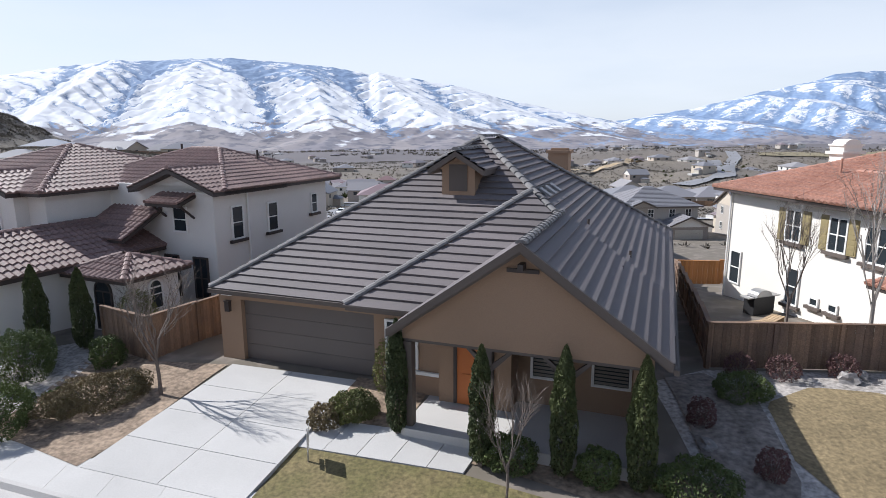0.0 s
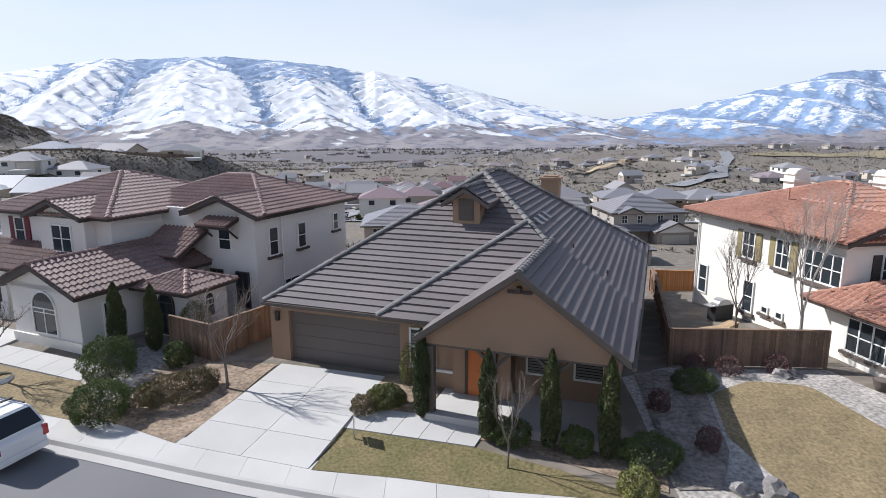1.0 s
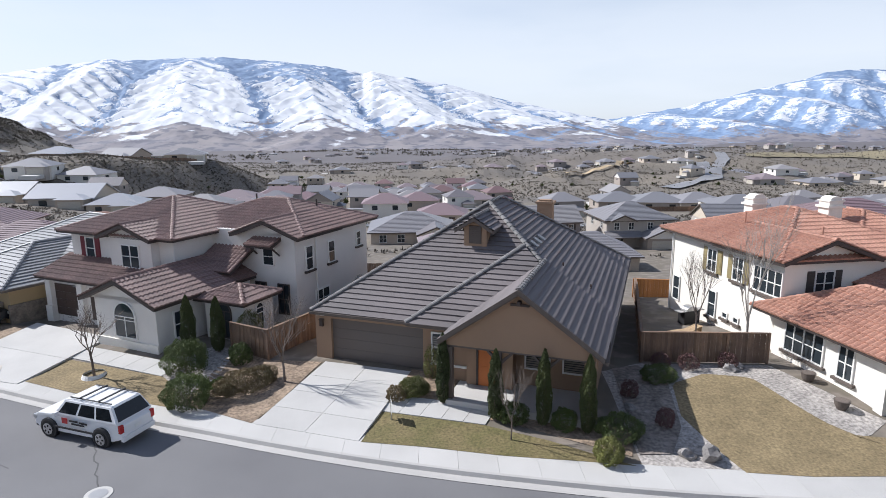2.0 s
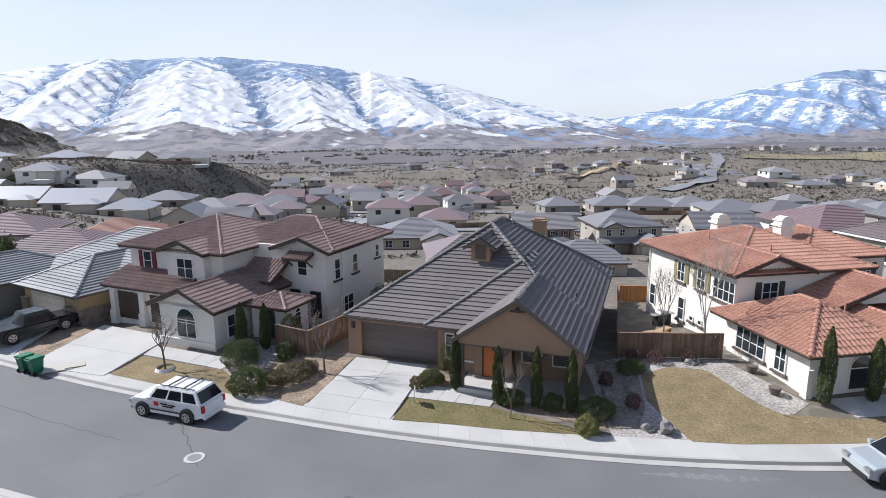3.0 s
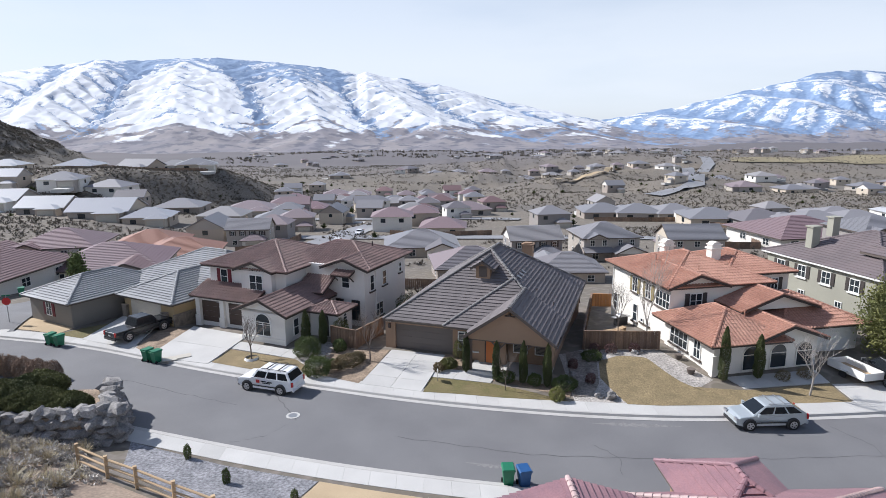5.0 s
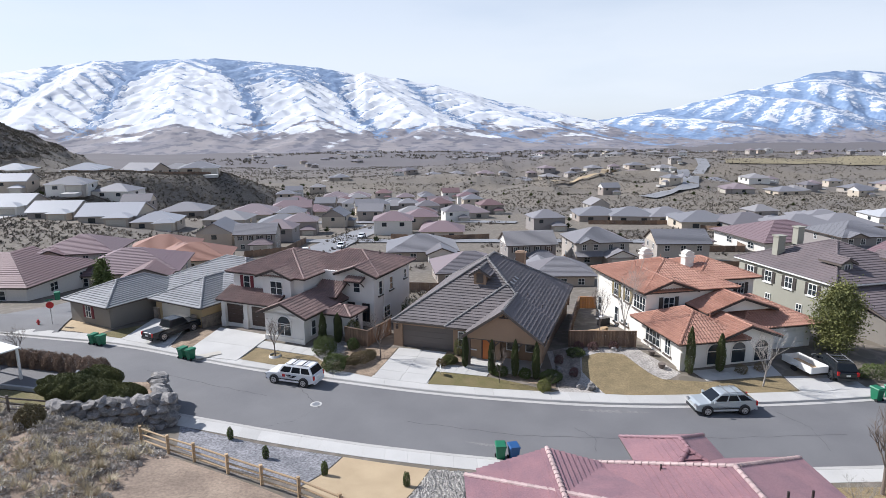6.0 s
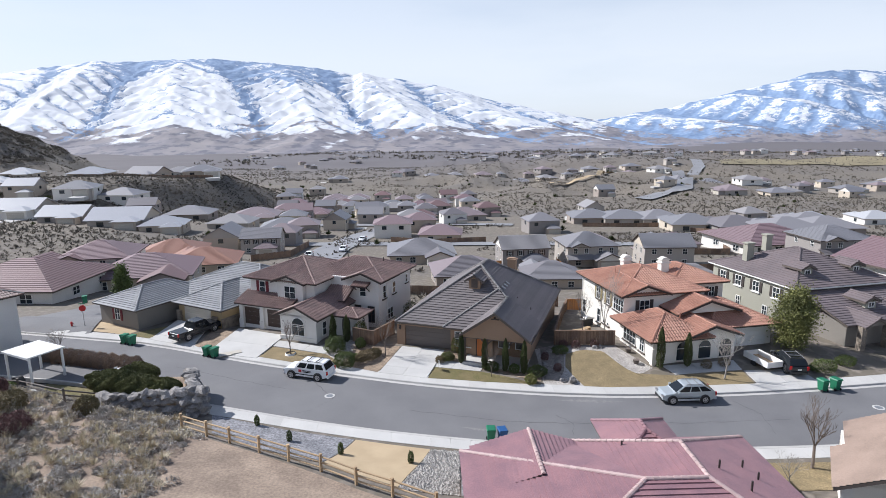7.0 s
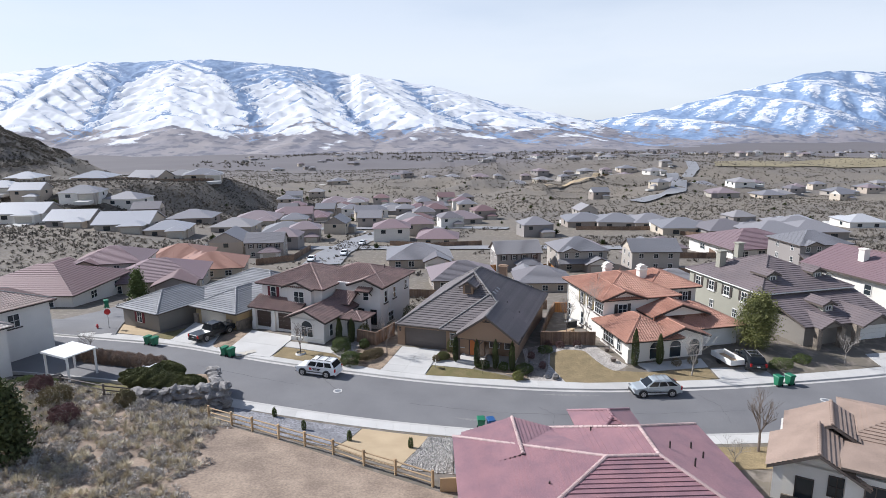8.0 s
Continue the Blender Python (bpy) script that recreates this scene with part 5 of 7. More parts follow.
def bare_tree(x, y, h, seed, mat="bark", spread=0.5, label="leafless young street tree", group="", levels=4, stem=0.34, r0=None, z=None):
    """Trunk and limbs that fork to fine twigs."""
    rng = random.Random(seed)
    T = thing("tree", pose(x, y, gz(x, y) if z is None else z), label, "tree", group)
    trunk, limbs, twigs = bmesh.new(), bmesh.new(), bmesh.new()
    r0 = r0 or h * 0.014
    top = Vector((rng.uniform(-0.1, 0.1), rng.uniform(-0.1, 0.1), h * stem))
    tube(trunk, [(0, 0, -0.1), top * 0.5 + Vector((0.02, 0, 0)), top], [r0 * 1.25, r0, r0 * 0.9], 8)

    def grow(p, d, length, r, level):
        mid = p + d * length * 0.5 + Vector((rng.uniform(-1, 1), rng.uniform(-1, 1), rng.uniform(-0.3, 1))) * length * 0.07
        end = p + d * length
        tube(limbs if level < 2 else twigs, [p, mid, end], [r, r * 0.75, r * 0.5], 5 if level < 2 else 3)
        if level >= levels:
            return
        for k in range(3 if level else 4):
            q = p.lerp(end, rng.uniform(0.45, 1.0))
            side = Vector((rng.uniform(-1, 1), rng.uniform(-1, 1), rng.uniform(-0.1, 0.7)))
            nd = (d + side * spread * 1.5).normalized()
            grow(q, nd, length * rng.uniform(0.5, 0.72), r * 0.55, level + 1)
    for k in range(5):
        a = 2 * math.pi * k / 5 + rng.uniform(-0.4, 0.4)
        d = Vector((math.cos(a) * spread, math.sin(a) * spread, 1)).normalized()
        grow(top * rng.uniform(0.75, 1.0), d, h * (1 - stem) * rng.uniform(0.42, 0.6), r0 * 0.6, 0)
    part("trunk", trunk, M[mat], T)
    part("limb", limbs, M[mat], T)
    part("twig", twigs, M[mat], T)
    return T


def leafy_tree(x, y, h, r, mat, seed, label, cone=False, n=3500, size=0.16, z=None):
    rng = np.random.default_rng(seed)
    T = thing("tree", pose(x, y, gz(x, y) if z is None else z), label, "tree")
    bm = bmesh.new()
    tube(bm, [(0, 0, -0.1), (0.05, 0, h * 0.45), (0, 0.03, h * 0.9)], [h * 0.022, h * 0.014, 0.02], 7)
    for k in range(12):
        a, zz = 2.4 * k, h * (0.2 + 0.055 * k)
        w = r * (1 - 0.07 * k) * 0.8
        tube(bm, [(0, 0, zz), (w * math.cos(a), w * math.sin(a), zz + w * 0.35)], [0.05, 0.015], 4)
    part("trunk", bm, M["bark"], T)
    k = rng.integers(0, 46, n)
    ca, cz = k * 2.399, (k + 0.5) / 46
    wid = r * (1.05 - cz) if cone else r * np.sqrt(np.clip(1 - (2 * cz - 0.9) ** 2, 0.05, 1))
    cr = wid * (0.35 + 0.5 * ((k * 7) % 10) / 10)
    g = rng.normal(size=(n, 3)) * r * 0.2
    pts = np.stack([cr * np.cos(ca), cr * np.sin(ca), h * (0.12 + 0.85 * cz)], 1) + g
    pts[:, 2] = np.maximum(pts[:, 2], 0.2)
    leaves("crown", pts, size, M[mat], T, rng)
    return T


# ---- rocks, fences, street things ----
def rock_mesh(name, r, seed, squash=0.75, detail=2):
    bm = bmesh.new()
    bmesh.ops.create_icosphere(bm, subdivisions=detail, radius=1.0)
    off = Vector((seed * 3.7, seed * 1.3, seed * 7.1))
    for v in bm.verts:
        d = v.co.normalized()
        k = 0.75 + 0.5 * noise.noise(d * 1.1 + off) + 0.2 * noise.noise(d * 2.6 + off)
        f = max(abs(d.x), abs(d.y), abs(d.z))
        v.co = d * r * k * (0.72 + 0.28 / f)
        v.co.z *= squash
    return mesh_of(name, bm, M["rock"])


ROCKS = [rock_mesh("boulder", 0.5, s) for s in range(5)]


def boulder(x, y, r, k, label="grey rough boulder lying in the gravel bed", group="boulders", lift=0.3):
    ob = new("boulder", ROCKS[k % 5])
    ob.matrix_basis = pose(x, y, gz(x, y) + r * lift, 0, 0, 57 * k) @ Matrix.Diagonal((r / 0.5, r / 0.5 * 0.85, r / 0.5, 1))
    return tagged(ob, label, "boulder", group)


def board_fence(points, h, label, mat="fence", cap=True, pitch=0.145):
    """Upright boards between posts, along plan points."""
    x0, y0 = points[0]
    F = thing("fence", pose(x0, y0, 0), label, "fence")
    board = {}
    for (ax, ay), (bx, by) in zip(points, points[1:]):
        L = math.hypot(bx - ax, by - ay)
        yaw = math.degrees(math.atan2(by - ay, bx - ax))
        n = max(1, round(L / 2.4))
        for i in range(n):
            px, py = ax + (bx - ax) * i / n, ay + (by - ay) * i / n
            qx, qy = ax + (bx - ax) * (i + 1) / n, ay + (by - ay) * (i + 1) / n
            z = min(gz(px, py), gz(qx, qy))
            m = pose(px - x0, py - y0, z, 0, 0, yaw)
            part("post", boxes((-0.06, -0.06, -0.3, 0.06, 0.06, h + 0.04)), M[mat], F, m=m)
            w = L / n
            part("rail", boxes((0.06, 0.02, 0.25, w - 0.06, 0.06, 0.34)), M[mat], F, m=m)
            part("rail", boxes((0.06, 0.02, h - 0.4, w - 0.06, 0.06, h - 0.31)), M[mat], F, m=m)
            if cap:
                part("cap_board", boxes((0.0, -0.08, h, w, 0.08, h + 0.035)), M[mat], F, m=m)
            k = max(1, round(w / pitch))
            for j in range(k):
                key = round(w / k, 3)
                if key not in board:
                    board[key] = mesh_of("board", boxes((0.004, -0.012, 0.03, key - 0.004, 0.012, h - 0.004)), M[mat])
                part("board", board[key], None, F, m=m @ pose(j * w / k, 0.0 if j % 2 else 0.012, 0))
    part("post", boxes((-0.06, -0.06, -0.3, 0.06, 0.06, h + 0.04)), M[mat], F, m=pose(points[-1][0] - x0, points[-1][1] - y0, gz(*points[-1]), 0, 0, 0))
    return F


def rail_fence(points, label, mat="rail", h=1.15, rails=3):
    x0, y0 = points[0]
    F = thing("rail_fence", pose(x0, y0, 0), label, "fence")
    for (x, y) in points:
        part("post", boxes((-0.08, -0.08, -0.35, 0.08, 0.08, h + 0.1), (-0.09, -0.09, h + 0.1, 0.09, 0.09, h + 0.14)), M[mat], F, m=pose(x - x0, y - y0, gz(x, y), 0, 0, 35))
    for (ax, ay), (bx, by) in zip(points, points[1:]):
        for k in range(rails):
            f = 0.3 + k * (h - 0.35) / max(1, rails - 1)
            bm = bmesh.new()
            tube(bm, [(ax - x0, ay - y0, gz(ax, ay) + f), (bx - x0, by - y0, gz(bx, by) + f)], [0.062, 0.062], 6)
            part("rail", bm, M[mat], F)
    return F


def wheelie_bin(x, y, yaw, z=-0.78, label="green plastic wheeled rubbish bin standing at the kerb", mat="bin_green", group="kerbside bins"):
    B = thing("rubbish_bin", pose(x, y, z, 0, 0, yaw), label, "bin", group)
    bm = bmesh.new()
    a = [bm.verts.new(p) for p in ((-0.24, -0.27, 0.06), (0.24, -0.27, 0.06), (0.24, 0.27, 0.06), (-0.24, 0.27, 0.06))]
    b = [bm.verts.new(p) for p in ((-0.32, -0.36, 1.02), (0.32, -0.36, 1.02), (0.32, 0.38, 1.02), (-0.32, 0.38, 1.02))]
    bm.faces.new(a[::-1])
    bm.faces.new(b)
    for i in range(4):
        bm.faces.new((a[i], a[(i + 1) % 4], b[(i + 1) % 4], b[i]))
    box(bm, -0.35, -0.39, 0.96, 0.35, 0.41, 1.02)
    part("body", bm, M[mat], B)
    part("lid", prism([(-0.36, 1.02), (0.36, 1.02), (0.3, 1.1), (-0.3, 1.1)], -0.42, 0.4), M[mat], B)
    bm = bmesh.new()
    tube(bm, [(-0.3, 0.46, 1.0), (0.3, 0.46, 1.0)], [0.025, 0.025], 6)
    part("handle", bm, M[mat], B)
    for s in (-0.3, 0.3):
        bm = bmesh.new()
        tube(bm, [(s - 0.04, 0.27, 0.12), (s + 0.04, 0.27, 0.12)], [0.12, 0.12], 12)
        part("wheel", bm, M["rubber"], B)
    return B


def disc(y0, y1, r, sides=20):
    bm = bmesh.new()
    tube(bm, [(0, y0, 0), (0, y0 + (y1 - y0) * 0.1, 0), (0, y1 - (y1 - y0) * 0.1, 0), (0, y1, 0)], [r * 0.9, r, r, r * 0.9], sides)
    return bm


def car(name, x, y, z, yaw, L, W, side, cabin, paint, label, category="car", r=0.36, axles=(0.19, 0.79), rack="", bed=None):
    """side: body outline along the length (share of L) and height; cabin: (x, z) foot front, top front, top rear, foot rear."""
    C = thing(name, pose(x, y, z, 0, 0, yaw), label, category)
    P = M[paint]
    out = [(px * L - L / 2, pz) for px, pz in side]
    bm = prism(out, -W / 2, W / 2)
    for v in bm.verts:
        t = abs(v.co.x) / (L / 2)
        v.co.y *= 1 - 0.13 * max(0, t - 0.72) / 0.28 - (0.05 if v.co.z > 0.85 else 0) - (0.04 if v.co.z < 0.4 else 0)
    es = [e for e in bm.edges]
    bmesh.ops.bevel(bm, geom=es, offset=0.055, segments=2, affect="EDGES", profile=0.6, clamp_overlap=True)
    part("body", bm, P, C, smooth=False)
    c = [(px * L - L / 2, pz) for px, pz in cabin]
    lo, hi = W / 2 * 0.95, W / 2 * 0.76
    zb, zt = c[0][1], c[1][1]

    def at(px, pz, s, grow=0.0):
        f = (pz - zb) / (zt - zb)
        return (px, s * (lo + (hi - lo) * f + grow), pz)
    bm = bmesh.new()
    A = [bm.verts.new(at(*p, -1)) for p in c]
    B = [bm.verts.new(at(*p, 1)) for p in c]
    bm.faces.new(A)
    bm.faces.new(B[::-1])
    for i in range(4):
        bm.faces.new((A[(i + 1) % 4], A[i], B[i], B[(i + 1) % 4]))
    bmesh.ops.recalc_face_normals(bm, faces=bm.faces)
    bmesh.ops.bevel(bm, geom=list(bm.edges), offset=0.04, segments=2, affect="EDGES")
    part("cabin", bm, P, C)
    lerp = lambda a, b, t: (a[0] + (b[0] - a[0]) * t, a[1] + (b[1] - a[1]) * t)

    def plate(nm, pts, th=0.012):
        bm = bmesh.new()
        v = [bm.verts.new(p) for p in pts]
        f = bm.faces.new(v)
        r_ = bmesh.ops.extrude_face_region(bm, geom=[f])
        f.normal_update()
        bmesh.ops.translate(bm, verts=[g for g in r_["geom"] if isinstance(g, bmesh.types.BMVert)], vec=f.normal * th)
        bmesh.ops.recalc_face_normals(bm, faces=bm.faces)
        part(nm, bm, M["car_glass"], C)
    # side windows, front and rear screens
    ends = [0.04, 0.36, 0.66, 0.95] if len(cabin) == 4 and (c[3][0] - c[0][0]) > 2.2 else [0.05, 0.5, 0.94]
    for s in (-1, 1):
        for a, b in zip(ends, ends[1:]):
            g = 0.018
            f0, f1 = lerp(c[0], c[3], a + g), lerp(c[0], c[3], b - g)
            t0, t1 = lerp(c[1], c[2], a + g), lerp(c[1], c[2], b - g)
            p = [lerp(f0, t0, 0.16), lerp(f1, t1, 0.16), lerp(f1, t1, 0.84), lerp(f0, t0, 0.84)]
            plate("side_window", [at(*q, s, 0.006) for q in (p if s > 0 else p[::-1])][::-1] if s > 0 else [at(*q, s, 0.006) for q in p])
    for nm, a, b, dx in (("windscreen", c[0], c[1], -0.012), ("rear_window", c[3], c[2], 0.012)):
        q0, q1 = lerp(a, b, 0.14), lerp(a, b, 0.9)
        y0, y1 = at(*q0, 1)[1] - 0.09, at(*q1, 1)[1] - 0.08
        pts = [(q0[0] + dx, -y0, q0[1]), (q0[0] + dx, y0, q0[1]), (q1[0] + dx, y1, q1[1]), (q1[0] + dx, -y1, q1[1])]
        plate(nm, pts)
    for ax in axles:
        for s in (-1, 1):
            wx, wy = ax * L - L / 2, s * (W / 2 - 0.1)
            part("wheel_arch", disc(-0.1, 0.1, r * 1.17), M["black_plastic"], C, m=pose(wx, s * (W / 2 - 0.085), r + 0.02))
            tyre = part("tyre", disc(-0.11, 0.11, r), M["rubber"], C, m=pose(wx, wy + s * 0.02, r))
            part("rim", disc(-0.02, 0.02, r * 0.66, 14), M["alloy"], tyre, m=pose(0, s * 0.108, 0))
            for k in range(5):
                part("spoke_gap", boxes((0.10, -0.006, -0.035, r * 0.52, 0.006, 0.035)), M["rubber"], tyre, m=pose(0, s * 0.13, 0, 0, 72 * k, 0))
    for s in (-1, 1):
        part("headlight", boxes((-L / 2 - 0.01, s * W * 0.36 - 0.17, 0.68, -L / 2 + 0.14, s * W * 0.36 + 0.17, 0.84), ), M["alloy"], C)
        part("tail_lamp", boxes((L / 2 - 0.1, s * W * 0.41 - 0.09, 0.72, L / 2 + 0.012, s * W * 0.41 + 0.09, 1.05)), M["lamp_red"], C)
        part("mirror", boxes((c[0][0] + 0.25, s * (W / 2 + 0.1) - 0.09, zb + 0.02, c[0][0] + 0.4, s * (W / 2 + 0.1) + 0.09, zb + 0.2)), P, C)
        part("sill_trim", boxes((-L * 0.24, s * (W / 2 + 0.004) - 0.012, 0.52, L * 0.24, s * (W / 2 + 0.004) + 0.012, 0.6)), M["black_plastic"], C)
    part("bumper", boxes((-L / 2 - 0.03, -W * 0.4, 0.3, -L / 2 + 0.1, W * 0.4, 0.5)), M["black_plastic"], C)
    part("bumper", boxes((L / 2 - 0.08, -W * 0.42, 0.34, L / 2 + 0.06, W * 0.42, 0.55)), P, C)
    part("number_plate", boxes((L / 2 + 0.01, -0.16, 0.68, L / 2 + 0.025, 0.16, 0.82)), M["white_trim"], C)
    if rack:
        for s in (-1, 1):
            bm = bmesh.new()
            tube(bm, [(c[1][0] + 0.2, s * hi * 0.86, zt + 0.07), (c[2][0] - 0.1, s * hi * 0.86, zt + 0.07)], [0.03, 0.03], 6)
            part("roof_rail", bm, M[rack], C)
        for f in (0.3, 0.7):
            px = c[1][0] + (c[2][0] - c[1][0]) * f
            part("cross_bar", boxes((px - 0.04, -hi * 0.95, zt + 0.09, px + 0.04, hi * 0.95, zt + 0.13)), M[rack], C)
    if bed:
        b0, b1 = bed[0] * L - L / 2, bed[1] * L - L / 2
        part("bed_cover", boxes((b0, -W / 2 + 0.1, 1.0, b1, W / 2 - 0.1, 1.075)), M["car_black"], C)
    return C


SUV = [(0.0, 0.45), (0.01, 0.82), (0.06, 1.0), (0.26, 1.08), (0.97, 1.1), (1.0, 0.98), (1.0, 0.45), (0.9, 0.3), (0.1, 0.28)]
CROSS = [(0.0, 0.42), (0.015, 0.75), (0.07, 0.9), (0.27, 1.02), (0.95, 1.08), (1.0, 0.92), (0.99, 0.45), (0.9, 0.3), (0.1, 0.28)]
SEDAN = [(0.0, 0.4), (0.015, 0.66), (0.08, 0.78), (0.28, 0.92), (0.86, 0.97), (0.98, 0.92), (1.0, 0.5), (0.9, 0.28), (0.1, 0.26)]
PICK = [(0.0, 0.55), (0.01, 0.95), (0.05, 1.08), (0.26, 1.12), (0.98, 1.05), (1.0, 0.95), (1.0, 0.55), (0.9, 0.42), (0.1, 0.4)]

# ---- paving ----
walkway = thing("pavement", pose(0, 0, 0), "pale concrete pavement slabs beside the kerb", "pavement", kind="structure")
near_walk = thing("pavement", pose(0, 0, 0), "pale concrete pavement slabs on the near side of the street", "pavement", kind="structure")
for line, way, holder, x0, x1 in ((far_kerb, 1, walkway, -49.0, 62.0), (near_kerb, -1, near_walk, -24.0, 50.0)):
    x = x0
    while x < x1:
        a, b = x + 0.004, x + 1.506
        cs = [(a, float(line(a)) + way * 0.175), (b, float(line(b)) + way * 0.175), (b, float(line(b)) + way * 1.62), (a, float(line(a)) + way * 1.62)]
        part("slab", slab(bmesh.new(), cs, [-0.612, -0.612, -0.575, -0.575]), M["concrete"], holder)
        x += 1.51


def paving(label, a0, a1, b0, b1, za, zb, nu, nv, category="driveway", gap=0.012):
    """Slabs in a grid between a far edge a0-a1 and a near edge b0-b1."""
    D = thing("driveway" if category == "driveway" else "path", pose(0, 0, 0), label, category, kind="structure")
    q = lambda u, v: tuple((Vector(a0).lerp(Vector(a1), u)).lerp(Vector(b0).lerp(Vector(b1), u), v))
    for i in range(nu):
        for j in range(nv):
            g, k = gap * nu / 6, gap * nv / 8
            us, vs = (i / nu + g / nu, (i + 1) / nu - g / nu), (j / nv + k / nv, (j + 1) / nv - k / nv)
            cs = [q(us[0], vs[0]), q(us[1], vs[0]), q(us[1], vs[1]), q(us[0], vs[1])]
            zs = [za + (zb - za) * v for v in (vs[0], vs[0], vs[1], vs[1])] if category == "driveway" else [max(gz(*p) + 0.05, -0.57) for p in cs]
            part("slab", slab(bmesh.new(), cs, zs, 0.35), M["concrete"], D)
    return D


paving("wide pale concrete driveway slabs", (-7.25, 23.25), (-2.75, 21.85), (-9.35, 17.75), (-4.65, 16.2), 0.0, -0.572, 2, 4)
paving("pale concrete path slabs along the lawn", (-3.55, 19.75), (1.2, 18.45), (-4.1, 18.55), (0.55, 17.2), -0.20, -0.24, 5, 1, "path")
paving("pale concrete porch step slabs", (-0.3, 20.4), (1.6, 19.6), (-0.75, 18.95), (1.2, 18.35), -0.04, -0.12, 1, 1, "path")
paving("curved pale concrete driveway of the white house", (-26.6, 30.2), (-20.6, 27.4), (-28.2, 23.9), (-22.4, 22.1), -0.05, -0.572, 1, 2)
paving("pale concrete garden path", (-20.9, 26.2), (-14.8, 23.6), (-21.6, 25.1), (-15.4, 22.5), -0.12, -0.2, 5, 1, "path")
paving("pale concrete driveway with a pickup", (-35.3, 34.2), (-30.6, 31.5), (-36.2, 28.4), (-30.3, 25.7), -0.2, -0.572, 2, 4)
paving("pale concrete driveway of the terracotta house", (26.0, 21.6), (31.2, 22.4), (25.8, 13.3), (31.6, 13.9), -0.1, -0.572, 2, 4)
paving("pale concrete path to the arched porch", (18.3, 17.1), (25.8, 18.0), (19.0, 15.5), (25.8, 16.2), -0.2, -0.35, 5, 1, "path")
paving("pale concrete driveway of the olive house", (45.4, 22.4), (50.4, 23.6), (44.5, 15.6), (51.0, 17.0), -0.1, -0.572, 2, 4)

# ---- planted ground ----
loft("lawn", [(-4.55, 16.15), (-2, 15.7), (1, 15.0), (4.5, 14.45), (6.0, 14.15)], [(-3.95, 18.5), (-1.8, 17.85), (0.5, 17.2), (3.0, 16.0), (5.0, 14.75)], LAWN_GREEN, "half-green dormant front lawn", "lawn")
loft("lawn", [(9.8, 13.65), (12, 13.35), (15, 13.3), (18, 13.3), (21, 13.35), (25.6, 13.5)], [(8.9, 17.4), (9.5, 20.0), (11.5, 21.1), (13.5, 20.6), (14.1, 17.6), (15.2, 15.9), (18.9, 15.3), (25.7, 16.1)], LAWN, "curved dormant straw-coloured lawn", "lawn", n=24)
# darker patch laid out along the edge of the house's shadow
loft("soil_bed", [(6.3, 14.9), (7.6, 14.9), (8.6, 16.6)], [(7.2, 21.8), (8.6, 22.2), (9.4, 20.4)], SHADED_SOIL, "rocky soil beside the house, darkened in colour by its shade", "ground", dz=0.05)
loft("gravel_bed", [(6.2, 14.1), (8, 13.8), (10.2, 13.6), (12, 14.8), (16.0, 15.9), (17.3, 16.8)], [(6.6, 21.5), (8.8, 22.5), (11.5, 22.3), (15.2, 22.1), (15.8, 20), (16.8, 17.6)], GRAVEL, "pale gravel garden bed", "gravel", dz=0.015, n=24)
loft("mulch_bed", [(-13.3, 19.7), (-11.6, 18.9), (-9.45, 17.8)], [(-12.5, 25.2), (-10.4, 23.7), (-7.4, 23.2)], MULCH, "straw-brown mulch bed", "mulch")
loft("mulch_bed", [(-0.9, 18.1), (1.3, 17.4), (3.5, 16.2), (6.0, 14.8)], [(-0.7, 18.6), (2.0, 17.9), (5.0, 17.0), (6.6, 16.6)], MULCH, "dark mulch bed below the porch", "mulch")
loft("mulch_bed", [(-3.6, 19.85), (-1.1, 19.1)], [(-2.7, 22.1), (-0.4, 21.0)], MULCH, "mulch bed beside the garage", "mulch")
loft("lawn", [(-22.2, 22.4), (-18, 20.6), (-15.2, 19.9), (-13.5, 19.3)], [(-21.5, 24.9), (-18, 23.5), (-15.4, 22.5), (-14.2, 21.6)], LAWN, "dormant brown lawn of the white house", "lawn")
loft("gravel_bed", [(-15.4, 22.6), (-13.8, 20.8), (-12.6, 20.4)], [(-16.2, 24.4), (-13.6, 25.6), (-12.3, 25.0)], GRAVEL, "pale gravel bed under shrubs", "gravel")
loft("lawn", [(-39.4, 29.8), (-36.3, 28.6)], [(-38.0, 31.3), (-35.6, 33.0)], LAWN_GREEN, "small green lawn", "lawn")
loft("gravel_bed", [(-46.5, 32.2), (-42, 30.9), (-39.5, 29.9)], [(-45.0, 35.3), (-41, 33.0), (-38.7, 31.5)], SAND, "sandy planting bed", "gravel")
loft("mulch_bed", [(-30.2, 25.8), (-28.3, 24.1)], [(-29.8, 31.0), (-26.8, 30.2)], MULCH, "brown verge between the driveways", "mulch")
loft("gravel_bed", [(-22.6, 9.6), (-16, 6.8), (-10.2, 5.0)], [(-21.2, 5.6), (-17.0, 2.6), (-12.0, 0.6)], GRAVEL_BLUE, "blue-grey gravel bed by the rail fence", "gravel", n=20)
loft("gravel_bed", [(-10.1, 5.0), (-7.5, 4.2), (-4.4, 3.35)], [(-11.9, 0.5), (-9.0, -1.4), (-6.6, -2.6)], SAND, "smooth pale tan decomposed granite bed", "gravel", n=20)
loft("gravel_bed", [(-4.3, 3.3), (-2.2, 2.95)], [(-6.5, -2.7), (-2.6, -3.4)], GRAVEL, "bed of pale cobbles", "gravel", n=12)
loft("gravel_bed", [(-2.1, 2.95), (-0.5, 2.6)], [(-2.5, -3.4), (-0.9, -3.4)], GRAVEL_BLUE, "blue-grey gravel strip by the house", "gravel", n=12)
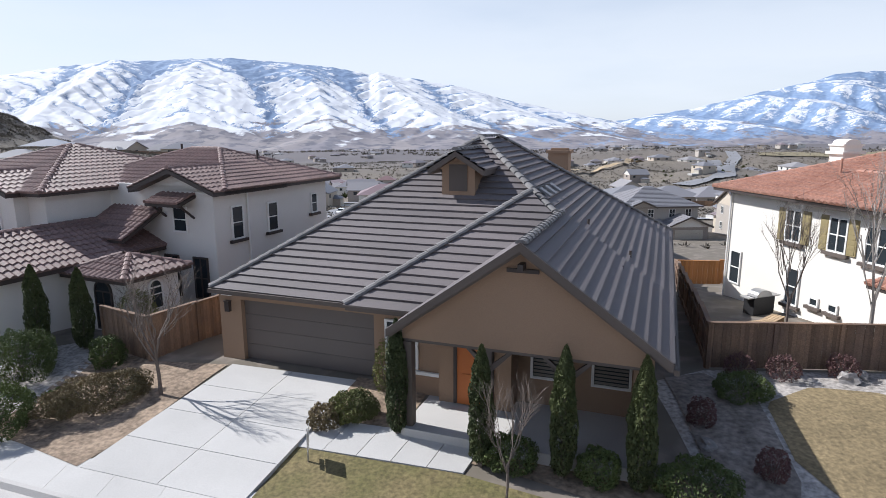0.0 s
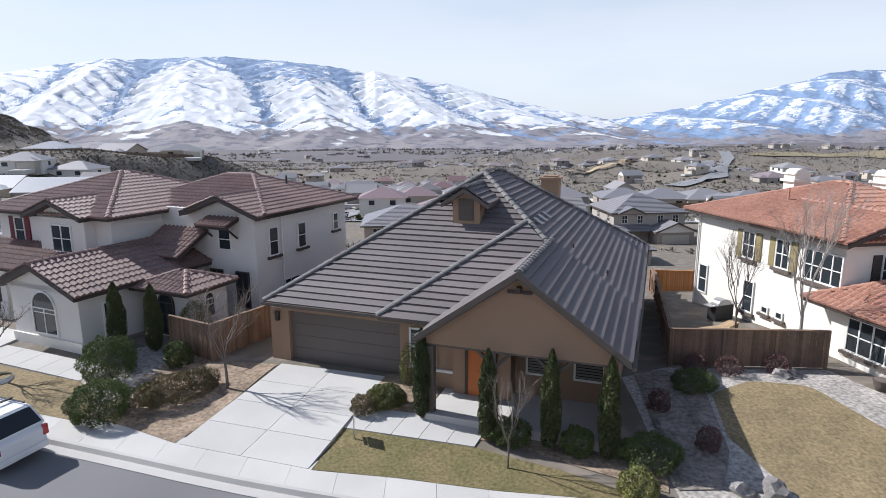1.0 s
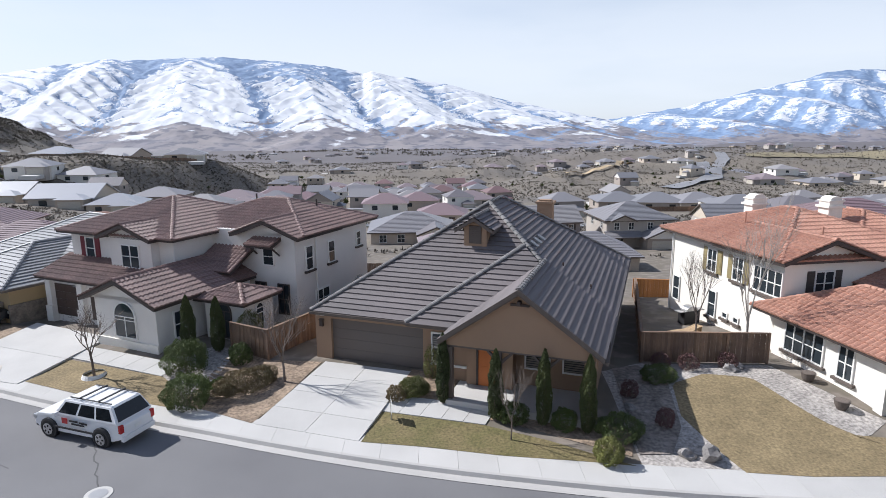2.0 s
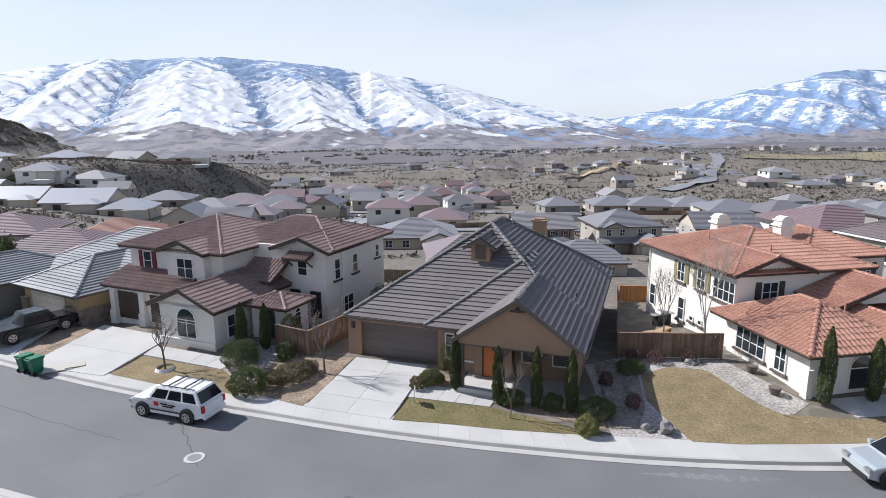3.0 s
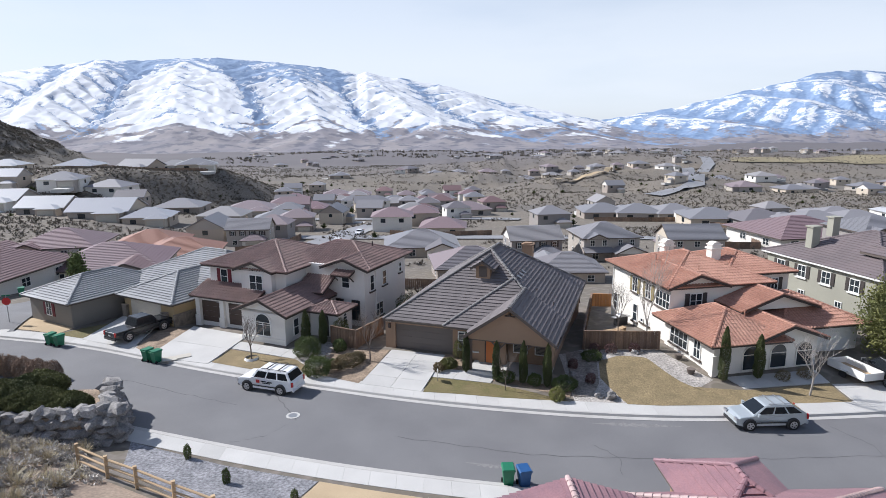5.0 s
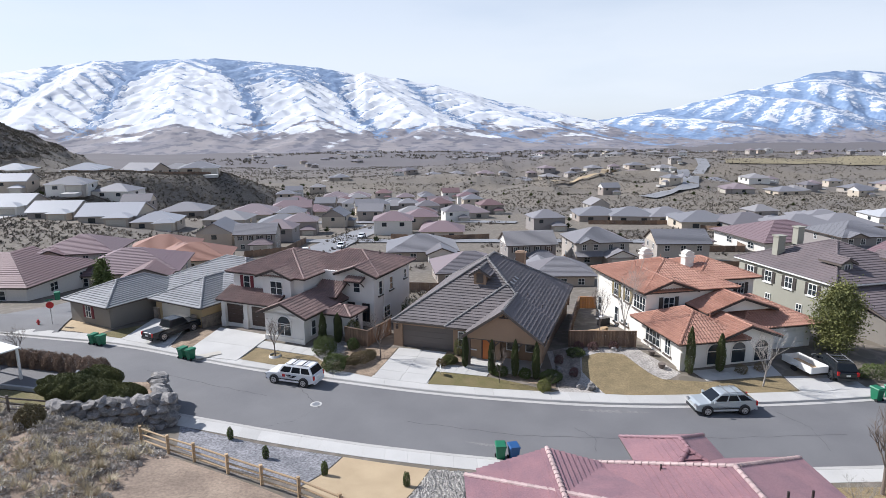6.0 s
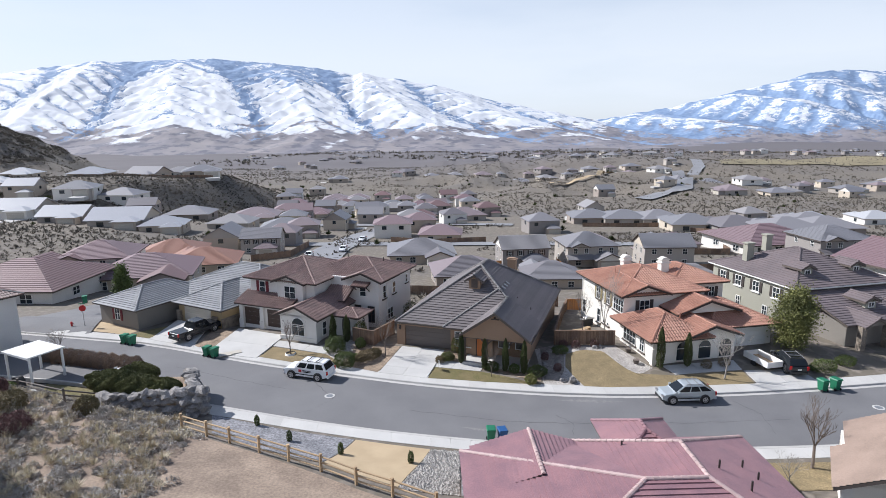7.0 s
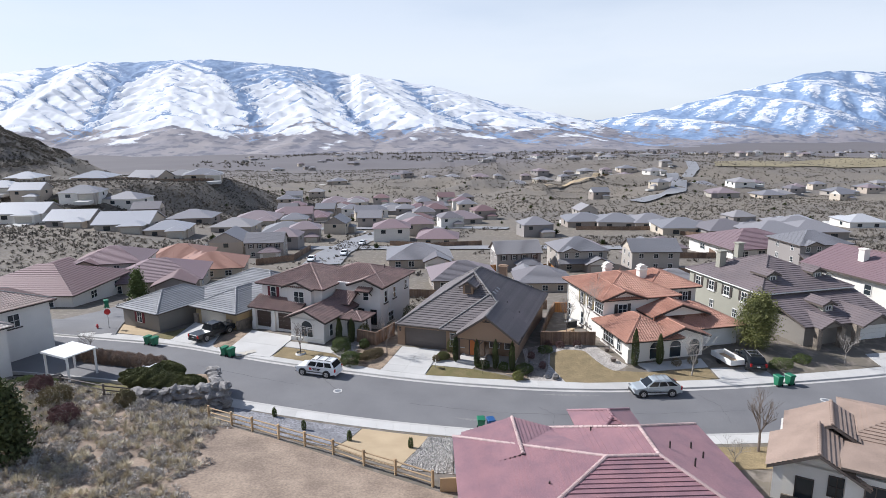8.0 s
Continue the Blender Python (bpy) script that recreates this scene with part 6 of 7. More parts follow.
loft("lawn", [(16.5, 0.6), (24.5, 0.4)], [(16.8, -3.5), (23.5, -3.5)], LAWN, "dry lawn on the near side of the street", "lawn")
loft("dirt_slope", [(-50, 12.5), (-34, 7.6), (-23.8, 4.9), (-19.0, 2.5), (-14.1, 0.0), (-9.3, -2.7), (-4.2, -5.4), (-2.7, -6.2)], [(-50, -32), (-36, -32), (-28, -32), (-20, -32), (-14, -32), (-9, -32), (-5, -32), (-2.7, -32)], material("bare_dirt", (0.37, 0.285, 0.215), 0.95, 0.3, patch=0.5, fine=6.0, second=(0.25, 0.19, 0.145), bump=0.8), "bare brown dirt slope", "ground", n=45, m=30)
loft("lawn", [(-41.5, 18.8), (-34.5, 15.6)], [(-39.5, 14.4), (-33.0, 12.2)], LAWN_GREEN, "yellow-green back lawn", "lawn", dz=0.05)
loft("terrace", [(-44.5, 17.6), (-39.8, 14.6)], [(-42.4, 12.6), (-37.2, 10.4)], M["concrete"], "pale concrete terrace", "terrace", dz=0.09)

# cobbles in the pale bed, as one heap of small stones
rng = np.random.default_rng(4)
cv, cf = [], []
for i in range(1500):
    v = rng.random()
    u = rng.random()
    x = (-4.3 + 2.1 * u) * (1 - v) + (-6.5 + 3.9 * u) * v
    y = (3.3 - 0.35 * u) * (1 - v) + (-2.7 - 0.7 * u) * v
    r = 0.06 + 0.09 * rng.random()
    o = len(cv)
    z = gz(x, y) + 0.04
    for a in range(5):
        t = 2 * math.pi * a / 5 + rng.random()
        cv.append((x + r * math.cos(t), y + r * 0.8 * math.sin(t), z))
    cv.append((x, y, z + r * 0.7))
    cf += [(o + a, o + (a + 1) % 5, o + 5) for a in range(5)]
tagged(sheet("cobbles", cv, cf, material("pale_cobble", (0.52, 0.49, 0.45), 0.9, 0.4, patch=3.0, fine=9.0)), "loose pale grey cobbles", "stones", kind="stuff")

# ---- things in the gardens ----
for k, (x, y, h, r) in enumerate(((-1.2, 18.95, 3.2, 0.33), (1.0, 17.55, 3.1, 0.34), (2.95, 17.0, 3.3, 0.34), (4.65, 16.4, 3.3, 0.36))):
    cypress(x, y, h, r, 10 + k, "cypresses before the porch")
for k, (x, y, h, r) in enumerate(((-14.7, 24.5, 3.3, 0.42), (-13.3, 24.9, 3.0, 0.4))):
    cypress(x, y, h, r, 20 + k, "cypresses at the white house")
for k, (x, y, h, r) in enumerate(((17.9, 16.6, 4.2, 0.42), (20.7, 16.9, 3.4, 0.42))):
    cypress(x, y, h, r, 30 + k, "cypresses at the arched porch")
ROUND = "rounded dense green evergreen shrub"
for k, (x, y, r, h, mt, lb, lg, yw, n) in enumerate((
        (-14.3, 22.9, 1.15, 1.7, "shrub", ROUND, 1, 0, 3600), (-12.9, 19.6, 1.1, 1.5, "shrub", ROUND, 1, 0, 3600),
        (-10.6, 20.9, 0.8, 1.05, "shrub_brown", "long clipped brown-green winter hedge", 2.1, 42, 4200), (-11.9, 21.0, 0.5, 0.6, "shrub", ROUND, 1, 0, 900),
        (-11.7, 23.5, 0.6, 1.1, "shrub", "upright light green shrub beside the fence", 1, 0, 1500),
        (-2.55, 19.75, 0.6, 0.85, "shrub_yellow", "loose yellow-green shrub beside the path", 1.2, 0, 2200), (-3.3, 19.4, 0.5, 0.7, "shrub_brown", "small dark red-brown shrub", 1, 0, 900),
        (-1.7, 21.2, 0.42, 1.7, "shrub_yellow", "small standard tree with yellow-green leaves", 1, 0, 700),
        (1.75, 17.4, 0.6, 0.9, "shrub", "dark shrub below the porch", 1.2, 0, 1200), (3.8, 16.8, 0.55, 0.9, "shrub", "dark shrub below the porch", 1, 0, 1200),
        (5.9, 16.1, 0.85, 1.0, "shrub", "dark spreading shrub in shade", 1.2, 0, 1800), (5.0, 14.55, 0.6, 0.95, "shrub_yellow", "bright yellow-green shrub at the pavement", 1, 0, 1600),
        (9.0, 20.4, 0.75, 0.8, "shrub", "low dark green shrub", 1.2, 0, 1300), (-6.3, 33.5, 1.3, 2.6, "cypress", "large dark evergreen beside the white house", 1, 0, 2600),
        (-12.0, 26.3, 0.8, 1.9, "shrub_yellow", "leafy yellow-green shrub behind the fence", 1, 0, 1300),
        (33.5, 15.8, 0.9, 1.2, "shrub", ROUND, 1.6, 10, 2200), (36.5, 17.0, 0.8, 1.0, "shrub", ROUND, 1.3, 0, 1500))):
    shrub(x, y, r, h, mt, 50 + k, lb, n=n, long=lg, yaw=yw, size=0.055)
for k, (x, y, r) in enumerate(((9.7, 22.0, 0.5), (11.0, 21.8, 0.55), (13.0, 21.9, 0.5), (7.2, 19.0, 0.4), (8.0, 16.8, 0.4), (22.5, 16.7, 0.55), (24.4, 17.0, 0.6))):
    shrub(x, y, r, 0.8, "twig_red" if k < 5 else "shrub_brown", 80 + k, "leafless reddish twiggy shrub" if k < 5 else "dark clipped hedge below the arches", n=500, size=0.05)
bare_tree(-8.9, 21.4, 4.0, 3, spread=0.45)
bare_tree(1.5, 16.1, 3.0, 5, spread=0.36, r0=0.03)
bare_tree(-19.0, 22.9, 4.2, 7, spread=0.55, label="leafless reddish street tree in a white ring")
bare_tree(14.2, 22.6, 8.6, 9, "bark_pale", 0.24, "tall pale leafless birch by the fence", stem=0.3, r0=0.062)
bare_tree(12.2, 23.9, 6.2, 12, "bark", 0.3, "leafless dark tree behind the fence", r0=0.045)
bare_tree(23.2, 14.5, 4.6, 15, "bark_pale", 0.55, "spreading pale leafless tree on the lawn")
bare_tree(22.0, -0.3, 5.0, 17, "bark", 0.42, "leafless young tree beside the street", r0=0.1)
bare_tree(18.5, -3.2, 2.6, 19, "bark_pale", 0.6, "low leafless shrub tree")
bare_tree(-44.0, 24.5, 3.4, 21, "bark", 0.5)
bare_tree(41.0, 16.6, 3.6, 23, "bark_pale", 0.5)
leafy_tree(33.3, 20.6, 6.2, 2.3, "shrub_yellow", 41, "dense yellow-green pine beside the olive house", False, 15000, 0.10)
leafy_tree(-56.0, 62.0, 5.5, 1.9, "shrub", 42, "green conifer among the brown houses", True, 3000, 0.2)
leafy_tree(-34.3, -3.2, 5.6, 2.0, "cypress", 43, "dark green conifer on the brushy slope", True, 6500, 0.16)
bm = bmesh.new()
bmesh.ops.create_cone(bm, cap_ends=False, segments=20, radius1=0.62, radius2=0.5, depth=0.22)
ring = mesh_of("tree_ring", bm, M["white_trim"])
ob = new("tree_ring", ring)
ob.matrix_basis = pose(-19.0, 22.9, gz(-19, 22.9) + 0.08)
tagged(ob, "white ring edging round a street tree", "edging")
for k, (x, y, r) in enumerate(((8.1, 14.75, 0.42), (8.95, 14.6, 0.55), (9.7, 21.2, 0.4), (12.9, 21.5, 0.4), (13.5, 21.7, 0.32), (6.9, 18.0, 0.3))):
    boulder(x, y, r, k)
for x, y in ((16.0, 20.2), (15.95, 17.7)):
    P = thing("plant_pot", pose(x, y, gz(x, y)), "round dark terracotta plant pot on gravel", "pot", "plant pots")
    bm = bmesh.new()
    tube(bm, [(0, 0, 0), (0, 0, 0.18), (0, 0, 0.36), (0, 0, 0.42)], [0.18, 0.27, 0.31, 0.33], 18)
    part("pot", bm, M["fascia_grey"], P)
    bm = bmesh.new()
    tube(bm, [(0, 0, 0.415), (0, 0, 0.432)], [0.28, 0.28], 18)
    part("soil", bm, M["bark"], P)
S = thing("yard_sign", pose(-3.45, 17.85, gz(-3.45, 17.85), 0, 0, 98), "small white yard sign on a thin post", "sign")
part("post", boxes((-0.02, -0.02, -0.2, 0.02, 0.02, 0.95)), M["steel"], S)
part("board", boxes((-0.28, -0.012, 0.45, 0.28, -0.021, 0.95), (-0.22, -0.012, 0.3, 0.22, -0.021, 0.42)), M["white_trim"], S)

board_fence([(-12.6, 25.0), (-10.3, 23.7), (-8.3, 27.4)], 1.65, "weathered brown cedar board fence beside the garage")
board_fence([(8.95, 22.7), (11.1, 22.6), (13.2, 22.45), (15.2, 22.3)], 1.6, "weathered cedar board fence by the white house")
board_fence([(8.95, 22.8), (10.4, 27.5), (12.3, 33.5), (14.2, 39.5)], 1.6, "weathered cedar side fence between the houses")
board_fence([(14.2, 39.8), (20.0, 39.0), (26.0, 40.0)], 1.5, "fresh orange cedar fence behind the houses", "fence_new")
board_fence([(-4.0, 47.0), (4.0, 46.0), (14.0, 44.0)], 1.5, "brown cedar fence along the back gardens")
# patio clutter behind the side fence
ob = thing("barbecue", pose(14.3, 29.6, gz(14.3, 29.6), 0, 0, 20), "black barbecue grill with steel lid on the patio", "grill")
part("cart", boxes((-0.6, -0.28, 0.05, 0.6, 0.28, 0.85)), M["black_plastic"], ob)
part("lid", prism([(0.45 * math.cos(math.pi * i / 8), 0.86 + 0.3 * math.sin(math.pi * i / 8)) for i in range(9)], -0.26, 0.26), M["steel"], ob)
part("shelf", boxes((-0.95, -0.26, 0.84, -0.6, 0.26, 0.88), (0.6, -0.26, 0.84, 0.95, 0.26, 0.88)), M["steel"], ob)
for k, (x, y, yw) in enumerate(((12.4, 26.2, 15), (13.4, 26.9, 40))):
    ob = thing("patio_bench", pose(x, y, gz(x, y), 0, 0, yw), "weathered wooden patio bench", "bench", "patio benches")
    for i in range(4):
        part("slat", boxes((-0.7, -0.25 + i * 0.13, 0.42, 0.7, -0.14 + i * 0.13, 0.45)), M["rail"], ob)
    for sx in (-0.6, 0.6):
        part("leg", boxes((sx - 0.04, -0.24, 0, sx + 0.04, 0.24, 0.42)), M["rail"], ob)

rail_fence([(-23.4, 5.6), (-20.9, 3.9), (-18.9, 2.9), (-16.4, 1.5), (-14.1, 0.4), (-11.7, -0.8), (-9.2, -2.3), (-6.8, -3.5), (-4.1, -5.0)], "pale split-rail fence at the foot of the slope")
rail_fence([(-43.0, 13.6), (-39.0, 10.9), (-33.6, 8.2), (-31.5, 11.0)], "dark weathered post-and-rail fence at the corner garden", "fascia_grey")

# rock retaining wall
R = thing("rock_wall", pose(-28, 11, 0), "dry-stacked wall of large grey boulders", "retaining wall")
rr = random.Random(6)
for (ax, ay), (bx, by), count in (((-31.6, 8.6), (-23.6, 9.6), 11), ((-23.4, 9.9), (-25.4, 14.2), 7)):
    for j in range(4):
        for i in range(count):
            f = (i + 0.5 * (j % 2)) / (count - 0.5)
            x, y = ax + (bx - ax) * f, ay + (by - ay) * f
            k = rr.uniform(0.9, 1.15)
            inx, iny = (0.05 * j, 0.2 * j) if ay < 9 else (-0.2 * j, 0.0)
            part("stone", ROCKS[rr.randrange(5)], None, R, m=pose(x + inx + 28, y + iny - 11, -0.45 + 0.6 * j + rr.uniform(-0.06, 0.06), rr.uniform(-20, 20), rr.uniform(-20, 20), rr.uniform(0, 360)) @ Matrix.Diagonal((1.6 * k, 1.3 * k, 1.2 * k, 1)))
part("backfill", boxes((-3.2, -1.6, -1.2, 2.6, 2.6, 1.15)), MULCH, R, "brown soil behind the stones")
for k, (x, y, r, h) in enumerate(((-31.4, 11.6, 1.55, 1.7), (-29.2, 11.0, 1.5, 1.5), (-30.2, 13.2, 1.4, 1.7), (-27.2, 10.9, 1.25, 1.15), (-32.8, 12.6, 1.3, 1.3))):
    T = shrub(x, y, r, h, "juniper", 120 + k, "spreading olive-green juniper above the rock wall", n=9000, size=0.085, long=1.3, group="junipers")
    T.location.z = 0.95
for k, (x, y, r) in enumerate(((-33.8, 2.6, 1.2), (-36.5, 6.0, 1.4), (-39.5, 8.8, 1.1), (-30.5, 5.8, 0.9))):
    shrub(x, y, r, 1.5, "twig_red" if k % 2 == 0 else "shrub_brown", 180 + k, "tall leafless reddish brush on the slope", n=1300, size=0.1, group="slope brush")
for k in range(9):
    x, y = -44.2 + 1.32 * k, 23.0 - 0.42 * k
    shrub(x, y, 0.85, 1.9, "hedge_twig", 140 + k, "tall brown leafless clipped hedge plant", n=3800, size=0.055, long=1.15, yaw=-20, group="brown hedge")
for k, (x, y, r) in enumerate(((-40.4, 10.6, 1.1), (-42.4, 11.2, 1.2))):
    shrub(x, y, r, 0.8, "shrub", 170 + k, "low spreading green shrub by the rail fence", n=2600, size=0.07, long=1.4, yaw=-20, group="low shrubs")
for k, (x, y) in enumerate(((-18.3, 7.6), (-15.1, 4.8), (-10.9, 2.6), (-5.8, 1.3))):
    shrub(x, y, 0.22, 0.95, "shrub", 160 + k, "small upright young conifer in gravel", n=350, size=0.06, group="young conifers")

# ---- vehicles and bins ----
car("suv", -16.0, 17.6, -0.775, -19.5, 4.75, 1.9, SUV, [(0.26, 1.07), (0.38, 1.74), (0.9, 1.74), (0.985, 1.08)], "car_white", "white parked sport utility vehicle with black roof rack", r=0.38, rack="black_plastic")
suv = [o for o in scene.objects if o.name == "suv"][0]
for s in (-1, 1):
    part("door_mark", boxes((-0.62, s * 0.965 - 0.006, 0.78, -0.32, s * 0.965 + 0.006, 1.02)), M["sign_red"], suv, "red square door mark")
    for x0, x1, z0 in ((-0.2, 0.25, 0.9), (0.32, 0.75, 0.88), (-0.1, 0.6, 0.78)):
        part("door_mark", boxes((x0, s * 0.965 - 0.006, z0, x1, s * 0.965 + 0.006, z0 + 0.08)), M["car_black"], suv, "dark lettering bar")
car("crossover", 17.95, 10.95, -0.775, 1.0, 4.72, 1.84, CROSS, [(0.22, 1.0), (0.41, 1.62), (0.78, 1.62), (0.985, 1.05)], "car_silver", "silver parked crossover car with dark glass roof", r=0.37, rack="steel")
car("pickup_truck", -31.2, 29.2, -0.42, 58 + 180, 5.8, 2.0, PICK, [(0.27, 1.1), (0.36, 1.82), (0.60, 1.82), (0.655, 1.1)], "car_black", "black pickup truck with covered bed on the driveway", r=0.42, bed=(0.67, 0.985))
car("sedan", -33.2, 17.3, -0.775, -22, 4.7, 1.8, SEDAN, [(0.28, 0.9), (0.42, 1.42), (0.72, 1.42), (0.88, 0.95)], "car_white", "white parked sedan behind the rock wall", r=0.33)
car("station_wagon", 30.6, 16.7, -0.45, -100, 4.8, 1.82, CROSS, [(0.25, 1.0), (0.4, 1.6), (0.88, 1.6), (0.98, 1.06)], "car_black", "black estate car with roof rails on the driveway", r=0.36, rack="steel")
B = thing("utility_trailer", pose(28.3, 17.2, -0.42, 0, 0, 100), "white open-topped utility trailer on the driveway", "trailer")
part("bed", boxes((-1.6, -0.8, 0.45, 1.6, 0.8, 0.52)), M["rail"], B, "bare plywood bed")
for s_ in (-1, 1):
    part("side_panel", boxes((-1.6, s_ * 0.82 - 0.03, 0.45, 1.6, s_ * 0.82 + 0.03, 1.05)), M["white_trim"], B)
    part("end_panel", boxes((s_ * 1.63 - 0.03, -0.85, 0.45, s_ * 1.63 + 0.03, 0.85, 1.0)), M["white_trim"], B)
    part("wheel", disc(-0.09, 0.09, 0.3), M["rubber"], B, m=pose(0.1, s_ * 0.95, 0.3))
    part("mudguard", boxes((-0.32, s_ * 0.96 - 0.11, 0.62, 0.52, s_ * 0.96 + 0.11, 0.65)), M["white_trim"], B)
part("drawbar", boxes((1.6, -0.05, 0.4, 2.7, 0.05, 0.48)), M["steel"], B)
for x, y, yw in ((-27.9, 23.45, 155), (-27.0, 23.05, 150), (-38.6, 27.7, 160), (-37.6, 27.3, 155), (0.25, 4.75, 0), (31.0, 12.15, 190), (32.3, 12.35, 195), (-52.0, 44.0, 30)):
    wheelie_bin(x, y, yw)
wheelie_bin(1.1, 4.6, 10, label="blue plastic recycling bin with rubbish on top", mat="car_blue")
ob = thing("cardboard", pose(-25.7, 23.3, -0.56, 0, 0, 25), "flattened pale cardboard sheets on the pavement", "cardboard")
part("cardboard_sheet", boxes((-0.9, -0.5, 0.0, 0.7, 0.5, 0.05)), M["garage_cream"], ob)
part("cardboard_sheet", boxes((0.3, -0.4, 0.05, 1.4, 0.45, 0.1)), M["garage_cream"], ob)

# manhole cover and collar
for x, y, col in ((-13.35, 13.0, 1), (33.5, 8.6, 1)):
    ob = thing("manhole", pose(x, y, -0.80 + 0.10 * (1 - abs(y - (near_kerb(x) + far_kerb(x)) / 2) / ((far_kerb(x) - near_kerb(x)) / 2)) + 0.004), "iron manhole cover in a pale concrete collar", "manhole", "manholes")
    bm = bmesh.new()
    tube(bm, [(0, 0, -0.05), (0, 0, 0.012)], [0.46, 0.46], 28)
    part("collar", bm, M["concrete"], ob)
    bm = bmesh.new()
    tube(bm, [(0, 0, -0.05), (0, 0, 0.02)], [0.31, 0.31], 24)
    part("cover", bm, M["steel"], ob)

# stains, cracks and a pale patch in the asphalt
for pts in ([(-15.9, 17.2), (-14.3, 14.6), (-13.0, 12.3), (-14.6, 10.4), (-16.8, 9.6)], [(-6, 9.9), (2, 7.6), (9, 6.9), (17, 6.7), (26, 6.9)], [(6, 8.6), (7.2, 7.0), (6.6, 5.0)], [(-30, 20.4), (-22, 16.6), (-17, 14.4)], [(22, 10.4), (23, 8.0), (22.4, 4.4)]):
    X, Y = [], []
    for (ax, ay), (bx, by) in zip(pts, pts[1:]):
        for i in range(8):
            t = i / 8
            X.append(ax + (bx - ax) * t + 0.06 * math.sin(7.7 * (ax + i)))
            Y.append(ay + (by - ay) * t + 0.08 * math.sin(5.1 * (by + 2 * i)))
    X, Y = np.array(X), np.array(Y)
    mid_ = (near_kerb(X) + far_kerb(X)) / 2
    Zr = -0.80 + 0.10 * (1 - np.abs(Y - mid_) / ((far_kerb(X) - near_kerb(X)) / 2)) + 0.006
    tagged(grid_mesh("road_crack", np.stack([X - 0.02, X + 0.02]), np.stack([Y - 0.022, Y + 0.022]), np.stack([Zr, Zr]), M["asphalt_seal"], False), "dark sealed crack in the asphalt", "crack", kind="structure")
for x0, x1, off in ((6.5, 12.5, 1.15), (-2.0, 1.0, 7.4)):
    X = np.linspace(x0, x1, 30)
    w = 0.22 * np.sin(np.linspace(0, math.pi, 30)) * (1 + 0.5 * np.sin(np.arange(30) * 1.9))
    Y = far_kerb(X) - off
    Zr = -0.80 + 0.10 * (1 - np.abs(off - 4.6) / 4.6) + 0.006
    tagged(grid_mesh("road_stain", np.stack([X, X]), np.stack([Y - w, Y + w]), np.full((2, 30), Zr), M["asphalt_pale"], False), "pale dried stain on the asphalt", "stain", kind="structure")

# corner: stop sign, hydrant
S = thing("stop_sign", pose(-46.2, 33.4, gz(-46.2, 33.4), 0, 0, 20), "red octagonal stop sign on a steel post", "sign")
part("post", boxes((-0.03, -0.03, -0.2, 0.03, 0.03, 2.9)), M["steel"], S)
part("plate", prism([(0.4 * math.cos(math.pi / 8 + math.pi * i / 4), 2.3 + 0.4 * math.sin(math.pi / 8 + math.pi * i / 4)) for i in range(8)], -0.05, -0.035), M["sign_red"], S)
part("street_name_blade", boxes((-0.36, -0.01, 2.82, 0.36, 0.01, 2.95)), M["bin_green"], S)
ob = thing("fire_hydrant", pose(-47.6, 33.2, gz(-47.6, 33.2)), "red fire hydrant at the corner", "hydrant")
bm = bmesh.new()
tube(bm, [(0, 0, 0), (0, 0, 0.1), (0, 0, 0.12), (0, 0, 0.55), (0, 0, 0.6), (0, 0, 0.72)], [0.17, 0.17, 0.11, 0.11, 0.15, 0.05], 12)
part("barrel", bm, M["sign_red"], ob)
bm = bmesh.new()
tube(bm, [(-0.2, 0, 0.42), (0.2, 0, 0.42)], [0.07, 0.07], 10)
part("nozzle", bm, M["sign_red"], ob)

# white garden pergola at the corner house
G = thing("pergola", pose(-42.6, 18.6, gz(-42.6, 18.6) + 0.4, 0, 0, -28), "white flat-roofed garden pergola", "pergola")
part("roof", boxes((-2.1, -1.7, 2.7, 2.1, 1.7, 2.82), (-2.15, -1.75, 2.6, 2.15, -1.7, 2.8), (-2.15, 1.7, 2.6, 2.15, 1.75, 2.8)), M["white_trim"], G)
for sx in (-1.9, 1.9):
    for sy in (-1.5, 1.5):
        part("post", boxes((sx - 0.09, sy - 0.09, -0.3, sx + 0.09, sy + 0.09, 2.7)), M["white_trim"], G)
ob = thing("barbecue", pose(-42.3, 15.6, gz(-42.3, 15.6), 0, 0, -20), "dark covered grill under the pergola", "grill")
part("cart", boxes((-0.5, -0.3, 0.0, 0.5, 0.3, 0.9)), M["black_plastic"], ob)
part("lid", prism([(0.45 * math.cos(math.pi * i / 6), 0.9 + 0.3 * math.sin(math.pi * i / 6)) for i in range(7)], -0.28, 0.28), M["black_plastic"], ob)


